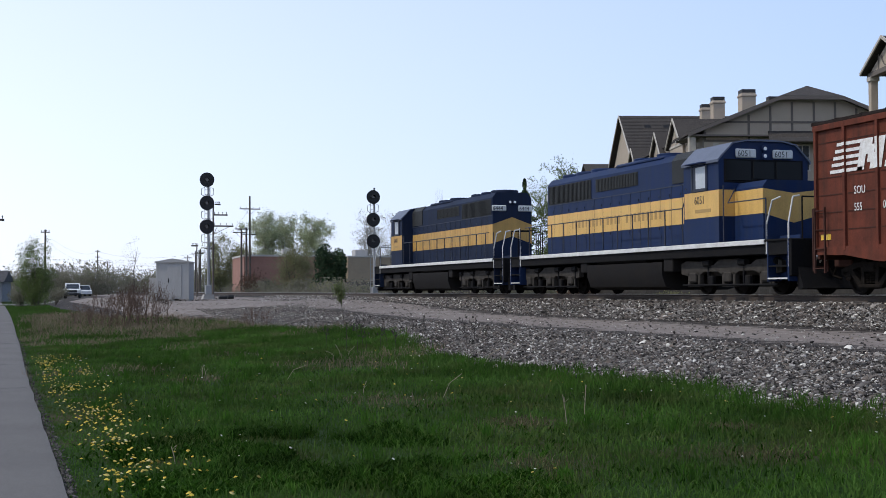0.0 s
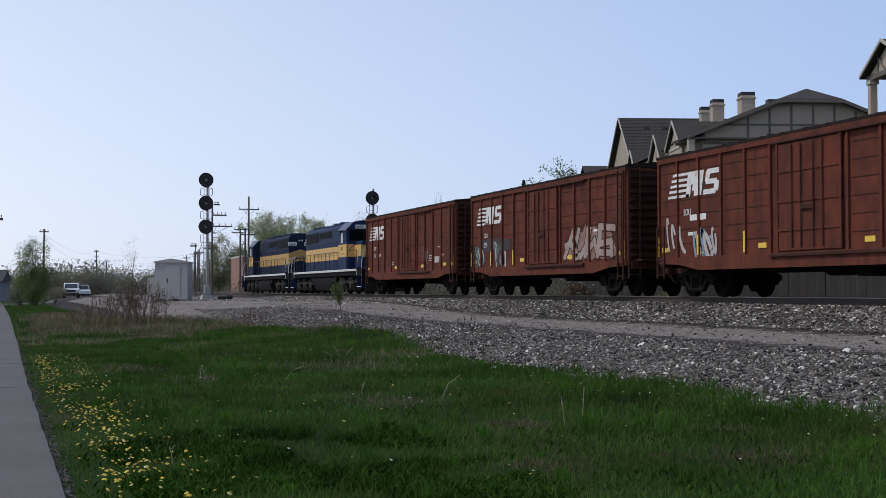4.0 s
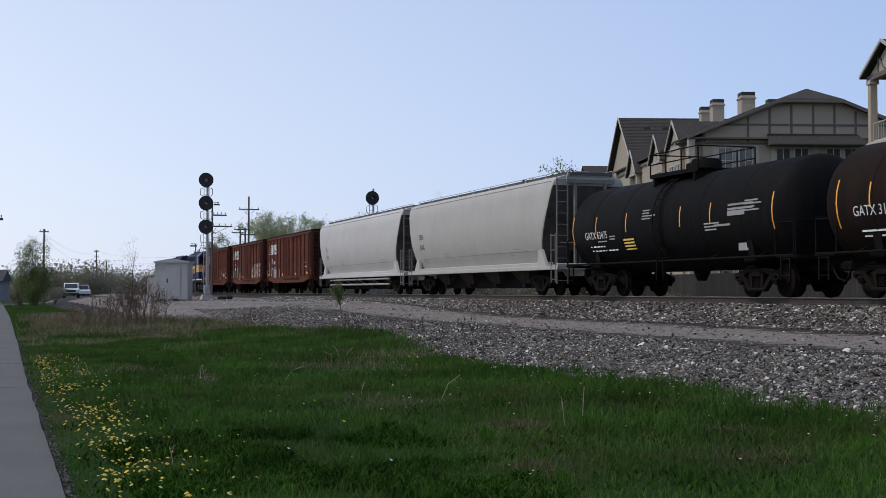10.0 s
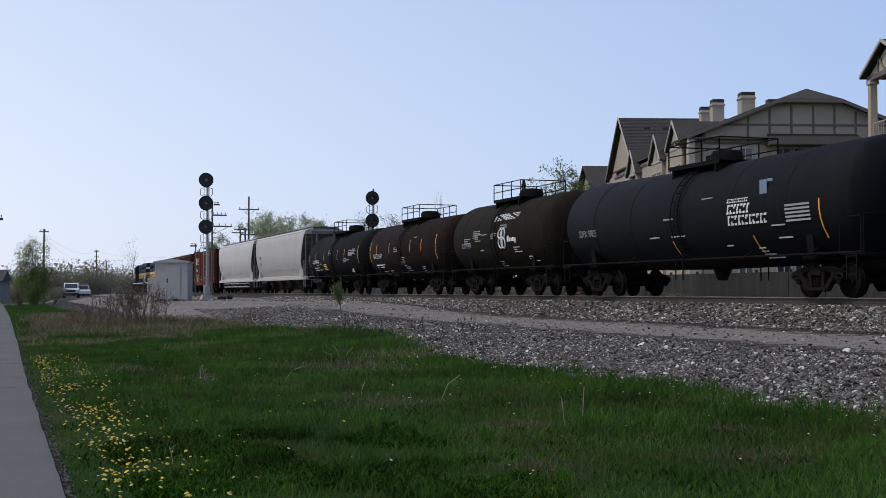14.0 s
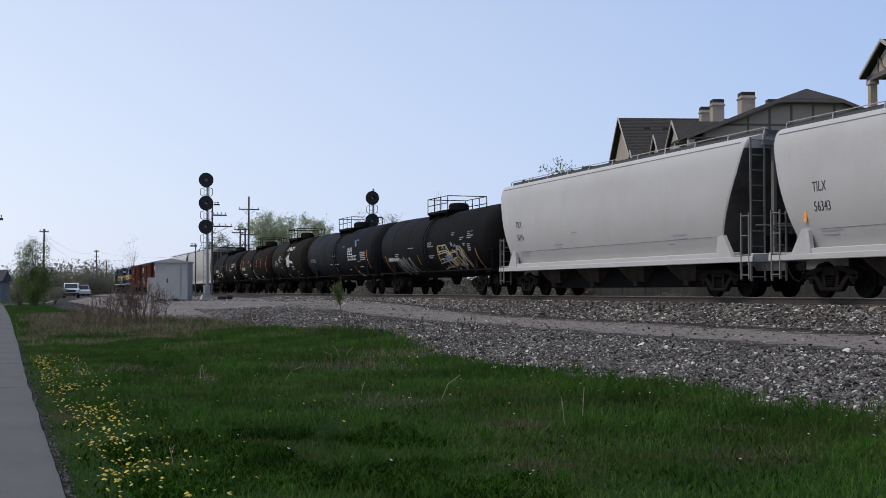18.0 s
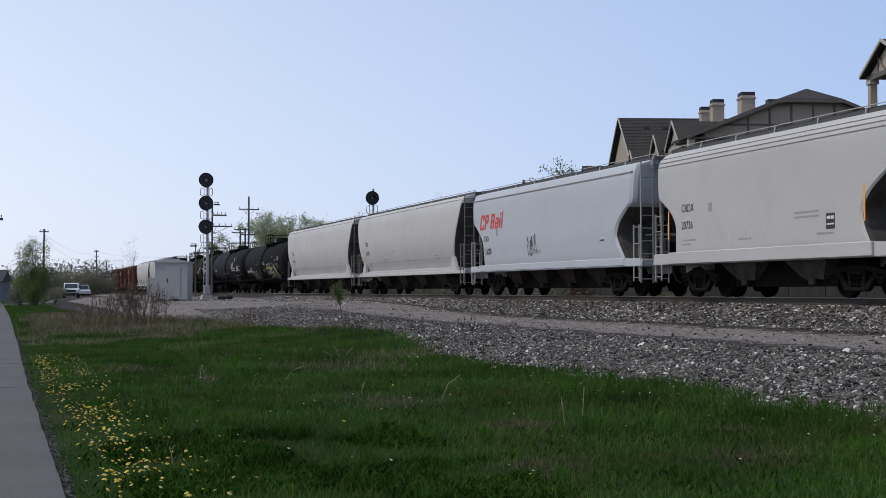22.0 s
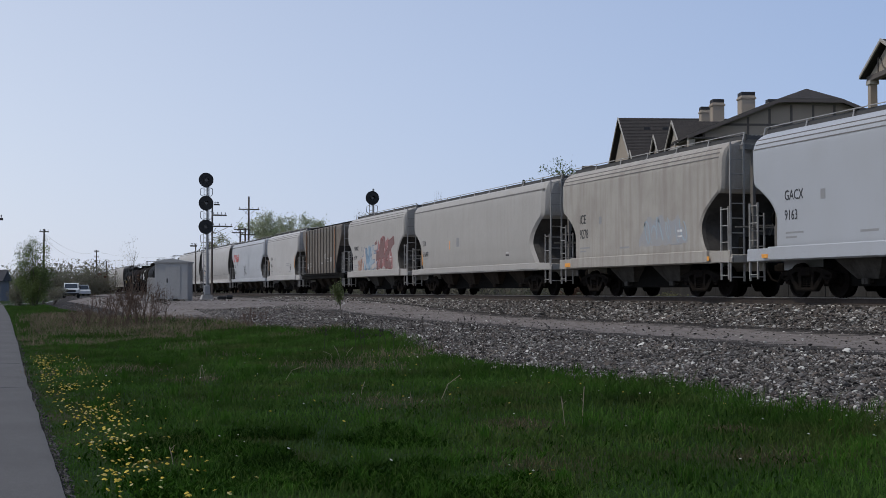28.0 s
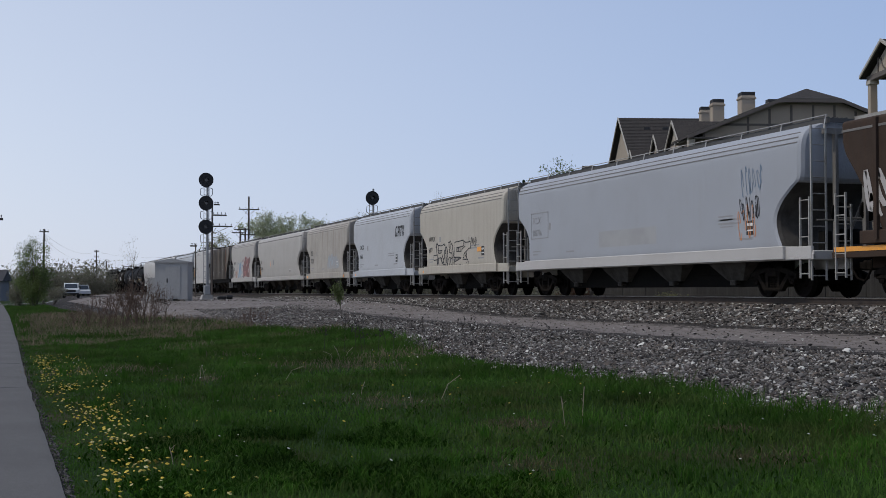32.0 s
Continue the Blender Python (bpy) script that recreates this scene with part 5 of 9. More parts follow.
def left_gable(bc, half, z_eave, z_top, run, proj, bay=False):
    """A steep gable that faces the track, with a ridge running back into the main roof."""
    b = Build()
    slab(b, (-proj, bc - half, z_eave), (run, bc - half, z_eave), (run, bc, z_top), (-proj, bc, z_top), 0.12)
    slab(b, (-proj, bc, z_top), (run, bc, z_top), (run, bc + half, z_eave), (-proj, bc + half, z_eave), 0.12)
    g = part("gable_roof", b, shingle, ap)
    f = Build().prism([(bc - half + 0.25, z_eave - 0.1), (bc + half - 0.25, z_eave - 0.1), (bc, z_top - 0.22)], "x", -proj + 0.25, -proj + 0.45)
    part("gable_wall", f, stucco, g)
    t = Build()
    for s in (-1, 1):
        t.prism([(bc + s * half, z_eave - 0.16), (bc + s * half, z_eave + 0.04), (bc, z_top + 0.04), (bc, z_top - 0.16)], "x", -proj - 0.05, -proj + 0.02)
    t.box(-proj + 0.20, -proj + 0.26, bc - 0.06, bc + 0.06, z_eave - 0.1, z_top - 0.4)
    t.box(-proj + 0.20, -proj + 0.26, bc - half + 0.3, bc + half - 0.3, z_eave - 0.1, z_eave + 0.06)
    part("barge_board", t, trim_pale, g)
    if bay:
        f = -proj + 0.25
        part("bay_wall", Build().box(f, 0.0, bc - half + 0.3, bc + half - 0.3, -0.5, z_eave - 0.1), stucco, ap)
        for z0 in (8.1, 4.8):
            for u in (bc - half + 0.55, bc + 0.15):
                window(ap, u, u + half - 0.75, f, z0, z0 + 1.7, "side")
        part("bay_trim", Build().box(f - 0.03, f, bc - half + 0.3, bc + half - 0.3, 7.4, 7.55), trim_pale, ap)
        return
    for s in (-1, 1):
        part("porch_column", Build().box(-proj + 0.2, -proj + 0.55, bc + s * (half - 0.5) - 0.18, bc + s * (half - 0.5) + 0.18, -0.5, z_eave - 0.1, 0.02), stone_col, ap, "pale stone column")
    for z0 in (7.2, 4.0):
        part("porch_floor", Build().box(-proj + 0.2, 0.0, bc - half + 0.3, bc + half - 0.3, z0 - 0.3, z0, 0.02), timber, ap)
        railing(ap, -proj + 0.3, -proj + 0.3, bc - half + 0.6, bc + half - 0.6, z0)
    for z0 in (7.3, 4.1):
        window(ap, bc - 0.6, bc + 0.6, 0.0, z0 + 0.1, z0 + 2.0, "side")


left_gable(6.8, 2.2, EAVE - 0.1, 12.95, 6.5, 0.45, True)
left_gable(12.4, 2.0, EAVE - 0.5, 12.65, 5.0, 0.5, True)
for u in (9.6, 15.5):
    for z0 in (8.0, 4.8):
        window(ap, u, u + 0.9, 0.0, z0, z0 + 1.5, "side")

# chimneys
for a, bb, w, z1 in ((5.2, 8.0, 1.00, 15.17), (4.45, 13.0, 0.88, 15.4), (4.82, 18.0, 0.72, 15.57), (8.9, 14.0, 0.72, 15.6)):
    ch = part("chimney", Build().box(a - w / 2, a + w / 2, bb - w / 2, bb + w / 2, 10.5, z1 - 0.25, 0.02), stucco, ap)
    part("chimney_flare", Build().box(a - w / 2 - 0.06, a + w / 2 + 0.06, bb - w / 2 - 0.06, bb + w / 2 + 0.06, z1 - 0.52, z1 - 0.36, 0.03), stucco, ch)
    part("chimney_cap", Build().box(a - w / 2 + 0.01, a + w / 2 - 0.01, bb - w / 2 + 0.01, bb + w / 2 - 0.01, z1 - 0.36, z1, 0.015), cap_dark, ch)

# the deeper wing with the large roof that slopes to the camera's side
b = Build()
W0, W1, RB, RZ, RE = 21.0, 33.0, 27.0, 15.9, 11.0
slab(b, (-0.3, W0, RE), (16, W0, RE), (16, RB, RZ), (-0.3, RB, RZ), 0.15)
slab(b, (-0.3, RB, RZ), (16, RB, RZ), (16, W1, RE), (-0.3, W1, RE), 0.15)
wr = part("wing_roof", b, shingle, ap)
b = Build()
courses(b, (-0.3, W0, RE), (16, W0, RE), (16, RB, RZ), (-0.3, RB, RZ), 34)
part("shingle_course", b, shingle, wr)
part("wing_gable", Build().prism([(W0 + 0.4, RE - 0.2), (W1 - 0.4, RE - 0.2), (RB, RZ - 0.35)], "x", 0.1, 0.4), stucco, wr)
t = Build()
t.prism([(W0, RE - 0.14), (W0, RE + 0.03), (RB, RZ + 0.03), (RB, RZ - 0.14)], "x", -0.36, -0.28).prism([(W1, RE - 0.14), (W1, RE + 0.03), (RB, RZ + 0.03), (RB, RZ - 0.14)], "x", -0.36, -0.28)
part("barge_board", t, trim_pale, wr)
part("wing_wall", Build().box(-0.02, 0.0, W0 + 0.3, W1 - 0.3, -0.5, RE - 0.2), stucco, ap)
for k in range(3):
    part("roof_vent", Build().box(1.6 + 1.6 * k, 2.1 + 1.6 * k, RB - 1.5, RB - 1.2, RZ - 1.25, RZ - 0.95, 0.03), cap_dark, wr)
left_gable(20.6, 1.9, EAVE - 0.7, 12.4, 4.0, 0.6)
for z0 in (7.2, 4.0):
    railing(ap, -0.9, -0.9, W0 + 1, W1 - 1, z0)
    part("balcony_floor", Build().box(-1.0, 0.0, W0 + 0.8, W1 - 0.8, z0 - 0.25, z0, 0.02), timber, ap)

a3 = thing("apartment_building", "farther beige apartment house with a low dark roof", "apartment building", m=pose(49.9, 106.5, 0.5, 0, 0, -15.25))
part("wall", Build().box(0.3, 12, 0.3, 9, -0.5, 10.2), stucco, a3)
b = Build()
slab(b, (-0.2, -0.2, 10.3), (12.5, -0.2, 10.3), (12.5, 4.6, 12.9), (-0.2, 4.6, 12.9), 0.15)
slab(b, (-0.2, 4.6, 12.9), (12.5, 4.6, 12.9), (12.5, 9.5, 10.3), (-0.2, 9.5, 10.3), 0.15)
part("roof", b, shingle, a3)
part("gable_wall", Build().prism([(0.3, 10.1), (9, 10.1), (4.6, 12.6)], "x", 0.3, 0.6), stucco, a3)
for z0 in (7.6, 4.4):
    window(a3, 2.0, 3.2, 0.3, z0, z0 + 1.5)
    railing(a3, 0.4, 5.0, 0.0, 0.0, z0 - 0.9)
    part("balcony_floor", Build().box(0.3, 5.0, -0.1, 0.32, z0 - 1.2, z0 - 0.92), timber, a3)

# the nearer house, of which a corner shows
tw = thing("apartment_building", "beige apartment house with a steep half-timbered gable and balconies", "apartment building", m=pose(45.15, 58.72, 0.5, 0, 0, -15.25))
GE, GT, HB = 13.28, 14.84, 3.1
b = Build()
slab(b, (-0.35, -HB, GE - 0.02), (9, -HB, GE - 0.02), (9, 0, GT), (-0.35, 0, GT), 0.14)
slab(b, (-0.35, 0, GT), (9, 0, GT), (9, HB, GE - 0.02), (-0.35, HB, GE - 0.02), 0.14)
gr = part("roof", b, shingle, tw)
t = Build()
for s in (-1, 1):
    t.prism([(s * HB, GE - 0.15), (s * HB, GE + 0.02), (0, GT + 0.03), (0, GT - 0.15)], "x", -0.42, -0.34)
part("barge_board", t, trim_pale, gr)
part("gable_wall", Build().prism([(-HB + 0.35, GE - 0.15), (HB - 0.35, GE - 0.15), (0, GT - 0.32)], "x", 0.0, 0.25), stucco, gr)
t = Build().box(-0.05, 0.0, -HB + 0.2, HB - 0.2, GE - 0.32, GE - 0.05).box(-0.04, 0.0, -0.07, 0.07, GE - 0.1, GT - 0.5)
for s in (-1, 1):
    pts = [(s * (0.15 + 0.75 * math.sin(a)), GE + 0.0 + 0.95 * (1 - math.cos(a))) for a in [0.18 * j for j in range(8)]]
    for (u, z), (u1, z1) in zip(pts[:-1], pts[1:]):
        t.prism([(u - 0.06, z), (u + 0.06, z), (u1 + 0.06, z1), (u1 - 0.06, z1)], "x", -0.04, 0.0)
    t.box(-0.04, 0.0, s * 1.3 - 0.06, s * 1.3 + 0.06, GE - 0.1, GE + 0.85)
part("half_timber", t, timber, gr)
for bb in (HB - 0.55, -HB + 0.55):
    part("column", Build().box(-0.05, 0.36, bb - 0.2, bb + 0.2, -0.5, GE - 0.3, 0.02), stucco, tw)
    part("column_cap", Build().box(-0.12, 0.43, bb - 0.27, bb + 0.27, GE - 0.55, GE - 0.3, 0.02), trim_pale, tw)
part("lintel", Build().box(-0.02, 0.33, -HB + 0.4, HB - 0.4, GE - 0.34, GE - 0.05), timber, tw)
part("back_wall", Build().box(2.2, 2.5, -HB, HB, -0.5, GE - 0.05).box(2.5, 9, -HB + 0.2, -HB + 0.5, -0.5, GE - 0.1).box(2.5, 9, HB - 0.5, HB - 0.2, -0.5, GE - 0.1).box(2.2, 9, HB - 0.3, HB - 0.15, -0.5, GE - 0.1), stucco, tw)
for z0 in (9.45, 6.4, 3.4):
    part("balcony_floor", Build().box(-0.1, 2.2, -HB + 0.3, HB - 0.3, z0 - 0.32, z0, 0.02).box(-0.16, -0.1, -HB + 0.25, HB - 0.25, z0 - 0.4, z0 - 0.05), trim_pale, tw)
    railing(tw, 0.1, 0.1, -HB + 0.8, HB - 0.8, z0, 1.05, 0.34)
    window(tw, -1.2, 0.2, 2.2, z0 + 0.1, z0 + 2.1, "side")
# ---------- the train ----------
SPEED = 10.92    # metres a second, along +y
SIDE = Matrix(((0, 0, -1, 0), (-1, 0, 0, 0), (0, 1, 0, 0), (0, 0, 0, 1)))   # writing on the side that faces the path

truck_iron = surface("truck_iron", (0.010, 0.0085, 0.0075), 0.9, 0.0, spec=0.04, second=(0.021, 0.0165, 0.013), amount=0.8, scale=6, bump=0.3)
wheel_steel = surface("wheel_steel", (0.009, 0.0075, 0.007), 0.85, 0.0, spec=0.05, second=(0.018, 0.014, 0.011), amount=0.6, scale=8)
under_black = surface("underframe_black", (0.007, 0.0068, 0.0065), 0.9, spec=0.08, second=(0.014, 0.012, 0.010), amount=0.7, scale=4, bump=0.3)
tread_bright = surface("bright_steel", (0.45, 0.44, 0.42), 0.3, 0.9, bump=0.05)
white_mark = surface("white_lettering", (0.72, 0.72, 0.70), 0.6, second=(0.42, 0.38, 0.34), amount=0.6, scale=7)
black_mark = surface("black_lettering", (0.03, 0.03, 0.032), 0.6)
grey_mark = surface("faded_lettering", (0.30, 0.30, 0.30), 0.7)
red_mark = surface("red_lettering", (0.56, 0.055, 0.045), 0.6, second=(0.45, 0.12, 0.1), amount=0.5, scale=6)
orange_mark = surface("reflective_orange", (0.85, 0.36, 0.05), 0.4, second=(0.6, 0.25, 0.06), amount=0.4, scale=8)
yellow_mark = surface("reflective_yellow", (0.75, 0.50, 0.06), 0.4)

wheelsets = []
movers = []


def wheelset_mesh(r):
    b = Build()
    for s in (-1, 1):
        x = 0.72 * s
        prof = [(x - 0.075 * s, 0.10), (x - 0.075 * s, r * 0.86), (x - 0.07 * s, r + 0.025), (x - 0.045 * s, r + 0.02), (x - 0.04 * s, r),
                (x + 0.065 * s, r - 0.004), (x + 0.068 * s, r * 0.86), (x + 0.02 * s, r * 0.82), (x + 0.0 * s, r * 0.4), (x + 0.07 * s, r * 0.34), (x + 0.08 * s, 0.10)]
        b.lathe(prof, "x", 28)
        b.lathe([(x + 0.08 * s, 0.08), (x + 0.34 * s, 0.08), (x + 0.35 * s, 0.11), (x + 0.41 * s, 0.11), (x + 0.42 * s, 0.07)], "x", 14)
        for k in range(3):
            a = 2 * math.pi * k / 3
            b.lathe([(x + 0.42 * s, 0.022), (x + 0.445 * s, 0.022)], "x", 6, (0, 0.05 * math.cos(a), 0.05 * math.sin(a)))
    b.lathe([(-0.7, 0.08), (0.7, 0.08)], "x", 12)
    return b.mesh("wheelset", wheel_steel, 40)


WHEELS = {r: wheelset_mesh(r) for r in (0.457, 0.508)}


def side_frame_mesh(s):
    """The cast side of a freight truck: arch, window openings, pedestals."""
    b = Build()
    x0, x1 = 1.02 * s, 1.16 * s
    top = [(-1.12, 0.50), (-1.12, 0.64), (-0.95, 0.70), (-0.5, 0.80), (0.5, 0.80), (0.95, 0.70), (1.12, 0.64), (1.12, 0.50), (0.98, 0.52),
           (0.80, 0.58), (0.45, 0.68), (-0.45, 0.68), (-0.80, 0.58), (-0.98, 0.52)]
    b.prism(top, "x", x0, x1)
    for t in (-1, 1):
        b.prism([(t * 0.80, 0.58), (t * 0.66, 0.62), (t * 0.30, 0.28), (t * 0.30, 0.18), (t * 0.42, 0.18)], "x", x0, x1)
        b.prism([(t * 0.36, 0.70), (t * 0.24, 0.70), (t * 0.20, 0.26), (t * 0.32, 0.26)], "x", x0, x1)
        b.box(x0, x1, t * 0.74, t * 1.06, 0.46, 0.60, 0.02)
    b.box(x0, x1 + 0.02 * s, -0.44, 0.44, 0.16, 0.27, 0.03)
    b.box(x0 - 0.02 * s, x1 + 0.03 * s, -0.22, 0.22, 0.56, 0.74, 0.03)
    for k in (-0.13, 0.0, 0.13):
        for zz in (0.30, 0.36, 0.42, 0.48):
            b.rod(((x0 + x1) / 2, k, zz), ((x0 + x1) / 2, k, zz + 0.035), 0.055, 8)
    return b.mesh("side_frame", truck_iron, 30)


FRAMES = {s: side_frame_mesh(s) for s in (-1, 1)}
BOLSTER = Build().box(-1.05, 1.05, -0.20, 0.20, 0.52, 0.78, 0.03).lathe([(0.78, 0.18), (0.95, 0.18)], "z", 14).box(-0.8, 0.8, -0.5, -0.42, 0.4, 0.5, 0.01).box(
    -0.8, 0.8, 0.42, 0.5, 0.4, 0.5, 0.01).mesh("bolster", truck_iron)


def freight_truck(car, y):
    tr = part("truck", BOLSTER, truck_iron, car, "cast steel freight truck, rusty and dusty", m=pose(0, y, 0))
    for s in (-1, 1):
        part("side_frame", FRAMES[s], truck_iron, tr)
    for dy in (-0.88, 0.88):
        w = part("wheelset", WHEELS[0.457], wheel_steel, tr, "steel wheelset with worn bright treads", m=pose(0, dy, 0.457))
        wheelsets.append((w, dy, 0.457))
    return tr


def coupler(car, y, s):
    """A knuckle coupler that reaches half way to the next car."""
    b = Build().box(-0.07, 0.07, y - 0.3 * s, y + 0.30 * s, 0.74, 0.92, 0.02).box(-0.16, 0.13, y + 0.22 * s, y + 0.40 * s, 0.70, 0.96, 0.04)
    b.path([(-0.3, y, 0.75), (-0.28, y + 0.2 * s, 0.50), (-0.2, y + 0.42 * s, 0.42)], 0.03)
    return part("coupler", b, truck_iron, car)


def ladder(car, x, y, z0, z1, material, wide=0.42, along="y", rung=0.38, r=0.017, name="ladder"):
    b = Build()
    for k in (-wide / 2, wide / 2):
        p = (x, y + k) if along == "y" else (x + k, y)
        b.box(p[0] - r * 1.3, p[0] + r * 1.3, p[1] - r * 1.3, p[1] + r * 1.3, z0, z1)
    n = max(2, int((z1 - z0) / rung))
    for i in range(n):
        z = z0 + 0.12 + (z1 - z0 - 0.2) * i / (n - 1)
        a, c = ((x, y - wide / 2, z), (x, y + wide / 2, z)) if along == "y" else ((x - wide / 2, y, z), (x + wide / 2, y, z))
        b.rod(a, c, r)
    return part(name, b, material, car)


mark_drop = 0.0     # how far the writing sits below its usual height


def bars(car, rows, material, x, name="stencil", thick=0.004):
    """Small writing as plain bars: (y towards the front, z, length, height)."""
    b = Build()
    for y, z, ln, h in rows:
        z = z - mark_drop
        xx = x(z) if callable(x) else x
        b.box(xx - thick, xx + 0.01, y - ln, y, z - h / 2, z + h / 2)
    return part(name, b, material, car)


def say(car, text, y, z, size, material, x, wide=0.8, name="lettering"):
    m = SIDE
    z = z - mark_drop
    x0, x1 = (x(z), x(z + size * 0.7)) if callable(x) else (x, x)
    if callable(x):
        up = Vector((x1 - x0, 0, size * 0.7)).normalized()
        m = Matrix(((0, up.x, -up.z, 0), (-1, 0, 0, 0), (0, up.z, up.x, 0), (0, 0, 0, 1)))
    return letters(name, text, size, material, car, Matrix.Translation((x0 - 0.008, y, z)) @ m, wide=wide)


def scrawl(car, y, z, ln, h, materials, x, seed, strokes=9, r=0.028, name="graffiti"):
    """Sprayed loops and strokes that say nothing, each colour a part."""
    rnd = random.Random(seed)
    z = z - mark_drop
    for k, ma in enumerate(materials):
        b = Build()
        for i in range(strokes):
            y0 = y - ln * (i + rnd.random()) / strokes
            pts, ph, am = [], rnd.uniform(0, 6.3), rnd.uniform(0.3, 0.5) * h
            zz = z + h * 0.5 + rnd.uniform(-0.12, 0.12) * h
            turn, wv = rnd.uniform(2.5, 6.5), ln / strokes * rnd.uniform(0.35, 0.8)
            for j in range(12):
                a = ph + turn * j / 11
                py, pz = y0 + wv * math.cos(a) - wv * 0.3 * j / 11, zz + am * math.sin(a * 1.15)
                pts.append((py, pz))
            rr = r * rnd.uniform(0.7, 1.5)
            off = 0.008 + 0.002 * k
            rim = []
            for j in range(len(pts)):
                (a, c), (d, e) = pts[max(0, j - 1)], pts[min(len(pts) - 1, j + 1)]
                dy, dz = d - a, e - c
                q = math.hypot(dy, dz) or 1
                for t in (1, -1):
                    u, w = pts[j][0] - t * dz / q * rr, pts[j][1] + t * dy / q * rr
                    rim.append(((x(w) if callable(x) else x) - off, u, w))
            b.add(rim, [(2 * j, 2 * j + 2, 2 * j + 3, 2 * j + 1) for j in range(len(pts) - 1)])
        part(name, b, ma, car)


def filled_letters(car, y, z, ln, h, fills, outline, x, seed, count=4, name="graffiti", fat=0.15):
    """Fat angular signs side by side, filled over a wider outline, that spell nothing."""
    rnd = random.Random(seed)
    z = z - mark_drop
    w = ln / count
    at = x if callable(x) else (lambda q: x)
    signs = []
    for k in range(count):
        c = y - w * (k + 0.5)
        g = [(c + w * (0.52 * i + rnd.uniform(-0.12, 0.12)) * -1 - 0.12 * w * j, z + h * (0.5 + 0.40 * j + rnd.uniform(-0.08, 0.08))) for j in (-1, 0, 1) for i in (-1, 0, 1)]
        way = rnd.choice(((6, 0, 4, 2, 8), (8, 6, 3, 5, 2, 0), (0, 6, 8, 4, 3, 2), (6, 3, 0, 1, 5, 8), (7, 8, 3, 2, 0), (0, 7, 2, 4, 3), (6, 1, 8, 5, 3)))
        signs.append([g[i] for i in way])

    def band(b, pts, r, off):
        for n, ((u0, w0), (u1, w1)) in enumerate(zip(pts[:-1], pts[1:])):
            du, dw = u1 - u0, w1 - w0
            q = math.hypot(du, dw) or 1.0
            du, dw = du / q * r, dw / q * r
            cs = [(u0 - du + dw * 0.7, w0 - dw - du * 0.7), (u1 + du * 0.8 + dw, w1 + dw * 0.8 - du), (u1 + du * 1.1 - dw * 0.8, w1 + dw * 1.1 + du * 0.8), (u0 - du * 0.7 - dw, w0 - dw * 0.7 + du)]
            b.add([(at(e) - off - 0.0004 * n, d, e) for d, e in cs], [(0, 1, 2, 3)])

    r = min(fat * w, 0.8 * fat * h)
    b = Build()
    for k, pts in enumerate(signs):
        band(b, pts, r + 0.055, 0.007 + 0.0002 * (k % 2))
    part(name, b, outline, car)
    for n, ma in enumerate(fills):
        b = Build()
        for k, pts in enumerate(signs):
            if k % len(fills) == n:
                band(b, pts, r, 0.0105)
        if b.v:
            part(name, b, ma, car)


def cloud(car, y, z, ln, h, material, x, seed):
    """A sprayed ground with a ragged outline, laid along the side."""
    rnd = random.Random(seed)
    n, m_ = 16, 4
    b = Build()
    for i in range(n + 1):
        t = i / n
        hi = h * min(1.0, 0.35 + 4 * t, 0.35 + 4 * (1 - t)) * rnd.uniform(0.72, 1.0)
        lo = rnd.uniform(0.0, 0.10) * h
        for j in range(m_ + 1):
            w = z + lo + (hi - lo) * j / m_
            b.v.append((x(w) - 0.0055, y - ln * t, w))
    k = m_ + 1
    b.f = [(i * k + j, (i + 1) * k + j, (i + 1) * k + j + 1, i * k + j + 1) for i in range(n) for j in range(m_)]
    part("graffiti", b, material, car)


def roof_walk(car, half, z, material, wide=0.55, posts=0.0, rail_mat=None):
    """Running boards of open grating along the roof, with a rail where the car has one."""
    b = Build()
    for s in (-1, 1):
        for k in (0.30, 0.30 + wide):
            b.box(s * k - 0.02, s * k + 0.02, -half, half, z - (0.10 if k > 0.4 else 0.0), z + 0.06)
        for k in range(1, 4):
            q = s * (0.30 + wide * k / 4)
            b.box(q - 0.012, q + 0.012, -half, half, z + 0.03, z + 0.05)
    n = int(2 * half / 1.1)
    for i in range(n + 1):
        y = -half + 2 * half * i / n
        b.box(-0.3 - wide, 0.3 + wide, y - 0.025, y + 0.025, z - 0.08, z + 0.03)
    part("running_board", b, material, car)
    if posts:
        b = Build()
        for s in (-1, 1):
            xx = s * (0.36 + wide)
            k = max(4, int(2 * half / 1.9))
            for i in range(k + 1):
                y = -half + 2 * half * i / k
                b.rod((xx + s * 0.10, y, z - 0.24), (xx, y + 0.04, z + posts), 0.019, 5)
            b.rod((xx, -half, z + posts), (xx, half, z + posts), 0.015)
        part("roof_railing", b, rail_mat or material, car)


def hatches(car, half, z, material, n):
    b = Build()
    b.box(-0.26, 0.26, -half + 0.3, half - 0.3, z - 0.1, z + 0.08, 0.03)
    part("hatch_trough", b, material, car)
    bm_ = Build().box(-0.30, 0.30, -half / n * 0.78, half / n * 0.78, 0, 0.07, 0.03).rod((-0.34, 0, 0.04), (0.34, 0, 0.04), 0.025).mesh("hatch", material)
    for i in range(n):
        part("hatch", bm_, material, car, m=pose(0, -half + half / n + 2 * half / n * i, z + 0.08))


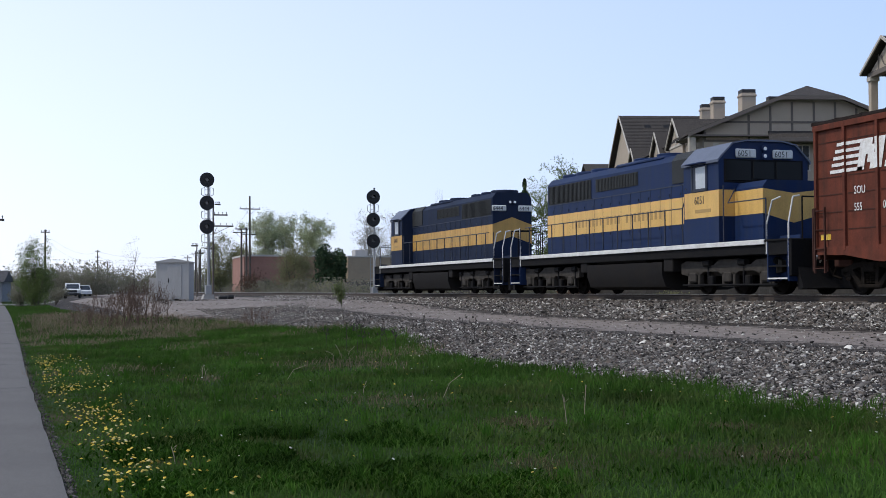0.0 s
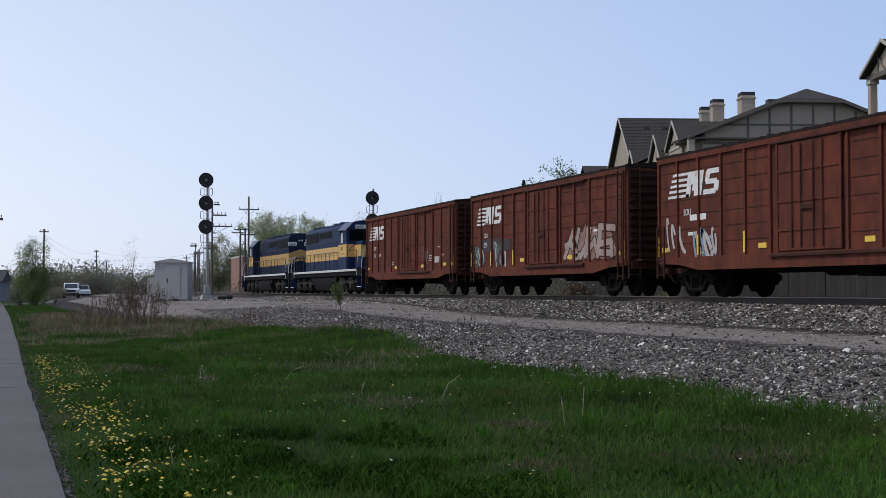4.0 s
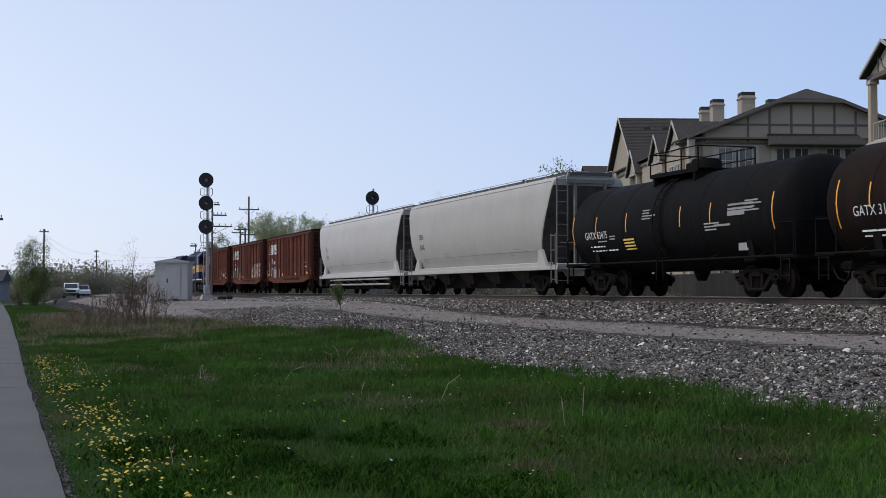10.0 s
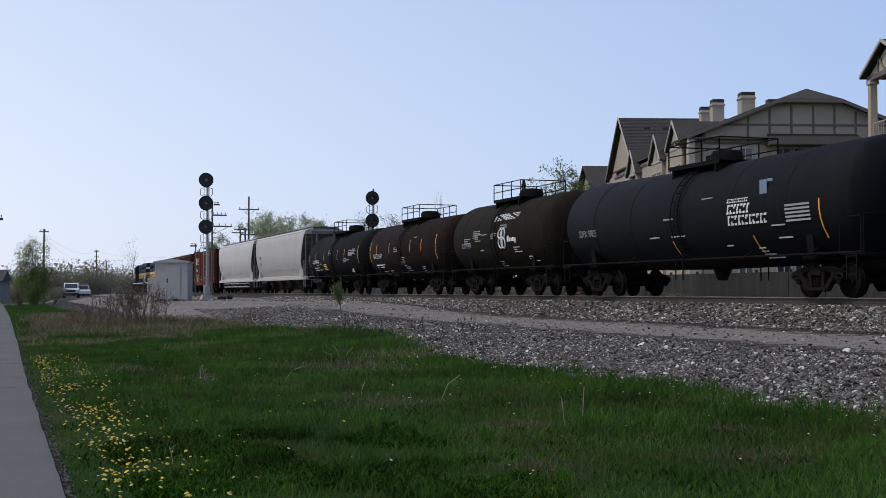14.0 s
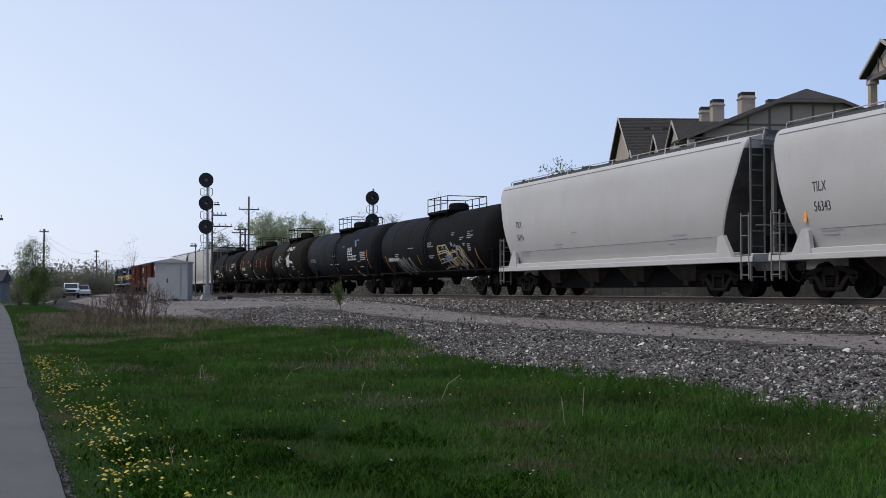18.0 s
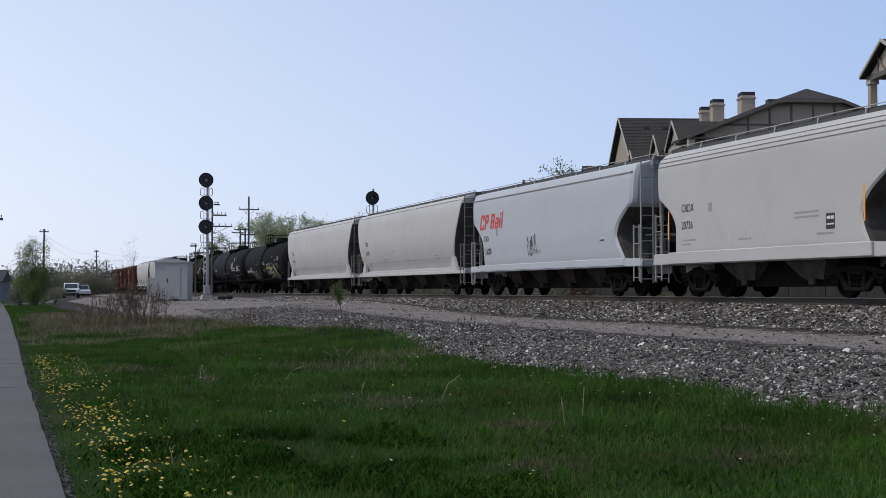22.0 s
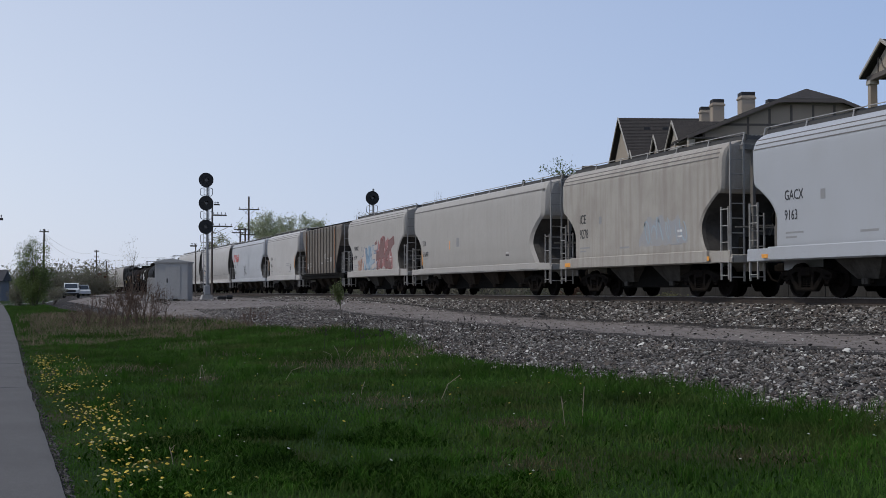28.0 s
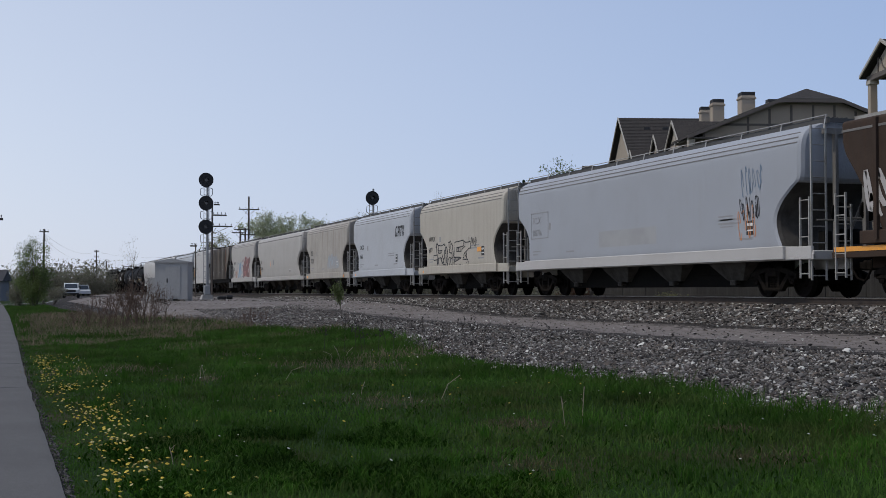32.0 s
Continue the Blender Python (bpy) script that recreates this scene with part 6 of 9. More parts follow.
def smooth_rows(rows, k=5):
    """Fills in a polyline of (z, width, inboard) with rounded steps."""
    zs = [r[0] for r in rows]
    out = []
    for i in range(len(rows) - 1):
        for j in range(k):
            t = j / k
            p0, p1, p2, p3 = rows[max(0, i - 1)], rows[i], rows[i + 1], rows[min(len(rows) - 1, i + 2)]
            out.append(tuple(0.5 * ((2 * p1[c]) + (-p0[c] + p2[c]) * t + (2 * p0[c] - 5 * p1[c] + 4 * p2[c] - p3[c]) * t * t + (-p0[c] + 3 * p1[c] - 3 * p2[c] + p3[c]) * t ** 3) for c in range(3)))
    return out + [rows[-1]]


# hopper ends: grime and the shade of the recess, both put into this colour
slope_dark = surface("grimy_shaded_slope", (0.075, 0.070, 0.065), 0.9, spec=0.1, second=(0.022, 0.020, 0.018), amount=0.7, scale=1.5)
# beads and seam lines, their shadows put into a darker grey
bead_dark = surface("shadowed_seam", (0.20, 0.19, 0.18), 0.8, second=(0.13, 0.12, 0.11), amount=0.6, scale=2)


def hull_mesh(name, half, rows, chamfer, material, k=4, dark_to=3.3, front=1.0, rear=1.0):
    """A hopper body: level by level a rectangle with cut corners, its ends drawn in where the slope sheets are."""
    rows = smooth_rows(rows, k)
    b = Build()
    for i, (z, w, inb) in enumerate(rows):
        w = max(w, 0.02)
        c = min(chamfer, w * 0.7)
        deep = max(r[2] for r in rows[i:])      # the leading end keeps its cut down to the sill
        ring = []
        for sx, sy in ((-1, 1), (1, 1), (1, -1), (-1, -1)):
            h = half - (deep * front if sy > 0 else inb * rear)
            p, q = (sx * w, sy * (h - c)), (sx * (w - c), sy * h)
            m_ = (sx * (w - c * 0.29), sy * (h - c * 0.29))
            ring += [p, m_, q] if sx * sy < 0 else [q, m_, p]
        b.v += [(x, y, z) for x, y in ring]
    n = 12
    for i in range(len(rows) - 1):
        for j in range(n):
            b.f.append((i * n + j, i * n + (j + 1) % n, (i + 1) * n + (j + 1) % n, (i + 1) * n + j))
    b.f += [tuple(range(n - 1, -1, -1)), tuple(range((len(rows) - 1) * n, len(rows) * n))]
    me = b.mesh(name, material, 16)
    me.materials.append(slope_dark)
    # end faces below dark_to get the colour with painted shade
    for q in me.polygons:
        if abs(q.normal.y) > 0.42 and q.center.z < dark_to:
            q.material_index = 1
    return me


def width_at(rows):
    """The side of the hull that faces the path, as x at a height."""
    fine = smooth_rows(rows, 4)
    return lambda z: -lerp([(r[0], r[1]) for r in fine], z)


ROUND = [(1.06, 1.06, 1.08), (1.30, 1.20, 1.02), (1.75, 1.385, 0.88), (2.3, 1.515, 0.66), (2.9, 1.575, 0.42), (3.5, 1.57, 0.20), (4.0, 1.54, 0.05),
         (4.32, 1.46, 0.0), (4.46, 1.36, 0.0), (4.52, 1.22, 0.0), (4.62, 0.7, 0.0), (4.66, 0.02, 0.0)]
BAY = [(1.10, 1.48, 0.85), (1.36, 1.545, 0.95), (1.75, 1.55, 1.16), (2.15, 1.55, 1.20), (2.55, 1.55, 0.92), (2.90, 1.55, 0.42), (3.12, 1.55, 0.12),
       (3.7, 1.55, 0.08), (4.05, 1.53, 0.06), (4.30, 1.42, 0.06), (4.48, 1.15, 0.06), (4.60, 0.6, 0.06), (4.64, 0.02, 0.06)]
PLAIN = [(1.10, 1.44, 0.80), (1.4, 1.50, 0.95), (1.8, 1.53, 1.25), (2.1, 1.55, 1.36), (2.5, 1.56, 1.10), (2.9, 1.56, 0.55), (3.12, 1.56, 0.20),
         (3.6, 1.56, 0.12), (4.0, 1.54, 0.10), (4.26, 1.46, 0.1), (4.40, 1.30, 0.1), (4.55, 0.6, 0.1), (4.58, 0.02, 0.1)]
RIBBED = [(1.28, 1.50, 1.85), (1.8, 1.52, 1.60), (2.4, 1.53, 1.20), (3.0, 1.53, 0.75), (3.6, 1.53, 0.30), (4.1, 1.53, 0.22), (4.30, 1.50, 0.2), (4.36, 1.3, 0.2),
          (4.48, 0.6, 0.2), (4.50, 0.02, 0.2)]


outlet_grey = surface("outlet_dusty_grey", (0.085, 0.08, 0.072), 0.85, spec=0.1, second=(0.026, 0.023, 0.020), amount=0.8, scale=2.2, bump=0.2)
outlet_brown = surface("outlet_brown", (0.055, 0.044, 0.035), 0.9, spec=0.05, second=(0.015, 0.013, 0.012), amount=0.8, scale=2.2, bump=0.2)


def outlets(car, half, n, material, z1=1.2, gap=0.12, plates=True):
    """Hopper bays: funnels that narrow to the gates."""
    span = 2 * (half - 2.9)
    step = span / n
    b = Build()
    w, h = 1.28, step * 0.36
    b.add([(-w, -h, 0), (w, -h, 0), (w, h, 0), (-w, h, 0), (-0.86, -0.42, -0.72), (0.86, -0.42, -0.72), (0.86, 0.42, -0.72), (-0.86, 0.42, -0.72)],
          [(0, 1, 5, 4), (1, 2, 6, 5), (2, 3, 7, 6), (3, 0, 4, 7), (4, 5, 6, 7), (3, 2, 1, 0)])
    b.box(-0.55, 0.55, -0.36, 0.36, -0.84, -0.70, 0.02)
    b.rod((-1.0, 0, -0.78), (1.0, 0, -0.78), 0.05, 8)
    for s in (-1, 1):
        b.box(s * 0.88, s * 0.98, -0.12, 0.12, -0.86, -0.70, 0.02)
    me = b.mesh("outlet", material)
    for i in range(n):
        part("outlet", me, material, car, m=pose(0, -span / 2 + step * (i + 0.5), z1))
    # added black box: stands in for the shade between the bays, hides the fence
    part("under_car_shade", Build().box(-0.72, 0.72, -span / 2 - 0.4, span / 2 + 0.4, 0.30, z1 + 0.05), under_black, car)
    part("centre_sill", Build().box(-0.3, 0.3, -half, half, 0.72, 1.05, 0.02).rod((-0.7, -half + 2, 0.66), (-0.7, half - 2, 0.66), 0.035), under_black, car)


def end_gear(car, half, paint, grey, z_top, style):
    """Platforms, corner posts, ladders and braces at both ends of a hopper."""
    for s in (-1, 1):
        y = s * half
        b = Build().box(-1.45, 1.45, y - s * 0.10, y, 0.98, 1.22, 0.02).box(-0.35, 0.35, y - s * 2.6, y - s * 0.1, 0.75, 1.05, 0.02)
        b.box(-1.3, 1.3, y - s * 1.5, y - s * 0.1, 1.16, 1.20)
        part("end_platform", b, paint, car)
        b = Build()
        for k in (-1, 1):
            b.box(k * 0.62 - 0.05, k * 0.62 + 0.05, y - s * 0.28, y - s * 0.14, 1.2, z_top - 0.25, 0.01)
            b.rod((k * 0.62, y - s * 0.22, z_top - 1.2), (k * 0.1, y - s * 0.9, 1.25), 0.04)
        b.box(-1.0, 1.0, y - s * 0.26, y - s * 0.16, z_top - 0.4, z_top - 0.25)
        b.rod((-1.3, y - s * 0.06, 2.0), (1.3, y - s * 0.06, 2.0), 0.022)
        # darker grey on every style: shade between the cars, put into the colour
        part("end_frame", b, gear_grey, car)
        for k in (-1, 1):
            ladder(car, k * 1.20, y - s * 0.12, 0.45, z_top - 0.2 if k == s else 2.35, grey, 0.44, "x")
            ladder(car, k * 1.46, y - s * 0.36, 0.5, 2.35 if style != "bay" else 2.6, grey, 0.40, "y")
        part("air_reservoir", Build().lathe([(-0.3, 0.19), (-0.32, 0.2), (0.32, 0.2), (0.3, 0.19)], "x", 12, (0.2, y - s * 0.75, 1.62)), under_black, car)
        part("brake_valve", Build().box(-0.7, -0.45, y - s * 0.9, y - s * 0.6, 1.2, 1.75, 0.03), under_black, car)
        part("brake_wheel", Build().lathe([(0, 0.26), (0.03, 0.28), (0.05, 0.26)], "y", 16, (-0.5, y - s * 0.2, 2.2)), under_black, car)
        coupler(car, y, s)


def hopper(label, group, y_mid, half, rows, paint, sill_paint, chamfer=0.25, bays=4, style="round", grey=None, beads=0, rail=0.11, sill=(1.02, 1.28), walk_mat=None):
    grey = gear_grey if style == "round" else gear_light
    car = thing("hopper_car", label, "railway hopper car", "cars of the freight train", m=pose(TRACK, y_mid, RAIL))
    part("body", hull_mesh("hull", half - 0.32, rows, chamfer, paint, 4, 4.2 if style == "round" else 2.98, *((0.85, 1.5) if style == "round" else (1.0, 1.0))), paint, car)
    sx = width_at(rows)
    for s in (-1, 1):
        b = Build().box(s * 1.10, s * max(1.43, -sx(sill[1]) + 0.03), -half + 1.2, half - 1.2, sill[0], sill[1], 0.02)
        b.box(s * 1.38, s * 1.47, -half, half, 0.98, 1.14, 0.015)
        if style != "round" and sill[1] < 1.5:
            b.box(s * 1.40, s * 1.49, -half + 0.06, half - 0.06, 0.99, sill[1] - 0.03, 0.015)
        for t in (-1, 1):
            if style == "round":
                b.prism([(t * (half - 1.05), 1.12), (t * (half - 1.95), 1.12), (t * (half - 1.85), 1.75), (t * (half - 1.55), 1.78)], "x", s * 1.34, s * 1.46)
        part("side_sill", b, sill_paint, car)
    for s in (-1, 1):
        b = Build()
        for z in ((4.30, 4.17, 4.04) if beads else (4.34,) if style == "round" else (4.10, 4.07)):
            x = -sx(z)
            b.box(s * (x - 0.03), s * (x + 0.012), -half + 0.55, half - 0.55, z - 0.014, z + 0.014)
        # thin strip that paints a shade line along the belly
        if style == "round":
            x = -sx(1.75)
            b.box(s * (x - 0.03), s * (x + 0.006), -half + 2.2, half - 2.2, 1.745, 1.757)
        part("roof_bead", b, bead_dark, car)
    top = rows[-1][0]
    hatches(car, half - 0.6, top - 0.02, grey, max(4, int(half * 0.9)))
    roof_walk(car, half - 0.15, top - 0.02, walk_mat or grey, posts=rail, rail_mat=rail_light)
    outlets(car, half, bays, outlet_brown if style != "bay" or rows is RIBBED else outlet_grey)
    end_gear(car, half, sill_paint, grey, top, style)
    for s in (-1, 1):
        freight_truck(car, s * (half - 2.35))
    return car, sx


def placard(car, y, z, x, size=0.32):
    b = Build()
    xx = x(z) if callable(x) else x
    b.box(xx - 0.004, xx + 0.01, y - size, y, z, z + size * 1.1)
    part("data_panel", b, black_mark, car)
    bars(car, [(y - 0.04, z + size * 0.8, size * 0.35, size * 0.22), (y - size * 0.55, z + size * 0.8, size * 0.35, size * 0.22), (y - 0.04, z + size * 0.35, size * 0.8, 0.04)],
         white_mark, (lambda q: xx - 0.005), "data_stencil")


# paints
cream = surface("cream_paint", (0.405, 0.383, 0.352), 0.55, second=(0.345, 0.322, 0.296), amount=0.4, scale=0.7, streak=(0.30, 0.25, 0.20), streak_amount=0.22, bump=0.06)
white_paint = surface("white_paint", (0.47, 0.45, 0.428), 0.5, second=(0.375, 0.352, 0.33), amount=0.45, scale=0.5, streak=(0.38, 0.35, 0.31), streak_amount=0.12, bump=0.06)
cool_white = surface("bluish_white_paint", (0.43, 0.445, 0.47), 0.5, second=(0.38, 0.385, 0.39), amount=0.45, scale=0.5, streak=(0.34, 0.33, 0.31), streak_amount=0.14, bump=0.06)
grey_paint = surface("light_grey_paint", (0.45, 0.44, 0.43), 0.55, second=(0.36, 0.33, 0.30), amount=0.5, scale=0.8, streak=(0.27, 0.22, 0.18), streak_amount=0.4, bump=0.08)
pale_blue = surface("blue_grey_paint", (0.345, 0.36, 0.39), 0.5, second=(0.30, 0.305, 0.32), amount=0.45, scale=0.5, streak=(0.30, 0.29, 0.28), streak_amount=0.14, bump=0.06)
beige_paint = surface("beige_paint", (0.45, 0.412, 0.345), 0.55, second=(0.38, 0.34, 0.28), amount=0.45, scale=0.7, streak=(0.32, 0.26, 0.20), streak_amount=0.35, bump=0.07)
dusty_grey = surface("dusty_grey_paint", (0.40, 0.37, 0.325), 0.65, second=(0.27, 0.24, 0.21), amount=0.6, scale=0.8, streak=(0.20, 0.16, 0.13), streak_amount=0.45, bump=0.1)
brown_grey = surface("faded_brown_paint", (0.185, 0.163, 0.138), 0.7, second=(0.135, 0.12, 0.105), amount=0.6, scale=1.0, streak=(0.17, 0.10, 0.055), streak_amount=0.35, bump=0.1)
rust_red = surface("rusty_boxcar_paint", (0.136, 0.040, 0.025), 0.8, spec=0.1, second=(0.060, 0.024, 0.018), amount=0.85, scale=1.3, streak=(0.05, 0.026, 0.020), streak_amount=0.7, bump=0.1)
roof_black = surface("sooty_roof", (0.016, 0.012, 0.011), 0.9, spec=0.1, second=(0.03, 0.018, 0.014), amount=0.6, scale=1.5, bump=0.1)
# box car ends: grime, plus shade from the next car painted in
end_brown = surface("grimy_shaded_end_paint", (0.040, 0.015, 0.010), 0.85, spec=0.1, second=(0.020, 0.010, 0.008), amount=0.7, scale=1.4, streak=(0.03, 0.018, 0.014), streak_amount=0.5, bump=0.1)
dull_brown = surface("dull_brown_paint", (0.060, 0.043, 0.034), 0.85, spec=0.1, second=(0.038, 0.029, 0.024), amount=0.6, scale=1.2, streak=(0.075, 0.04, 0.022), streak_amount=0.4, bump=0.1)
rust_dark = surface("dark_rust_and_seam_shadow", (0.055, 0.021, 0.015), 0.85, spec=0.15, second=(0.034, 0.018, 0.014), amount=0.6, scale=1.2, streak=(0.05, 0.03, 0.025), streak_amount=0.5, bump=0.1)
gear_light = surface("pale_ladder_paint", (0.33, 0.32, 0.30), 0.7, second=(0.19, 0.165, 0.14), amount=0.7, scale=3)
rail_light = surface("pale_rail_paint", (0.40, 0.39, 0.375), 0.7, second=(0.22, 0.205, 0.185), amount=0.6, scale=3)
gear_grey = surface("weathered_ladder_and_end_shade", (0.17, 0.16, 0.148), 0.8, second=(0.12, 0.11, 0.10), amount=0.7, scale=4)
walk_grey = surface("weathered_grating", (0.075, 0.073, 0.072), 0.8, 0.0, second=(0.07, 0.065, 0.06), amount=0.7, scale=3, bump=0.1)
tank_black = surface("tank_black", (0.0075, 0.0075, 0.008), 0.7, spec=0.05, second=(0.011, 0.010, 0.009), amount=0.6, scale=0.7, streak=(0.018, 0.015, 0.013), streak_amount=0.5, bump=0.05)
tank_brown = surface("tank_rusty_black", (0.012, 0.0085, 0.007), 0.75, spec=0.05, second=(0.021, 0.011, 0.0075), amount=0.6, scale=0.6, streak=(0.036, 0.018, 0.010), streak_amount=0.4, bump=0.07)
tank_olive = surface("tank_dirty_black", (0.013, 0.011, 0.008), 0.75, spec=0.05, second=(0.019, 0.015, 0.011), amount=0.7, scale=0.8, streak=(0.030, 0.023, 0.016), streak_amount=0.5, bump=0.07)
tank_blue = surface("tank_blue_black", (0.008, 0.0085, 0.011), 0.68, spec=0.07, second=(0.0115, 0.0115, 0.0125), amount=0.5, scale=0.7, streak=(0.018, 0.017, 0.016), streak_amount=0.4, bump=0.05)
spray = {"red": surface("spray_red", (0.50, 0.07, 0.06), 0.6), "blue": surface("spray_blue", (0.19, 0.30, 0.40), 0.6), "black": surface("spray_black", (0.025, 0.025, 0.03), 0.6),
         "white": surface("spray_white", (0.40, 0.40, 0.385), 0.6), "teal": surface("spray_teal", (0.075, 0.105, 0.11), 0.6), "orange": surface("spray_orange", (0.62, 0.26, 0.10), 0.6),
         "pale": surface("spray_pale", (0.45, 0.42, 0.40), 0.6), "skin": surface("spray_cream", (0.50, 0.44, 0.40), 0.6), "slate": surface("spray_slate", (0.16, 0.22, 0.30), 0.6),
         "brick": surface("spray_brick", (0.21, 0.115, 0.105), 0.6), "wine": surface("spray_wine", (0.20, 0.045, 0.045), 0.6), "haze": surface("spray_haze", (0.33, 0.40, 0.45), 0.6),
         "rose": surface("spray_rose", (0.36, 0.17, 0.16), 0.6, second=(0.24, 0.09, 0.09), amount=0.8, scale=2.5), "rusty": surface("spray_rusty", (0.40, 0.20, 0.12), 0.6)}

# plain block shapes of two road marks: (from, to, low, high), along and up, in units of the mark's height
RED_BLOCKS = [(0, .22, .12, .88), (.12, .70, .80, 1), (.12, .70, 0, .20), (.52, .74, .62, .88), (.52, .74, .12, .36), (.88, 1.12, 0, 1), (1.0, 1.48, .82, 1), (1.0, 1.48, .42, .60), (1.34, 1.56, .50, .92),
              (2.0, 2.24, 0, 1), (2.1, 2.6, .82, 1), (2.1, 2.6, .42, .60), (2.46, 2.68, .50, .92), (2.42, 2.66, 0, .46), (2.82, 3.02, .08, .48), (2.9, 3.4, .58, .72), (2.9, 3.3, 0, .14), (2.95, 3.3, .30, .44), (3.22, 3.44, 0, .66),
              (3.58, 3.80, 0, .70), (3.58, 3.80, .82, 1), (3.94, 4.16, 0, 1.06)]
DARK_BLOCKS = [(0, .2, .1, .9), (.1, .6, .8, 1), (.1, .6, 0, .2), (.45, .65, .1, .45), (.85, 1.05, 0, .9), (1.25, 1.45, 0, .9), (.9, 1.4, .8, 1), (.95, 1.35, .35, .5), (1.6, 2.2, .8, 1), (1.8, 2.0, 0, .9),
               (2.3, 2.5, 0, .4), (2.62, 2.82, .6, 1), (2.45, 2.67, .35, .65), (2.3, 2.5, .65, 1), (2.65, 2.85, 0, .35)]
WHITE_BLOCKS = [(.0, 1.16, .00, .11), (.03, 1.06, .22, .33), (.06, 1.0, .44, .55), (.09, .98, .66, .77), (.12, 1.12, .89, 1), (.98, 1.22, 0, 1), (1.18, 1.40, .48, 1), (1.30, 1.50, .22, .78), (1.42, 1.62, 0, .52), (1.58, 1.82, 0, 1),
                (2.0, 2.62, .80, 1), (1.94, 2.16, .50, .92), (2.0, 2.56, .40, .60), (2.44, 2.68, .10, .50), (1.92, 2.56, 0, .20)]


def slant_blocks(b, blocks, y, z, size, x, lean, stretch=1.0):
    """Flat slanted blocks on a car's side, laid from its front end to the rear."""
    for n, (u0, u1, v0, v1) in enumerate(blocks):
        cs = [(u0 + lean * v0, v0), (u1 + lean * v0, v0), (u1 + lean * v1, v1), (u0 + lean * v1, v1)]
        b.add([(x - 0.009 - 0.0006 * (n % 5), y - u * size * stretch, z + v * size) for u, v in cs], [(0, 1, 2, 3)])


# where the front end of each car stands at the start, metres along the line
FRONT = [49.187 * s - 6.46 for s in (0.7043, 0.3408, -0.0142, -0.3827, -0.7941, -1.1995, -1.5144, -1.8203, -2.0807, -2.4602, -2.8354, -3.2487, -3.652, -4.0028,
                                     -4.2699, -4.5325, -4.8035, -5.1841, -5.447, -5.7144, -5.9823, -6.415, -6.735)]


def span(i, gap=0.8):
    """Middle and half length of car i (the first behind the engines is 0)."""
    a, c = FRONT[i], FRONT[i + 1] + gap
    return (a + c) / 2, (a - c) / 2


def moves(car, y):
    movers.append((car, y))
    return car


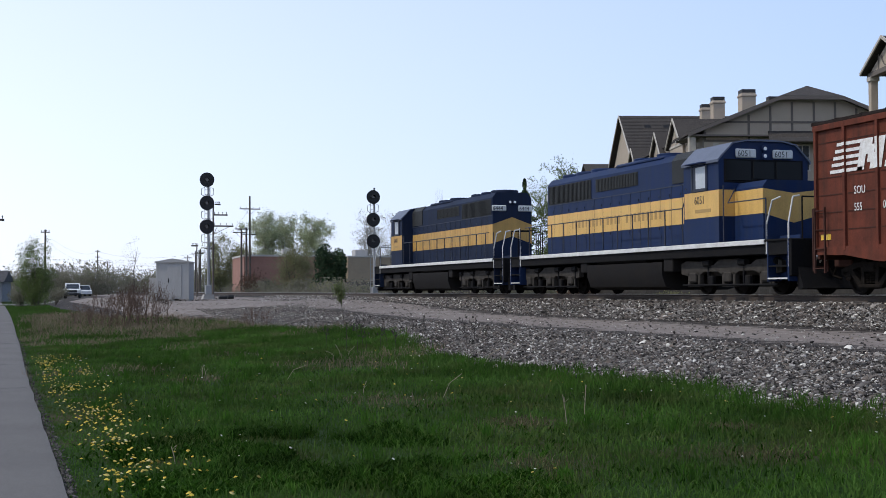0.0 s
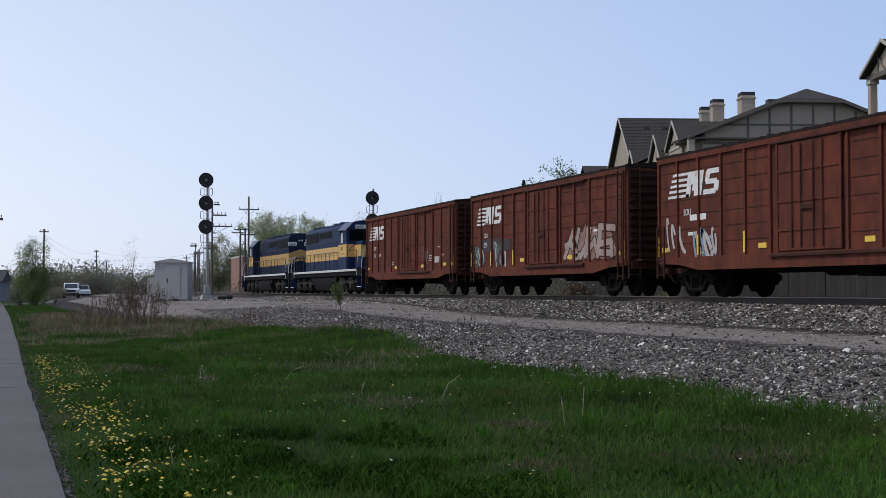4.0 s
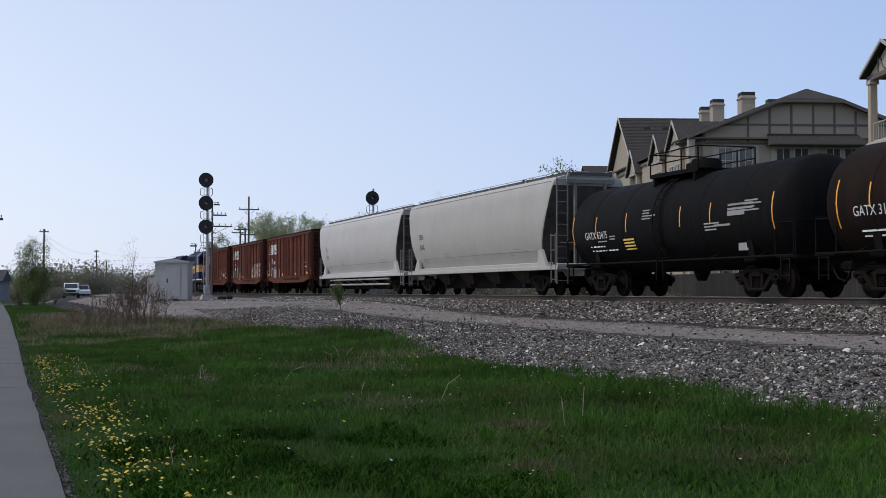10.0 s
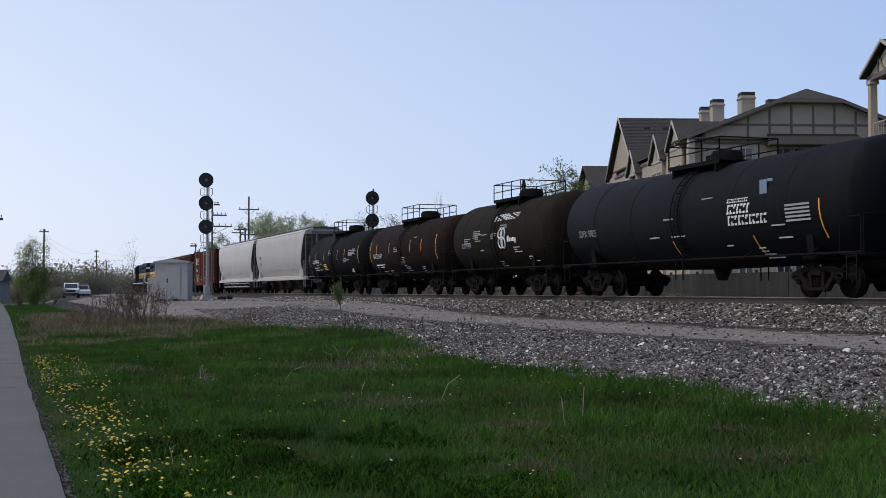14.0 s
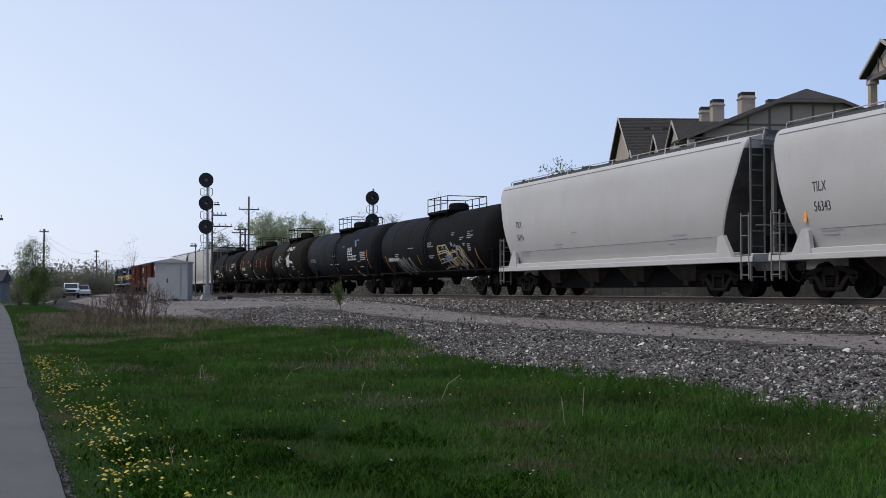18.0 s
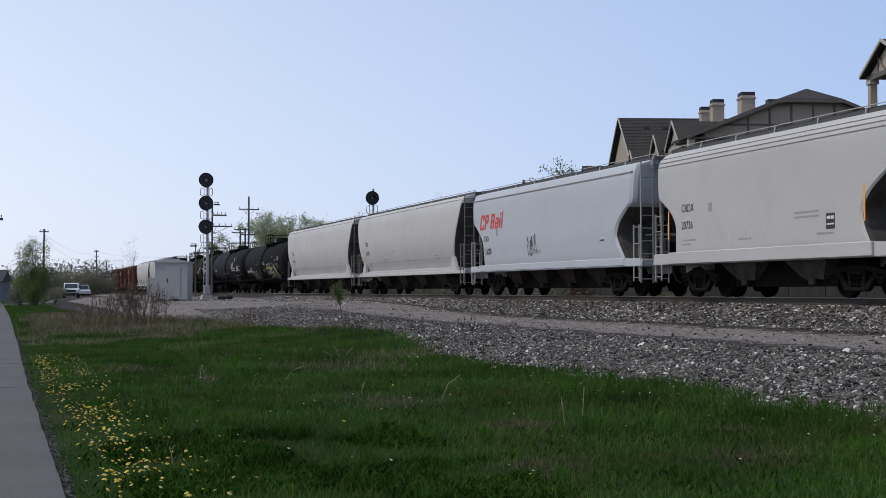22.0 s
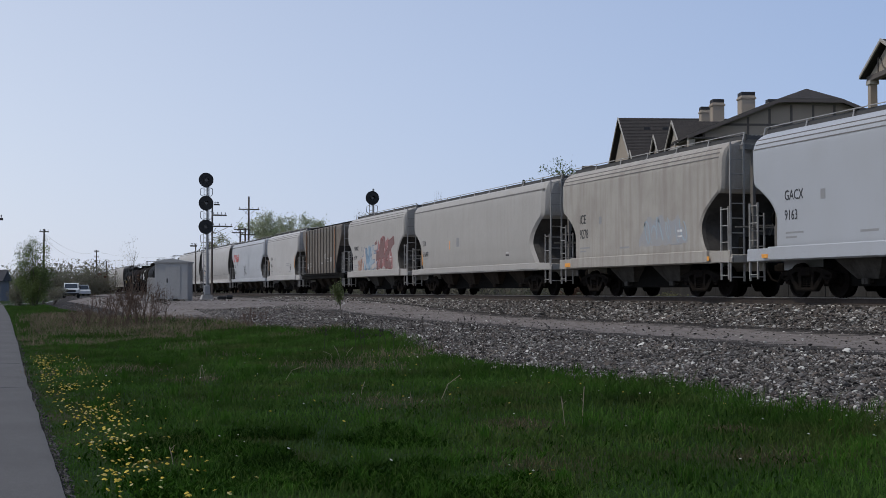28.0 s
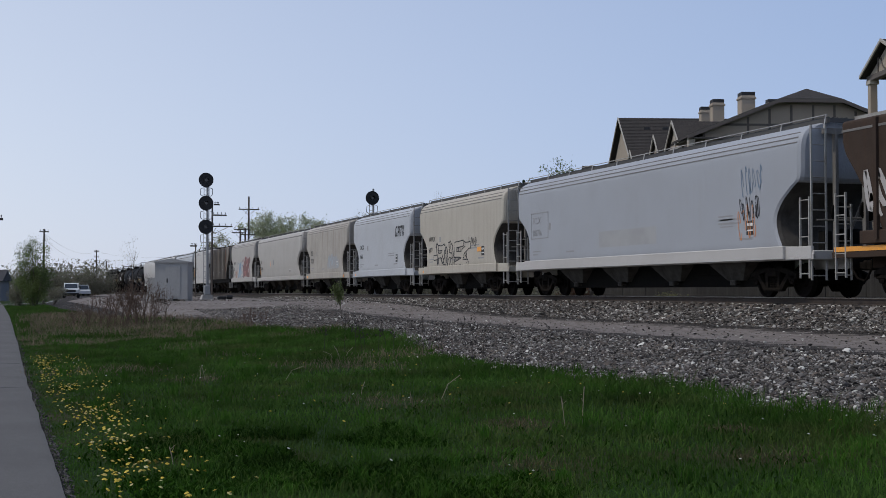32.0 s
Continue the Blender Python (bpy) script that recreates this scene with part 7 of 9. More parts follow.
# ---------- box cars ----------
def box_car(i, label):
    y, h = span(i, 2.2)
    car = thing("box_car", label, "railway box car", "cars of the freight train", m=pose(TRACK, y, RAIL))
    moves(car, y)
    part("body", Build().box(-1.46, 1.46, -h, h, 1.08, 4.30, 0.02), rust_red, car)
    roof = Build().prism([(-1.52, 4.30), (-1.50, 4.38), (0, 4.52), (1.50, 4.38), (1.52, 4.30)], "y", -h - 0.06, h + 0.06)
    k = 16
    for j in range(k + 1):
        yy = -h + 2 * h * j / k
        roof.prism([(-1.522, 4.34), (-1.512, 4.392), (0, 4.532), (1.512, 4.392), (1.522, 4.34), (0, 4.48)], "y", yy - 0.05, yy + 0.05)
    part("roof", roof, roof_black, car)
    d0, d1 = h - 6.75, h - 9.6
    post = Build().prism([(-0.045, 1.10), (0.045, 1.10), (0.045, 4.22), (-0.045, 4.22)], "x", -0.045, 0.045).mesh("side_post", rust_red)
    for s in (-1, 1):
        ys = [h - 0.10] + [h - 1.28 * j for j in range(1, 6)] + [d1 - 0.2 - 1.28 * j for j in range(0, 6)]
        for yy in [q for q in ys if q > -h + 0.05] + [-h + 0.10]:
            part("side_post", post, rust_red, car, m=pose(s * 1.49, yy, 0))
        b = Build().prism([(h, 1.20), (h, 1.02), (h - 1.3, 0.98), (h - 2.6, 0.80), (-h + 2.6, 0.80), (-h + 1.3, 0.98), (-h, 1.02), (-h, 1.20)], "x", s * 1.455, s * 1.525)
        part("side_sill", b, rust_red, car)
        part("top_rail", Build().box(s * 1.455, s * 1.53, -h, h, 4.14, 4.29, 0.01), rust_red, car)
        b = Build()
        for yy in [h - 1.28 * (j + 0.5) for j in range(0, 5)] + [d1 - 0.84 - 1.28 * j for j in range(0, 4)]:
            for zz in (1.62, 2.06, 2.50, 2.94, 3.38, 3.82):
                b.box(s * 1.455, s * 1.470, yy - 0.55, yy + 0.55, zz - 0.013, zz + 0.013)
        # the darker paint draws the shadow lines of the panel seams
        part("panel_seam", b, rust_dark, car)
        door = part("door", Build().box(s * 1.46, s * 1.53, d1, d0, 1.22, 4.08, 0.02), rust_red, car, "plug door with lock rods")
        for zz in (1.75, 2.5, 3.3):
            part("door_rail", Build().box(s * 1.50, s * 1.555, d1, d0, zz, zz + 0.08), rust_red, door)
        for yy in (d1, d0 - 0.08):
            part("door_stile", Build().box(s * 1.50, s * 1.56, yy, yy + 0.08, 1.22, 4.08), rust_red, door)
        b = Build()
        for yy in (d1 + 0.75, d1 + 1.15, d0 - 0.75, d0 - 1.15):
            part("lock_rod", Build().rod((s * 1.575, yy, 1.3), (s * 1.575, yy, 4.0), 0.022), rust_dark, door)
        b.box(s * 1.54, s * 1.59, (d0 + d1) / 2 - 0.28, (d0 + d1) / 2 + 0.28, 2.28, 2.40, 0.01)
        part("door_handle", b, rust_dark, door)
        part("door_track", Build().box(s * 1.50, s * 1.60, d1 - 2.4, d0 + 0.3, 1.08, 1.17, 0.01), rust_dark, car)
        part("door_track", Build().box(s * 1.50, s * 1.58, d1 - 2.4, d0 + 0.3, 4.09, 4.15, 0.01), rust_dark, car)
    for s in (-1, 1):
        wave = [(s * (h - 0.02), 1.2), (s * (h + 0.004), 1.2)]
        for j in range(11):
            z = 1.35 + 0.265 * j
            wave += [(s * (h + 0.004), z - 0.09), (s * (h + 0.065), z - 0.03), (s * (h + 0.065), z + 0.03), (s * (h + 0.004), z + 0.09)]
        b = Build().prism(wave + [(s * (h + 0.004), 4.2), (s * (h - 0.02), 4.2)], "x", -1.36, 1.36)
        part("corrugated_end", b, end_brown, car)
        ladder(car, -1.25, s * (h + 0.10), 0.6, 4.3 if s < 0 else 2.2, rust_dark, 0.42, "x")
        ladder(car, -1.56, s * (h - 0.32), 0.55, 2.2 if s > 0 else 4.2, rust_dark, 0.42, "y")
        ladder(car, 1.25, s * (h + 0.10), 0.6, 2.2, rust_dark, 0.42, "x")
        b = Build().box(-0.4, 0.4, s * h, s * (h + 0.75), 0.72, 1.05, 0.03).box(-1.35, 1.35, s * h, s * (h + 0.12), 0.9, 1.16, 0.02).box(-1.2, 0.6, s * (h + 0.1), s * (h + 0.55), 1.18, 1.22)
        part("end_sill", b, rust_dark, car)
        coupler(car, s * (h + 0.75), s)
    part("centre_sill", Build().box(-0.35, 0.35, -h, h, 0.70, 1.06, 0.02).box(-0.9, 0.9, -2.0, -1.3, 0.55, 1.0, 0.03).lathe([(-0.5, 0.2), (0.5, 0.2)], "y", 12, (0.7, 1.5, 0.8)), under_black, car)
    for s in (-1, 1):
        freight_truck(car, s * (h - 1.75))
    # road name mark: bars and slanted blocks
    b = Build()
    slant_blocks(b, WHITE_BLOCKS, h - 0.66, 3.02, 0.74, -1.470, 0.16, 1.5)
    for j in (1, 2):     # the same paint where it crosses the side posts
        p0, p1 = (1.28 * j - 0.045 - 0.66) / 1.11, (1.28 * j + 0.045 - 0.66) / 1.11
        for n, (u0, u1, v0, v1) in enumerate(WHITE_BLOCKS):
            lean = 0.16 * (v0 + v1) / 2
            q0, q1 = max(p0, u0 + lean), min(p1, u1 + lean)
            if q1 - q0 > 0.02:
                b.add([(-1.5365 - 0.0005 * (n % 5), h - 0.66 - u * 1.11, 3.02 + v * 0.74) for u, v in ((q0, v0), (q1, v0), (q1, v1), (q0, v1))], [(0, 1, 2, 3)])
    part("road_mark", b, white_mark, car, "white striped road mark")
    b = Build()
    for yy, zz in ((h - 0.35, 1.45), (-h + 1.7, 1.45), (-h + 0.5, 1.45), (d0 + 0.9, 1.42), (d1 - 0.9, 1.42)):
        b.box(-1.478, -1.455, yy - 0.30, yy + 0.10, zz - 0.07, zz + 0.07)
    for yy in ((h - 0.12, h - 2.56, h - 5.12, -h + 0.12) if i else (-h + 0.12,)):
        b.box(-1.542, -1.53, yy - 0.045, yy + 0.045, 1.25, 1.85)
    part("reflector", b, yellow_mark, car, "yellow reflective strips")
    return car, h, d0, d1


car, h, d0, d1 = box_car(0, "rust-red steel box car with a white striped mark and plug door")
say(car, "555", h - 1.62, 2.05, 0.27, white_mark, -1.470)
say(car, "049", h - 2.72, 2.05, 0.27, white_mark, -1.470)
bars(car, [(-h + 4.0, 1.9, 0.6, 0.05), (-h + 4.0, 1.78, 0.6, 0.05), (-h + 4.0, 1.66, 0.4, 0.05), (-h + 2.6, 2.3, 0.5, 0.05), (-h + 2.2, 1.9, 0.5, 0.06), (-h + 3.1, 1.7, 0.7, 0.3), (d0 - 0.9, 3.4, 0.9, 0.05), (d0 - 0.9, 3.3, 0.9, 0.05), (d0 + 1.6, 1.7, 0.4, 0.05), (d0 + 1.6, 1.6, 0.4, 0.05)], spray["pale"], -1.474)
say(car, "SOU", h - 1.62, 2.46, 0.28, white_mark, -1.470)
scrawl(car, -h + 5.1, 1.45, 1.2, 0.9, [spray["brick"]], -1.472, 5, 4, 0.03)
car, h, d0, d1 = box_car(1, "rust-red steel box car with white and teal graffiti along its side")
bars(car, [(h - 1.34, 2.12, 1.16, 0.54), (h - 2.62, 2.12, 1.0, 0.52), (h - 3.9, 2.10, 0.7, 0.44)], surface("dark_patch", (0.045, 0.04, 0.04), 0.8), -1.468, "repainted_patch")
say(car, "SOU", h - 1.62, 2.46, 0.27, white_mark, -1.470)
say(car, "555", h - 1.62, 2.05, 0.30, white_mark, -1.470)
say(car, "133", h - 2.72, 2.05, 0.30, white_mark, -1.470)
bars(car, [(-h + 2.6, 2.3, 0.5, 0.08), (-h + 2.2, 1.9, 0.5, 0.06), (d0 - 0.9, 3.4, 0.9, 0.14)], white_mark, -1.474)
scrawl(car, h - 0.5, 1.2, 1.1, 1.0, [spray["white"], spray["teal"]], -1.472, 8, 3, 0.05)
scrawl(car, h - 2.8, 1.1, 1.2, 1.3, [spray["pale"], spray["teal"]], -1.472, 9, 4, 0.06)
cloud(car, d1 - 0.5, 1.25, 4.3, 1.35, surface("faded_pink_spray", (0.27, 0.17, 0.145), 0.75, second=(0.14, 0.06, 0.045), amount=0.9, scale=2.5), (lambda q: -1.466), 14)
filled_letters(car, d1 - 0.7, 1.35, 3.8, 1.1, [surface("faded_white_spray", (0.34, 0.275, 0.245), 0.7, second=(0.20, 0.12, 0.10), amount=0.7, scale=3)], rust_dark, -1.472, 10, 4)
car, h, d0, d1 = box_car(2, "rust-red steel box car with blue graffiti low on its front corner")
say(car, "SOU", h - 1.62, 2.46, 0.28, white_mark, -1.470)
bars(car, [(h - 2.0, 2.38, 0.95, 0.18), (h - 1.9, 1.9, 0.9, 0.10), (-h + 2.6, 2.2, 0.5, 0.08), (-h + 2.2, 1.9, 0.5, 0.06)], white_mark, -1.474)
scrawl(car, h - 2.2, 1.1, 1.3, 1.0, [spray["blue"], spray["pale"]], -1.472, 12, 4, 0.055)
scrawl(car, h - 0.6, 1.2, 1.0, 1.2, [spray["pale"]], -1.472, 13, 3, 0.05)

# ---------- hopper cars ----------
def pellet(i, label, paint, piped=False, mark="", number="", bays=4):
    y, h = span(i)
    car, sx = hopper(label, "", y, h, ROUND, paint, paint, 0.10, bays, "round", walk_grey if i < 8 else paint, rail=0.11, walk_mat=walk_grey)
    moves(car, y)
    if mark:
        say(car, mark, h - 2.2, 2.70, 0.36, black_mark if i != 3 else grey_mark, sx)
    if number:
        say(car, number, h - 2.2, 2.20, 0.36, black_mark if i != 3 else grey_mark, sx)
    bars(car, [(h - 2.3, 1.72, 0.9, 0.05), (h - 2.3, 1.62, 0.7, 0.05), (h - 5.7, 1.92, 0.8, 0.05), (h - 5.9, 1.82, 0.5, 0.05), (h - 7.5, 2.3, 0.5, 0.04), (-h + 4.6, 1.9, 0.9, 0.05), (-h + 4.6, 1.78, 0.9, 0.05)], grey_mark, sx)
    placard(car, -h + 5.0, 1.62, sx, 0.40)
    if piped:
        b = Build()
        for z in (0.86, 0.56):
            b.rod((-1.35, -h + 3.0, z), (-1.35, h - 2.8, z), 0.055, 8)
        for j in range(5):
            yy = -h + 3.6 + (2 * h - 7) * j / 4
            b.rod((-1.35, yy, 0.86), (-0.6, yy + 0.4, 0.5), 0.05, 8)
        part("unloading_pipe", b, gear_light, car)
    return car, h, sx


pellet(3, "white round-sided covered hopper car with pale unloading pipes", white_paint, True, "TILX", "56500")
pellet(4, "light grey round-sided covered hopper car streaked with dirt", cream, False, "CEFX", "75545")
pellet(10, "clean white round-sided covered hopper car with a roof railing", white_paint, False, "TILX", "56316")
car, h, sx = pellet(11, "white round-sided covered hopper car with dark outlet gates", white_paint, False, "TILX", "56343")
bars(car, [(h - 1.72, 2.2, 0.12, 0.5)], orange_mark, sx)

y, h = span(12)
car, sx = hopper("pale grey-white covered hopper car with a red road mark", "", y, h, PLAIN, cool_white, cool_white, 0.2, 4, "plain", beads=0, walk_mat=walk_grey)
moves(car, y)
b = Build()
slant_blocks(b, RED_BLOCKS, h - 1.45, 2.80, 0.64, sx(3.1), 0.30)
part("road_mark", b, red_mark, car, "red slanted road mark")
say(car, "SOO", h - 1.95, 2.28, 0.36, black_mark, sx)
say(car, "115020", h - 1.95, 1.74, 0.36, black_mark, sx)
scrawl(car, h - 6.9, 1.5, 0.8, 0.9, [black_mark], sx, 21, 7, 0.016)
bars(car, [(h - 7.3, 1.7, 0.9, 0.12), (h - 3.4, 2.62, 0.22, 0.3), (h - 2.0, 1.75, 0.6, 0.05)], grey_mark, sx)
b = Build()
for j in range(30):
    b.box(-1.50, -1.475, h - 1.0 - j * 0.46, h - 1.25 - j * 0.46, 1.16, 1.24)
part("reflector", b, surface("faded_red_strip", (0.36, 0.14, 0.11), 0.5), car)
placard(car, -h + 3.0, 1.9, sx, 0.38)

def bay_car(i, label, paint, mark, number, grey=None, bays=2, beads=3, rail=0.11, sill=None, ink=None, size=0.34):
    y, h = span(i)
    car, sx = hopper(label, "", y, h, BAY, paint, sill or paint, 0.14, bays, "bay", grey or paint, beads=beads, rail=rail, sill=(1.0, 1.36), walk_mat=walk_grey)
    moves(car, y)
    ink = ink or black_mark
    if mark:
        say(car, mark, h - 2.0, 2.56, size, ink, sx)
    if number:
        say(car, number, h - 2.0, 2.04, size, ink, sx)
    bars(car, [(h - 2.05, 1.70, 0.8, 0.05), (h - 2.05, 1.58, 0.5, 0.05), (-h + 4.4, 2.2, 1.1, 0.05), (-h + 4.4, 2.08, 1.1, 0.05), (h - 3.6, 2.62, 0.2, 0.26), (h - 5.2, 1.62, 0.7, 0.06), (-h + 3.4, 1.62, 0.7, 0.06)], grey_mark, sx)
    placard(car, -h + 3.0, 1.72, sx, 0.36)
    return car, h, sx


car, h, sx = bay_car(13, "off-white two-bay covered hopper car with scratched paint", white_paint, "CRDX", "20736")
scrawl(car, h - 3.4, 1.5, 3.0, 0.6, [spray["pale"]], sx, 31, 8, 0.016)
bars(car, [(h - 1.15, 2.2, 0.06, 0.9), (-h + 1.5, 2.3, 0.06, 0.9)], orange_mark, sx)

# the ribbed car
y, h = span(14)
car, sx = hopper("faded brown ribbed hopper car with rust along its posts", "", y, h, RIBBED, brown_grey, under_black, 0.05, 3, "bay", rail=0.0, sill=(1.18, 1.34), walk_mat=under_black)
moves(car, y)
rib = Build().prism([(-0.045, 1.34), (0.045, 1.34), (0.045, 4.28), (-0.045, 4.28)], "x", -0.05, 0.05).mesh("side_post", brown_grey)
for s in (-1, 1):
    for j in range(11):
        yy = -h + 1.9 + (2 * h - 3.8) * j / 10
        part("side_post", rib, brown_grey, car, m=pose(s * 1.565, yy, 0))
    b = Build()
    for yy in (-h + 1.95, h - 1.95):
        b.box(s * 1.615, s * 1.622, yy - 0.05, yy + 0.02, 1.6, 4.1)
    part("rust_strip", b, orange_mark if s > 0 else surface("rust_orange", (0.36, 0.14, 0.05), 0.8), car)
say(car, "CR", h - 2.25, 2.95, 0.34, black_mark, -1.54)
say(car, "DX", h - 3.35, 2.95, 0.34, black_mark, -1.54)
say(car, "97", h - 2.4, 2.42, 0.34, black_mark, -1.54)
say(car, "94", h - 3.3, 2.42, 0.34, black_mark, -1.54)
bars(car, [(h - 2.15, 2.0, 0.5, 0.16), (h - 2.15, 1.78, 0.6, 0.2), (h - 3.1, 2.02, 0.45, 0.14), (h - 3.1, 1.82, 0.45, 0.14), (-h + 3.3, 2.2, 0.4, 0.3), (h - 6.3, 2.0, 0.4, 0.12), (-h + 4.9, 2.45, 0.3, 0.3)], white_mark, -1.535)
placard(car, -h + 4.1, 1.95, -1.54, 0.4)

car, h, sx = bay_car(15, "cream covered hopper car with large red, white and blue graffiti", cream, "WWUX", "6120")
cloud(car, h - 3.7, 1.38, 3.3, 1.5, spray["haze"], sx, 45)
cloud(car, h - 6.6, 1.38, 3.5, 1.85, spray["rose"], sx, 46)
filled_letters(car, h - 4.0, 1.45, 2.8, 1.2, [spray["skin"], spray["blue"], spray["haze"]], spray["slate"], sx, 41, 4, fat=0.22)
filled_letters(car, h - 6.8, 1.45, 3.1, 1.5, [spray["brick"]], spray["wine"], sx, 42, 3, fat=0.19)
scrawl(car, h - 6.6, 1.4, 3.2, 1.4, [spray["skin"]], sx, 44, 7, 0.02)
scrawl(car, h - 3.0, 1.2, 1.2, 0.9, [spray["rusty"]], sx, 43, 6, 0.03)

y, h = span(16)
car, sx = hopper("pale cream long covered hopper car with black end openings", "", y, h, PLAIN, cream, cream, 0.3, 4, "plain", beads=0, walk_mat=walk_grey)
moves(car, y)
say(car, "TILX", h - 2.1, 2.38, 0.36, black_mark, sx)
say(car, "516668", h - 2.1, 1.86, 0.36, black_mark, sx)
bars(car, [(h - 2.2, 1.75, 0.6, 0.05), (h - 7.2, 2.4, 0.4, 0.4), (h - 2.6, 2.05, 0.5, 0.05)], grey_mark, sx)
bars(car, [(h - 1.9, 1.9, 0.10, 0.9), (h - 6.2, 2.3, 0.08, 0.4)], orange_mark, sx)
placard(car, -h + 4.6, 1.62, sx, 0.36)

car, h, sx = bay_car(17, "dusty grey covered hopper car with faded blue graffiti", dusty_grey, "ICE", "9278", size=0.46)
cloud(car, h - 6.6, 1.55, 3.2, 1.0, surface("faded_spray", (0.33, 0.335, 0.35), 0.7, second=(0.38, 0.35, 0.31), amount=0.9, scale=3), sx, 51)
scrawl(car, h - 6.8, 1.65, 2.8, 0.8, [spray["haze"]], sx, 52, 8, 0.022)
bars(car, [(h - 0.7, 1.12, 0.5, 0.14), (-h + 2.3, 1.12, 1.2, 0.14), (h - 5.5, 1.15, 0.7, 0.12)], orange_mark, -1.56)
car, h, sx = bay_car(18, "bright bluish-white covered hopper car with dark end openings", cool_white, "GACX", "9163", size=0.38)
b = Build()
slant_blocks(b, DARK_BLOCKS, -h + 3.1, 3.05, 0.55, sx(3.3), 0.25)
part("owner_mark", b, black_mark, car, "dark slanted owner mark")
bars(car, [(h - 0.9, 1.12, 0.5, 0.10), (h - 4.0, 1.12, 0.4, 0.10), (-h + 3.5, 1.12, 0.5, 0.10)], orange_mark, -1.56)
bars(car, [(h - 5.0, 1.18, 1.4, 0.10)], black_mark, -1.56)
car, h, sx = bay_car(19, "beige covered hopper car with black outline graffiti", beige_paint, "WWUX", "6077")
filled_letters(car, h - 2.9, 1.2, 2.7, 1.2, [beige_paint], spray["black"], sx, 61, 4)
filled_letters(car, h - 6.0, 1.35, 1.7, 1.05, [beige_paint], spray["black"], sx, 62, 2)
scrawl(car, h - 2.8, 1.25, 4.6, 1.2, [spray["black"]], sx, 63, 12, 0.034)
scrawl(car, h - 7.8, 2.1, 1.1, 0.5, [spray["black"]], sx, 64, 5, 0.016)
bars(car, [(h - 1.0, 1.12, 0.6, 0.12), (-h + 3.4, 1.12, 0.5, 0.12), (-h + 3.5, 2.0, 0.5, 0.2)], orange_mark, -1.56)
car, h, sx = bay_car(20, "long blue-grey covered hopper car with small black scribbles", pale_blue, "", "", bays=4, sill=white_paint)
say(car, "ECUX", h - 2.05, 2.78, 0.36, grey_mark, sx)
say(car, "887746", h - 2.05, 2.30, 0.36, grey_mark, sx)
b = Build()
for y0, y1, z0, z1 in ((h - 1.85, h - 3.55, 3.16, 3.20), (h - 1.85, h - 3.55, 2.18, 2.22), (h - 1.85, h - 1.89, 2.2, 3.2), (h - 3.51, h - 3.55, 2.2, 3.2)):
    b.box(sx(2.7) - 0.006, sx(2.7) + 0.01, y0, y1, z0, z1)
part("number_frame", b, grey_mark, car)
scrawl(car, -h + 3.3, 2.1, 1.0, 0.7, [spray["black"]], sx, 71, 9, 0.014)
scrawl(car, -h + 3.2, 2.8, 1.1, 0.8, [spray["slate"]], sx, 72, 8, 0.012)
scrawl(car, -h + 3.4, 1.5, 0.8, 1.0, [spray["orange"]], sx, 73, 4, 0.014)
bars(car, [(-h + 4.5, 2.2, 0.8, 0.04), (-h + 4.5, 2.1, 0.8, 0.04), (-h + 4.5, 2.3, 0.8, 0.04), (-h + 4.4, 2.0, 0.7, 0.04)], grey_mark, sx)
bars(car, [(h - 8.0, 1.95, 4.2, 0.55)], surface("overpainted_patch", (0.36, 0.36, 0.36), 0.6), sx, "overpainted_patch")
# the last car in view: brown
y, h = span(21)
car, sx = hopper("rust-brown ribbed hopper car at the rear of the train", "", y, h, RIBBED, dull_brown, dull_brown, 0.05, 3, "bay", rail=0.0, sill=(1.3, 1.62))
moves(car, y)
rib = Build().prism([(-0.06, 1.40), (0.06, 1.40), (0.06, 4.28), (-0.06, 4.28)], "x", -0.05, 0.05).mesh("side_post", dull_brown)
for s in (-1, 1):
    for j in range(13):
        part("side_post", rib, dull_brown, car, m=pose(s * 1.565, -h + 1.9 + (2 * h - 3.8) * j / 12, 0))
bars(car, [(h - 0.1, 1.2, 2.6, 0.12)], orange_mark, -1.47)
scrawl(car, h - 1.4, 2.0, 1.6, 1.2, [spray["pale"]], -1.54, 81, 5, 0.06)


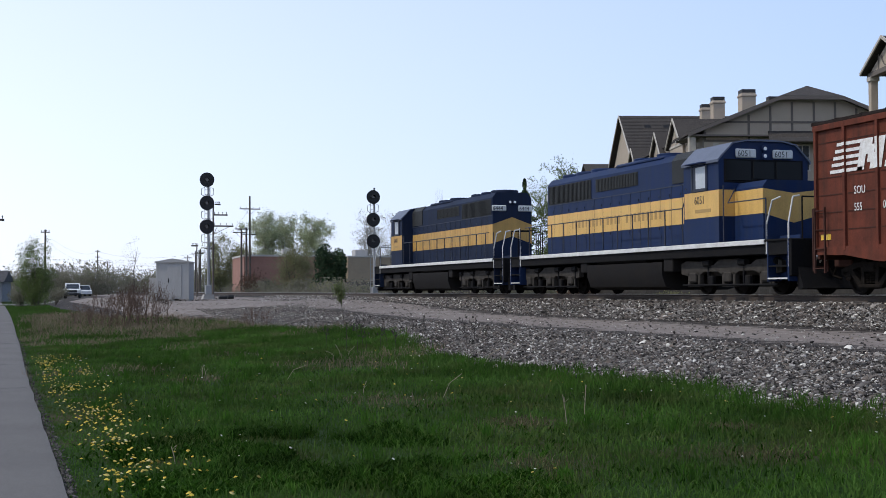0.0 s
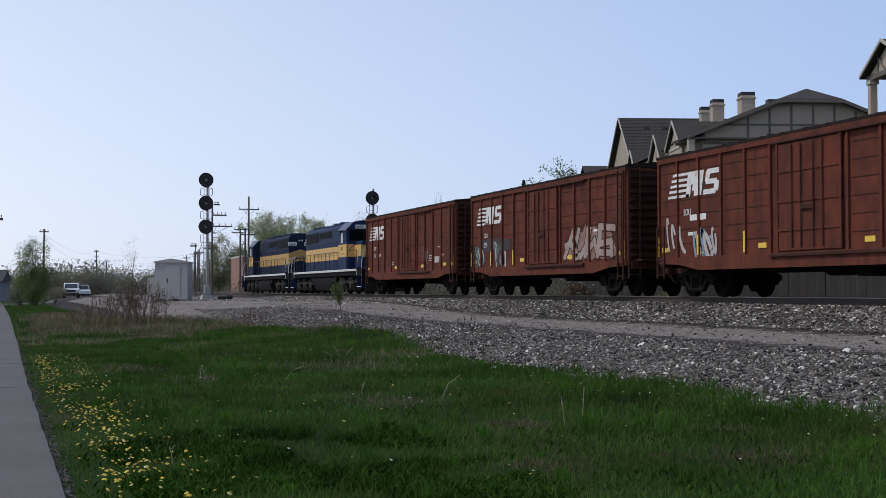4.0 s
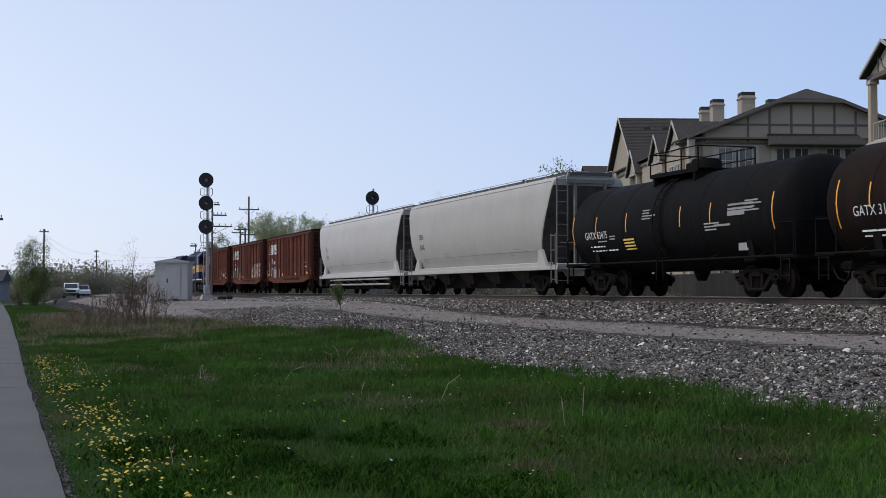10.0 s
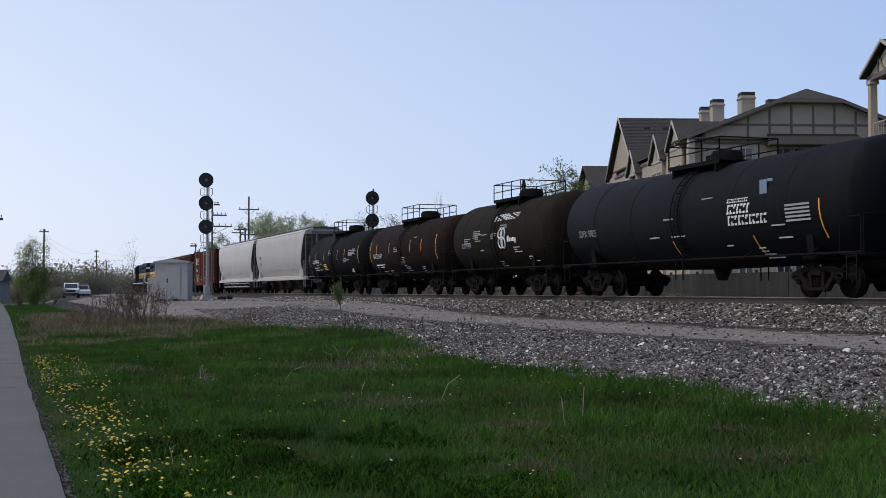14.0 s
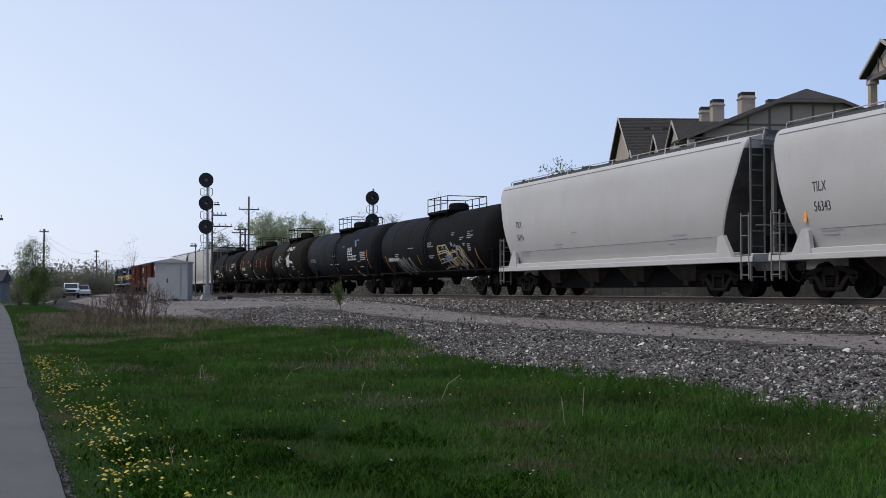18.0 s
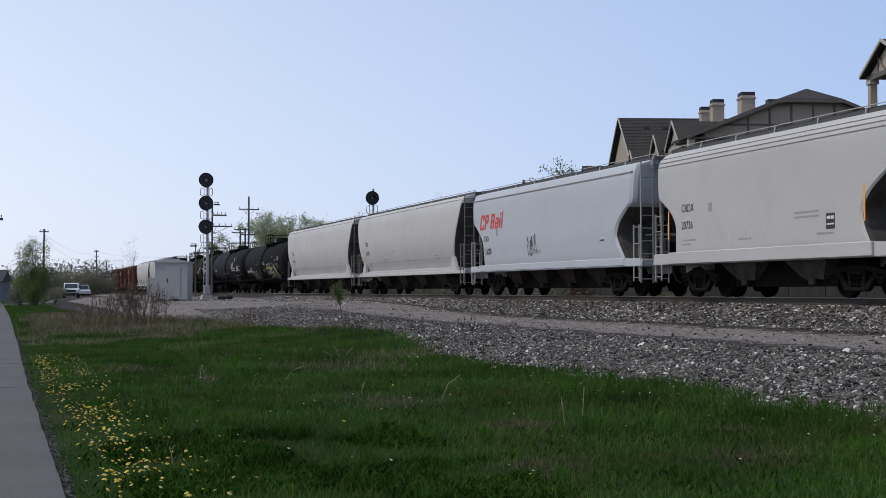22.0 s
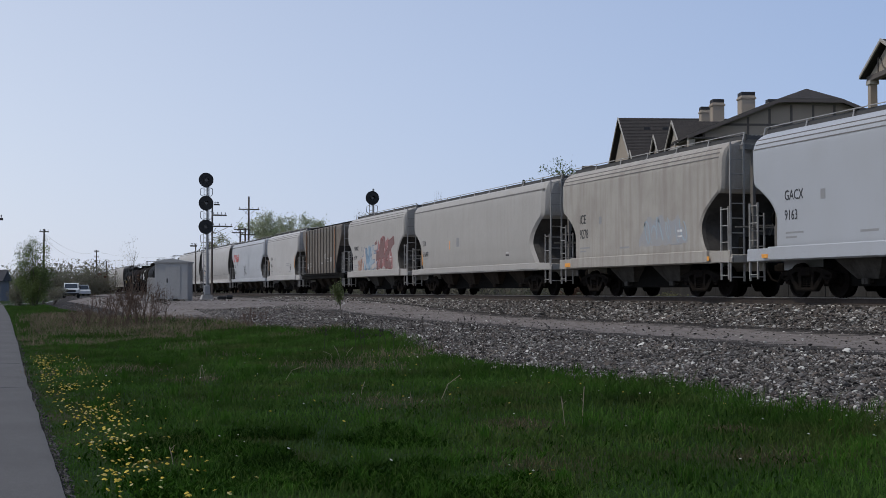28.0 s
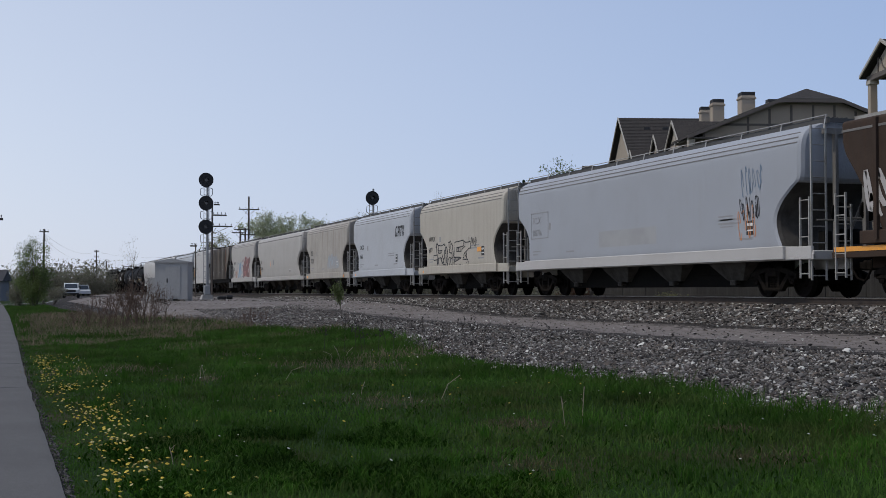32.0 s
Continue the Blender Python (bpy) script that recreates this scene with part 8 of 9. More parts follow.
# ---------- tank cars ----------
def tank_car(i, label, paint, r=1.55, zc=2.36, dip=0.0, house=0.5):
    y, h = span(i)
    car = thing("tank_car", label, "railway tank car", "cars of the freight train", m=pose(TRACK, y, RAIL))
    moves(car, y)
    e = h - 0.30
    half_prof = [(0.0, r)] + [(e - 0.50, r)] + [(e - 0.50 + 0.50 * math.sin(a), r * (0.25 + 0.75 * math.cos(a)) if a < 1.5 else r * 0.25) for a in (0.3, 0.6, 0.9, 1.2, 1.4)] + [(e, 0.05)]
    n = 48
    for s in (1, -1):
        prof = [(s * (q if q > 0 else -0.02), rr) for q, rr in half_prof]
        b = Build().lathe(prof, "y", n)
        part("shell", b, paint, car, smooth=40, m=pose(0, 0, zc, s * dip))
    for q in (0.02, 0.36, 0.68):
        for s in (-1, 1):
            yy = s * q * e
            b = Build().lathe([(yy - 0.03, r - 0.01), (yy - 0.028, r + 0.008), (yy + 0.028, r + 0.008), (yy + 0.03, r - 0.01)], "y", n, (0, 0, zc - abs(yy) * math.tan(radians(-dip)) * 1.0))
            part("weld_band", b, paint, car, smooth=40)
    b = Build()
    for s in (-1, 1):
        b = Build().box(-0.3, 0.3, s * (h - 3.4), s * h, 0.72, 1.05, 0.02).box(-1.42, 1.42, s * h, s * (h - 0.55), 1.02, 1.10, 0.01)
        b.prism([(-1.25, 1.05), (1.25, 1.05), (1.35, zc - 0.75), (0.8, zc - r * 0.9), (0, zc - r * 0.98), (-0.8, zc - r * 0.9), (-1.35, zc - 0.75)], "y", s * (h - 2.55), s * (h - 2.25))
        b.box(-1.35, 1.35, s * (h - 2.7), s * (h - 2.1), 0.98, 1.12, 0.02)
        part("draft_sill", b, under_black, car)
    grab = under_black
    for s in (-1, 1):
        b = Build().rod((s * 1.44, -h + 0.1, 1.12), (s * 1.44, h - 0.1, 1.12), 0.035)
        for q in (-0.75, -0.4, 0, 0.4, 0.75):
            b.rod((s * 1.44, q * h, 1.12), (s * 1.15, q * h, zc - r * 0.72), 0.025)
        part("side_rail", b, under_black, car)
        b = Build()
        for t in (-1, 1):
            b.box(s * 1.30, s * 1.46, t * (h - 0.02), t * (h - 0.9), 1.06, 1.12, 0.01)
            b.path([(s * 1.44, t * (h - 0.1), 1.1), (s * 1.44, t * (h - 0.1), 2.0), (s * 1.44, t * (h - 0.95), 2.0), (s * 1.44, t * (h - 0.95), 1.1)], 0.02)
        part("corner_rail", b, grab, car)
        for t in (-1, 1):
            ladder(car, s * 1.45, t * (h - 0.45), 0.45, 1.1, grab, 0.4, "y")
    b = Build()
    for t in (-1, 1):
        b.path([(-1.4, t * (h - 0.06), 1.1), (-1.4, t * (h - 0.06), 2.05), (1.4, t * (h - 0.06), 2.05), (1.4, t * (h - 0.06), 1.1)], 0.02)
    part("end_rail", b, grab, car)
    zt = zc + r
    b = Build().box(-1.0, 1.0, -1.55, 1.55, zt + 0.02, zt + 0.06).box(-1.02, -0.98, -1.55, 1.55, zt - 0.07, zt + 0.06).box(0.98, 1.02, -1.55, 1.55, zt - 0.07, zt + 0.06)
    for t in (-1.3, 1.3):
        b.box(-1.0, 1.0, t - 0.05, t + 0.05, zt - 0.35, zt + 0.03)
    part("top_platform", b, under_black, car)
    b = Build()
    for x in (-1, 1):
        for yy in (-1.55, -0.5, 0.5, 1.55):
            b.rod((x, yy, zt), (x, yy, zt + 0.72), 0.024)
        for z in (zt + 0.38, zt + 0.72):
            b.rod((x, -1.55, z), (x, 1.55, z), 0.022)
    for yy in (-1.55, 1.55):
        b.rod((-1, yy, zt + 0.72), (1, yy, zt + 0.72), 0.022)
    part("platform_railing", b, under_black, car)
    part("valve_housing", Build().lathe([(zt - 0.1, house), (zt + 0.32, house), (zt + 0.44, house * 0.85), (zt + 0.48, 0.1)], "z", 20, (0, -0.3, 0)).box(-0.12, 0.12, 0.5, 0.8, zt, zt + 0.4, 0.03), under_black, car, smooth=40)
    for s in (-1, 1):
        b = Build()
        for k in (-0.22, 0.22):
            pts = [(s * 1.5, k, 0.5), (s * 1.5, k, 1.2)] + [(s * (r + 0.1) * math.cos(a), k, zc + (r + 0.1) * math.sin(a)) for a in [-0.75 + 0.19 * j for j in range(11)]]
            b.path(pts, 0.022)
        lad = part("ladder", b, under_black, car)
        rung = Build().rod((0, -0.22, 0), (0, 0.22, 0), 0.018).mesh("rung", under_black)
        for j in range(11):
            a = -0.75 + 0.17 * j
            part("rung", rung, under_black, lad, m=pose(s * (r + 0.1) * math.cos(a), 0, zc + (r + 0.1) * math.sin(a)))
    part("bottom_outlet", Build().lathe([(0.5, 0.14), (0.62, 0.2), (zc - r + 0.05, 0.3)], "z", 14).box(-0.5, 0.5, -0.2, 0.2, 0.85, 1.0, 0.03), under_black, car)
    for s in (-1, 1):
        coupler(car, s * h, s)
        freight_truck(car, s * (h - 2.35))
    sx = lambda z: -math.sqrt(max(0.04, r * r - (z - zc) ** 2)) - 0.004
    return car, h, sx


once = {}


def surface_once(name):
    if name not in once:
        once[name] = surface(name, (0.32, 0.32, 0.31), 0.6)
    return once[name]


def stripes(car, ys, z, ln, sx, material=None, w=0.055):
    b = Build()
    z = z - mark_drop
    for y in ys:
        for j in range(4):
            z0, z1 = z - ln / 2 + ln * j / 4, z - ln / 2 + ln * (j + 1) / 4
            b.add([(sx(z0) - 0.006, y, z0), (sx(z0) - 0.006, y - w, z0), (sx(z1) - 0.006, y - w, z1), (sx(z1) - 0.006, y, z1)], [(0, 1, 2, 3)])
    part("reflector", b, material or orange_mark, car, "orange reflective stripes")


def small_print(car, h, sx, seed, n=14, z=(1.7, 3.4)):
    rnd = random.Random(seed)
    rows = []
    for k in range(n):
        y, zz = rnd.uniform(-h + 2.0, h - 2.0), rnd.uniform(*z)
        for j in range(rnd.randint(1, 4)):
            rows.append((y, zz - 0.09 * j, rnd.uniform(0.3, 0.9), 0.04))
    bars(car, rows, surface_once("grab_rail_grey"), sx)


mark_drop = 0.48
car, h, sx = tank_car(5, "black tank car with orange reflective stripes along its shell", tank_black)
say(car, "GATX 63475", h - 1.85, 2.46, 0.36, white_mark, sx, 0.9)
bars(car, [(h - 2.1 - 0.26 * j, zz, 0.19 if (j * 3) % 4 else 0.10, 0.055) for zz, nn in ((2.20, 5), (2.06, 8)) for j in range(nn)], white_mark, sx)
bars(car, [(h - 4.75, 2.36 - 0.10 * j, 0.75, 0.06) for j in range(4)], yellow_mark, sx)
bars(car, [(-h + 3.2, 3.1, 1.3, 0.06), (-h + 3.2, 2.98, 1.3, 0.06), (-h + 3.2, 2.86, 0.9, 0.14), (-h + 4.0, 2.55, 0.9, 0.06), (-h + 3.0, 2.0, 0.5, 0.4)], grey_mark, sx)
stripes(car, [h - 0.82, -h + 0.95], 2.82, 1.0, sx)
stripes(car, [h - 2.75, h - 5.05, -h + 6.0, -h + 4.2], 2.92, 0.62, sx)
small_print(car, h, sx, 3, 6)
car, h, sx = tank_car(6, "rust-stained black tank car with orange reflective stripes", tank_brown)
say(car, "GATX 31671", h - 1.75, 2.46, 0.36, white_mark, sx, 0.9)
bars(car, [(h - 1.9, 2.1, 1.6, 0.05), (h - 1.9, 1.98, 1.3, 0.05)], white_mark, sx, "owner_mark")
stripes(car, [h - 1.1, -h + 1.3], 2.8, 1.2, sx)
stripes(car, [h - 2.4, h - 4.9, -h + 5.5, -h + 3.6], 2.95, 0.6, sx)
small_print(car, h, sx, 4, 9)
car, h, sx = tank_car(7, "dirty brown-black tank car with a white maker's roundel", tank_olive, 1.6, 2.44, 0.5)
say(car, "STSX 51484", h - 1.9, 2.55, 0.30, grey_mark, sx)
b = Build()
for k in range(9):
    yy = -h + 6.3 - k * 0.30
    for zz in (3.14, 3.21, 3.28, 3.35):
        if (k * 7 + round(zz * 100)) % 5 != 0:
            b.box(sx(zz) - 0.006, sx(zz) + 0.02, yy, yy - 0.20, zz - 0.035, zz + 0.038)
part("owner_mark", b, white_mark, car)
ring = Build()
for k in range(4):
    a0 = math.pi / 2 * k
    cy, cz = -h + 5.1 + 0.22 * math.cos(a0 + 0.78), 2.36 + 0.26 * math.sin(a0 + 0.78)
    pts = [(sx(cz + 0.22 * math.sin(a)) - 0.01, cy + 0.22 * math.cos(a), cz + 0.22 * math.sin(a)) for a in [2 * math.pi * j / 12 for j in range(13)]]
    ring.path(pts, 0.035, 4)
part("roundel", ring, white_mark, car, "white interlaced roundel")
bars(car, [(-h + 4.5, 2.80, 0.2, 0.24), (-h + 4.25, 2.76, 0.14, 0.16), (-h + 4.05, 2.76, 0.3, 0.16), (-h + 3.7, 2.72, 0.14, 0.22)], white_mark, sx, "owner_word")
small_print(car, h, sx, 6, 10)
car, h, sx = tank_car(8, "blue-black tank car with white block lettering near its rear", tank_blue, 1.6, 2.44, 0.5)
say(car, "SDPX 97025", h - 1.8, 2.55, 0.34, grey_mark, sx)
b = Build()
for zz, ln, hh, wide in ((2.66, 1.15, 0.11, 0.10), (2.34, 1.30, 0.27, 0.17), (2.02, 2.05, 0.27, 0.185)):
    for j in range(int(ln / wide)):
        y0 = -h + 6.0 - wide * j
        for lo, hi in (((0, 1), (0, 0.42), (0.58, 1))[j % 3], (0.0, 0.22), (0.78, 1.0)):
            w0 = wide * (0.38 if hi - lo > 0.3 else 0.72)
            b.add([(sx(zz + hh * v) - 0.009 - 0.0005 * (j % 3), y0 - u - 0.25 * hh * v, zz + hh * v) for u, v in ((0, lo), (w0, lo), (w0, hi), (0, hi))], [(0, 1, 2, 3)])
part("owner_mark", b, white_mark, car, "white slanted block lettering")
bars(car, [(-h + 4.35, 3.30, 0.35, 0.75), (-h + 4.20, 3.60, 0.32, 0.2)], spray["slate"], sx, "owner_badge")
bars(car, [(-h + 3.1, 2.9 - 0.1 * j, 1.1, 0.055) for j in range(5)], grey_mark, sx)
stripes(car, [-h + 1.6], 2.5, 1.0, sx)
stripes(car, [h - 8.4, -h + 4.9], 1.95, 0.5, sx)
small_print(car, h, sx, 7, 8)
car, h, sx = tank_car(9, "black tank car with white and yellow graffiti low on its side", tank_black, 1.6, 2.44, 0.4)
bars(car, [(h - 1.9 - 0.22 * j, 2.35, 0.16, 0.22) for j in range(9)], grey_mark, sx, "owner_mark")
scrawl(car, h - 3.6, 1.55, 2.6, 0.9, [spray["white"]], sx, 91, 7, 0.03)
filled_letters(car, -h + 7.0, 1.75, 3.6, 1.0, [tank_black, spray["slate"]], spray["white"], sx, 92, 4)
scrawl(car, -h + 7.0, 1.75, 3.6, 1.0, [spray["pale"], yellow_mark], sx, 93, 7, 0.025)
stripes(car, [h - 1.4, -h + 1.9], 2.1, 0.9, sx)
stripes(car, [h - 7.2, -h + 7.2], 2.2, 0.5, sx)
small_print(car, h, sx, 8, 8)
mark_drop = 0.0
# ---------- engines ----------
SIDE_FAR = Matrix(((0, 0, 1, 0), (1, 0, 0, 0), (0, 1, 0, 0), (0, 0, 0, 1)))
TO_REAR = Matrix(((1, 0, 0, 0), (0, 0, -1, 0), (0, 1, 0, 0), (0, 0, 0, 1)))     # writing that faces -y
TO_FRONT = Matrix(((-1, 0, 0, 0), (0, 0, 1, 0), (0, 1, 0, 0), (0, 0, 0, 1)))    # writing that faces +y
loco_blue = surface("engine_blue", (0.0085, 0.022, 0.074), 0.55, spec=0.12, second=(0.020, 0.032, 0.064), amount=0.5, scale=0.9, streak=(0.03, 0.035, 0.05), streak_amount=0.35, bump=0.04)
loco_yellow = surface("engine_yellow", (0.62, 0.385, 0.11), 0.5, second=(0.46, 0.27, 0.08), amount=0.45, scale=1.0, streak=(0.30, 0.18, 0.07), streak_amount=0.3, bump=0.04)
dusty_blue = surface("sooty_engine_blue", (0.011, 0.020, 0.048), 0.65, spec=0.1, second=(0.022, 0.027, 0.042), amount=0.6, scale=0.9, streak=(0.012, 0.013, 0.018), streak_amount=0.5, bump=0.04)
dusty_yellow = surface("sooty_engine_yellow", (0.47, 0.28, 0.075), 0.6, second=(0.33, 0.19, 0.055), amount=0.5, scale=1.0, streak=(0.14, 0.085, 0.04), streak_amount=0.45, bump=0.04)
loco_white = surface("engine_white_edge", (0.62, 0.62, 0.60), 0.6, second=(0.35, 0.34, 0.33), amount=0.6, scale=3)
loco_black = surface("engine_underframe", (0.008, 0.008, 0.009), 0.85, spec=0.1, second=(0.018, 0.016, 0.014), amount=0.6, scale=3, bump=0.25)
loco_truck = surface("engine_truck_grey", (0.045, 0.040, 0.035), 0.85, spec=0.15, second=(0.022, 0.020, 0.018), amount=0.7, scale=4, bump=0.25)
tank_grey = surface("fuel_tank_grey", (0.013, 0.012, 0.012), 0.75, spec=0.08, second=(0.022, 0.019, 0.016), amount=0.7, scale=2)
grille_dark = surface("grille_black", (0.012, 0.014, 0.015), 0.7, second=(0.03, 0.03, 0.03), amount=0.5, scale=5, bump=0.4)
cab_glass = surface("cab_glass", (0.004, 0.005, 0.006), 0.12, spec=0.12, bump=0, grain=0)
blind_grey = surface("window_blind", (0.42, 0.46, 0.50), 0.35, bump=0)
board_white = surface("number_board", (0.55, 0.56, 0.55), 0.5)
lens_glass = surface("headlight_lens", (0.75, 0.75, 0.72), 0.12, spec=0.8, bump=0)
rail_dark = surface("handrail_blue", (0.020, 0.026, 0.045), 0.55)
rail_white = surface("handrail_white", (0.55, 0.55, 0.54), 0.55)


def engine_truck(car, y):
    tr = part("truck", Build().box(-0.9, 0.9, -1.6, 1.6, 0.55, 0.85, 0.05).lathe([(0.8, 0.5), (1.25, 0.5)], "z", 16), loco_truck, car, "three-axle truck, grey with brake dust", m=pose(0, y, 0))
    for s in (-1, 1):
        b = Build()
        x0, x1 = 1.05 * s, 1.22 * s
        b.prism([(-2.75, 0.62), (-2.75, 0.92), (-2.45, 1.02), (-1.5, 0.98), (-1.2, 0.86), (-0.85, 0.86), (-0.5, 1.02), (0.5, 1.02), (0.85, 0.86), (1.2, 0.86), (1.5, 0.98), (2.45, 1.02), (2.75, 0.92), (2.75, 0.62),
                 (2.35, 0.56), (1.6, 0.60), (1.4, 0.68), (0.6, 0.68), (0.4, 0.60), (-0.4, 0.60), (-0.6, 0.68), (-1.4, 0.68), (-1.6, 0.60), (-2.35, 0.56)], "x", x0, x1)
        for q in (-2.0, 0.0, 2.0):
            for t in (-0.30, 0.30):
                b.box(x0, x1, q + t - 0.06, q + t + 0.06, 0.26, 0.66, 0.02)
            b.box(x0, x1 + 0.06 * s, q - 0.20, q + 0.20, 0.36, 0.66, 0.04)
            b.box(x0, x1, q - 0.36, q + 0.36, 0.22, 0.29, 0.01)
        part("side_frame", b, loco_truck, tr)
        b = Build()
        for q in (-2.55, -0.98, 0.98):
            b.rod((s * 1.22, q - 0.02, 0.92), (s * 1.22, q + 0.34, 0.92), 0.10, 10)
            b.box(s * 1.16, s * 1.24, q + 0.1, q + 0.16, 0.3, 0.9)
        b.rod((s * 1.24, -2.6, 0.28), (s * 1.24, 2.6, 0.28), 0.03)
        for q in (-1.0, 1.0):
            b.box(s * 1.1, s * 1.24, q - 0.14, q + 0.10, 0.24, 0.56, 0.03)
        part("brake_rigging", b, loco_black, tr)
    for dy in (-2.0, 0.0, 2.0):
        w = part("wheelset", WHEELS[0.508], wheel_steel, tr, m=pose(0, dy, 0.508))
        wheelsets.append((w, dy, 0.508))


def engine(label, number, y_mid, reverse, loco_blue, loco_yellow):
    car = thing("diesel_locomotive", label, "locomotive", "cars of the freight train", m=pose(TRACK, y_mid, RAIL, 0, 0, 180 if reverse else 0))
    movers.append((car, y_mid, 180 if reverse else 0))
    E = 10.1
    b = Build().box(-1.46, 1.46, -E + 0.1, E - 0.1, 1.10, 1.44, 0.02).box(-0.5, 0.5, -E + 0.1, E - 0.1, 0.85, 1.25, 0.03)
    part("underframe", b, loco_black, car)
    part("walkway", Build().box(-1.50, 1.50, -E + 0.1, E - 0.1, 1.44, 1.50, 0.01), loco_black, car)
    for s in (-1, 1):
        part("sill_edge", Build().box(s * 1.46, s * 1.525, -8.9, 8.9, 1.37, 1.505, 0.01), loco_white, car, "white frame edge")
    # long hood
    y0, y1 = -4.5, 7.4
    prof = [(-0.92, 1.50), (0.92, 1.50), (0.92, 4.22), (0.74, 4.44), (-0.74, 4.44), (-0.92, 4.22)]
    hood = part("long_hood", Build().prism(prof, "y", y0, y1), loco_blue, car)
    for s in (-1, 1):
        part("yellow_band", Build().box(s * 0.90, s * 0.926, y0, y1 + 0.004, 2.20, 3.04), loco_yellow, hood, "ochre yellow band")
        b = Build()
        for k in range(16):
            q = y0 + 0.4 + 0.72 * k
            b.box(s * 0.90, s * 0.929, q - 0.005, q + 0.005, 1.58, 3.42)
            b.box(s * 0.92, s * 0.940, q + 0.11, q + 0.13, 2.08, 2.17)
            b.box(s * 0.92, s * 0.940, q + 0.11, q + 0.13, 3.12, 3.20)
        b.box(s * 0.90, s * 0.932, y0, y1, 3.42, 3.45)
        part("door_seam", b, rail_dark, hood)
        g = Build().box(s * 0.90, s * 0.94, 3.35, 7.25, 3.46, 4.16)
        for k in range(32):
            q = 3.40 + 0.12 * k
            g.box(s * 0.93, s * 0.962, q, q + 0.05, 3.48, 4.14)
        part("radiator_grille", g, grille_dark, hood)
        g = Build().box(s * 0.90, s * 0.94, -0.35, 2.95, 3.66, 4.12)
        for k in range(27):
            q = -0.30 + 0.12 * k
            g.box(s * 0.93, s * 0.955, q, q + 0.04, 3.68, 4.10)
        part("side_grille", g, grille_dark, hood)
        g = Build().prism([(s * 0.90, 3.50), (s * 0.95, 3.50), (s * 0.95, 4.23), (s * 0.76, 4.465), (s * 0.70, 4.44)], "y", -4.45, -2.75)
        part("intake_grille", g, grille_dark, hood)
        part("roundel_plate", Build().box(s * 0.92, s * 0.935, 0.30, 0.55, 3.90, 4.06), board_white, hood)
    rows = [(5.0 - 0.30 * k, 2.44, 0.17 if k % 4 else 0.09, 0.30) for k in range(25) if k not in (9, 14)]
    for s, sd in ((-1, 0), (1, 1)):
        b = Build()
        for yy, z, ln, hh in rows:
            q = yy if s < 0 else 1.6 - yy
            b.box(s * 0.92, s * 0.929, q - ln / 2, q + ln / 2, z, z + hh)
            b.box(s * 0.92, s * 0.930, q - ln / 2 + 0.03, q + ln / 2 - 0.03, z + 0.09, z + hh - 0.09)
        part("faded_lettering", b, surface_once2("faded_ochre", (0.36, 0.23, 0.08)), hood, "weathered lettering on the band")
    # roof of the hood
    b = Build()
    for q in (6.5, 5.2, 3.9):
        b.lathe([(4.38, 0.62), (4.56, 0.62), (4.60, 0.58), (4.60, 0.1)], "z", 20, (0, q, 0))
    part("radiator_fan", b, loco_blue, hood, smooth=40)
    b = Build().box(-0.8, 0.8, -1.9, 1.6, 4.38, 4.52, 0.05)
    for q in (-1.1, 0.6):
        b.lathe([(4.46, 0.55), (4.64, 0.55), (4.66, 0.5), (4.66, 0.1)], "z", 20, (0, q, 0))
    part("dynamic_brake", b, loco_blue, hood, smooth=40)
    part("exhaust_stack", Build().box(-0.22, 0.22, 2.2, 2.9, 4.42, 4.58, 0.03), loco_black, hood)
    # hood end
    e = Build().prism([(-0.924, 2.20), (0, 2.52), (0.924, 2.20), (0.924, 3.04), (0, 3.36), (-0.924, 3.04)], "y", y1, y1 + 0.008)
    part("end_chevron", e, loco_yellow, hood, "ochre yellow chevron")
    # cab
    cp = [(-1.50, 1.50), (1.50, 1.50), (1.50, 3.92), (1.05, 4.38), (0.6, 4.47), (-0.6, 4.47), (-1.05, 4.38), (-1.50, 3.92)]
    cab = part("cab", Build().prism(cp, "y", -6.55, -4.5), loco_blue, car)
    b = Build()
    for s in (-1, 1):
        b.prism([(s * 1.56, 3.84), (s * 1.57, 3.92), (s * 1.07, 4.42), (s * 0.6, 4.51), (0, 4.53), (0, 4.47), (s * 0.6, 4.47), (s * 1.05, 4.38), (s * 1.50, 3.92)], "y", -6.62, -4.46)
    # paler than the cab's blue: sunlight on the roof, painted in
    part("cab_roof", b, surface_once2("sunlit_cab_roof_blue", (0.10, 0.12, 0.17)), cab)
    b = Build().box(-1.506, 1.506, -6.556, -4.55, 2.27, 3.04)
    part("yellow_band", b, loco_yellow, cab, "ochre yellow band")
    for s in (-1, 1):
        part("side_window", Build().box(s * 1.49, s * 1.512, -5.85, -5.05, 3.12, 3.80).box(s * 1.49, s * 1.53, -5.92, -5.85, 3.08, 3.86).box(s * 1.49, s * 1.53, -5.05, -4.98, 3.08, 3.86).box(
            s * 1.49, s * 1.53, -5.92, -4.98, 3.06, 3.12), rail_dark, cab)
        part("window_blind", Build().box(s * 1.50, s * 1.518, -5.80, -5.25, 3.14, 3.78), blind_grey, cab, "pale sliding pane")
        part("sun_shade", Build().box(s * 1.50, s * 1.72, -5.95, -4.95, 3.86, 3.90, 0.01), loco_blue, cab)
        part("end_window", Build().box(s * 0.42, s * 1.28, -6.575, -6.50, 3.30, 3.92, 0.02), cab_glass, cab, "dark windscreen")
    part("windscreen_frame", Build().box(-1.34, 1.34, -6.562, -6.50, 3.24, 3.95, 0.02), loco_black, cab, "black band round the windscreens")
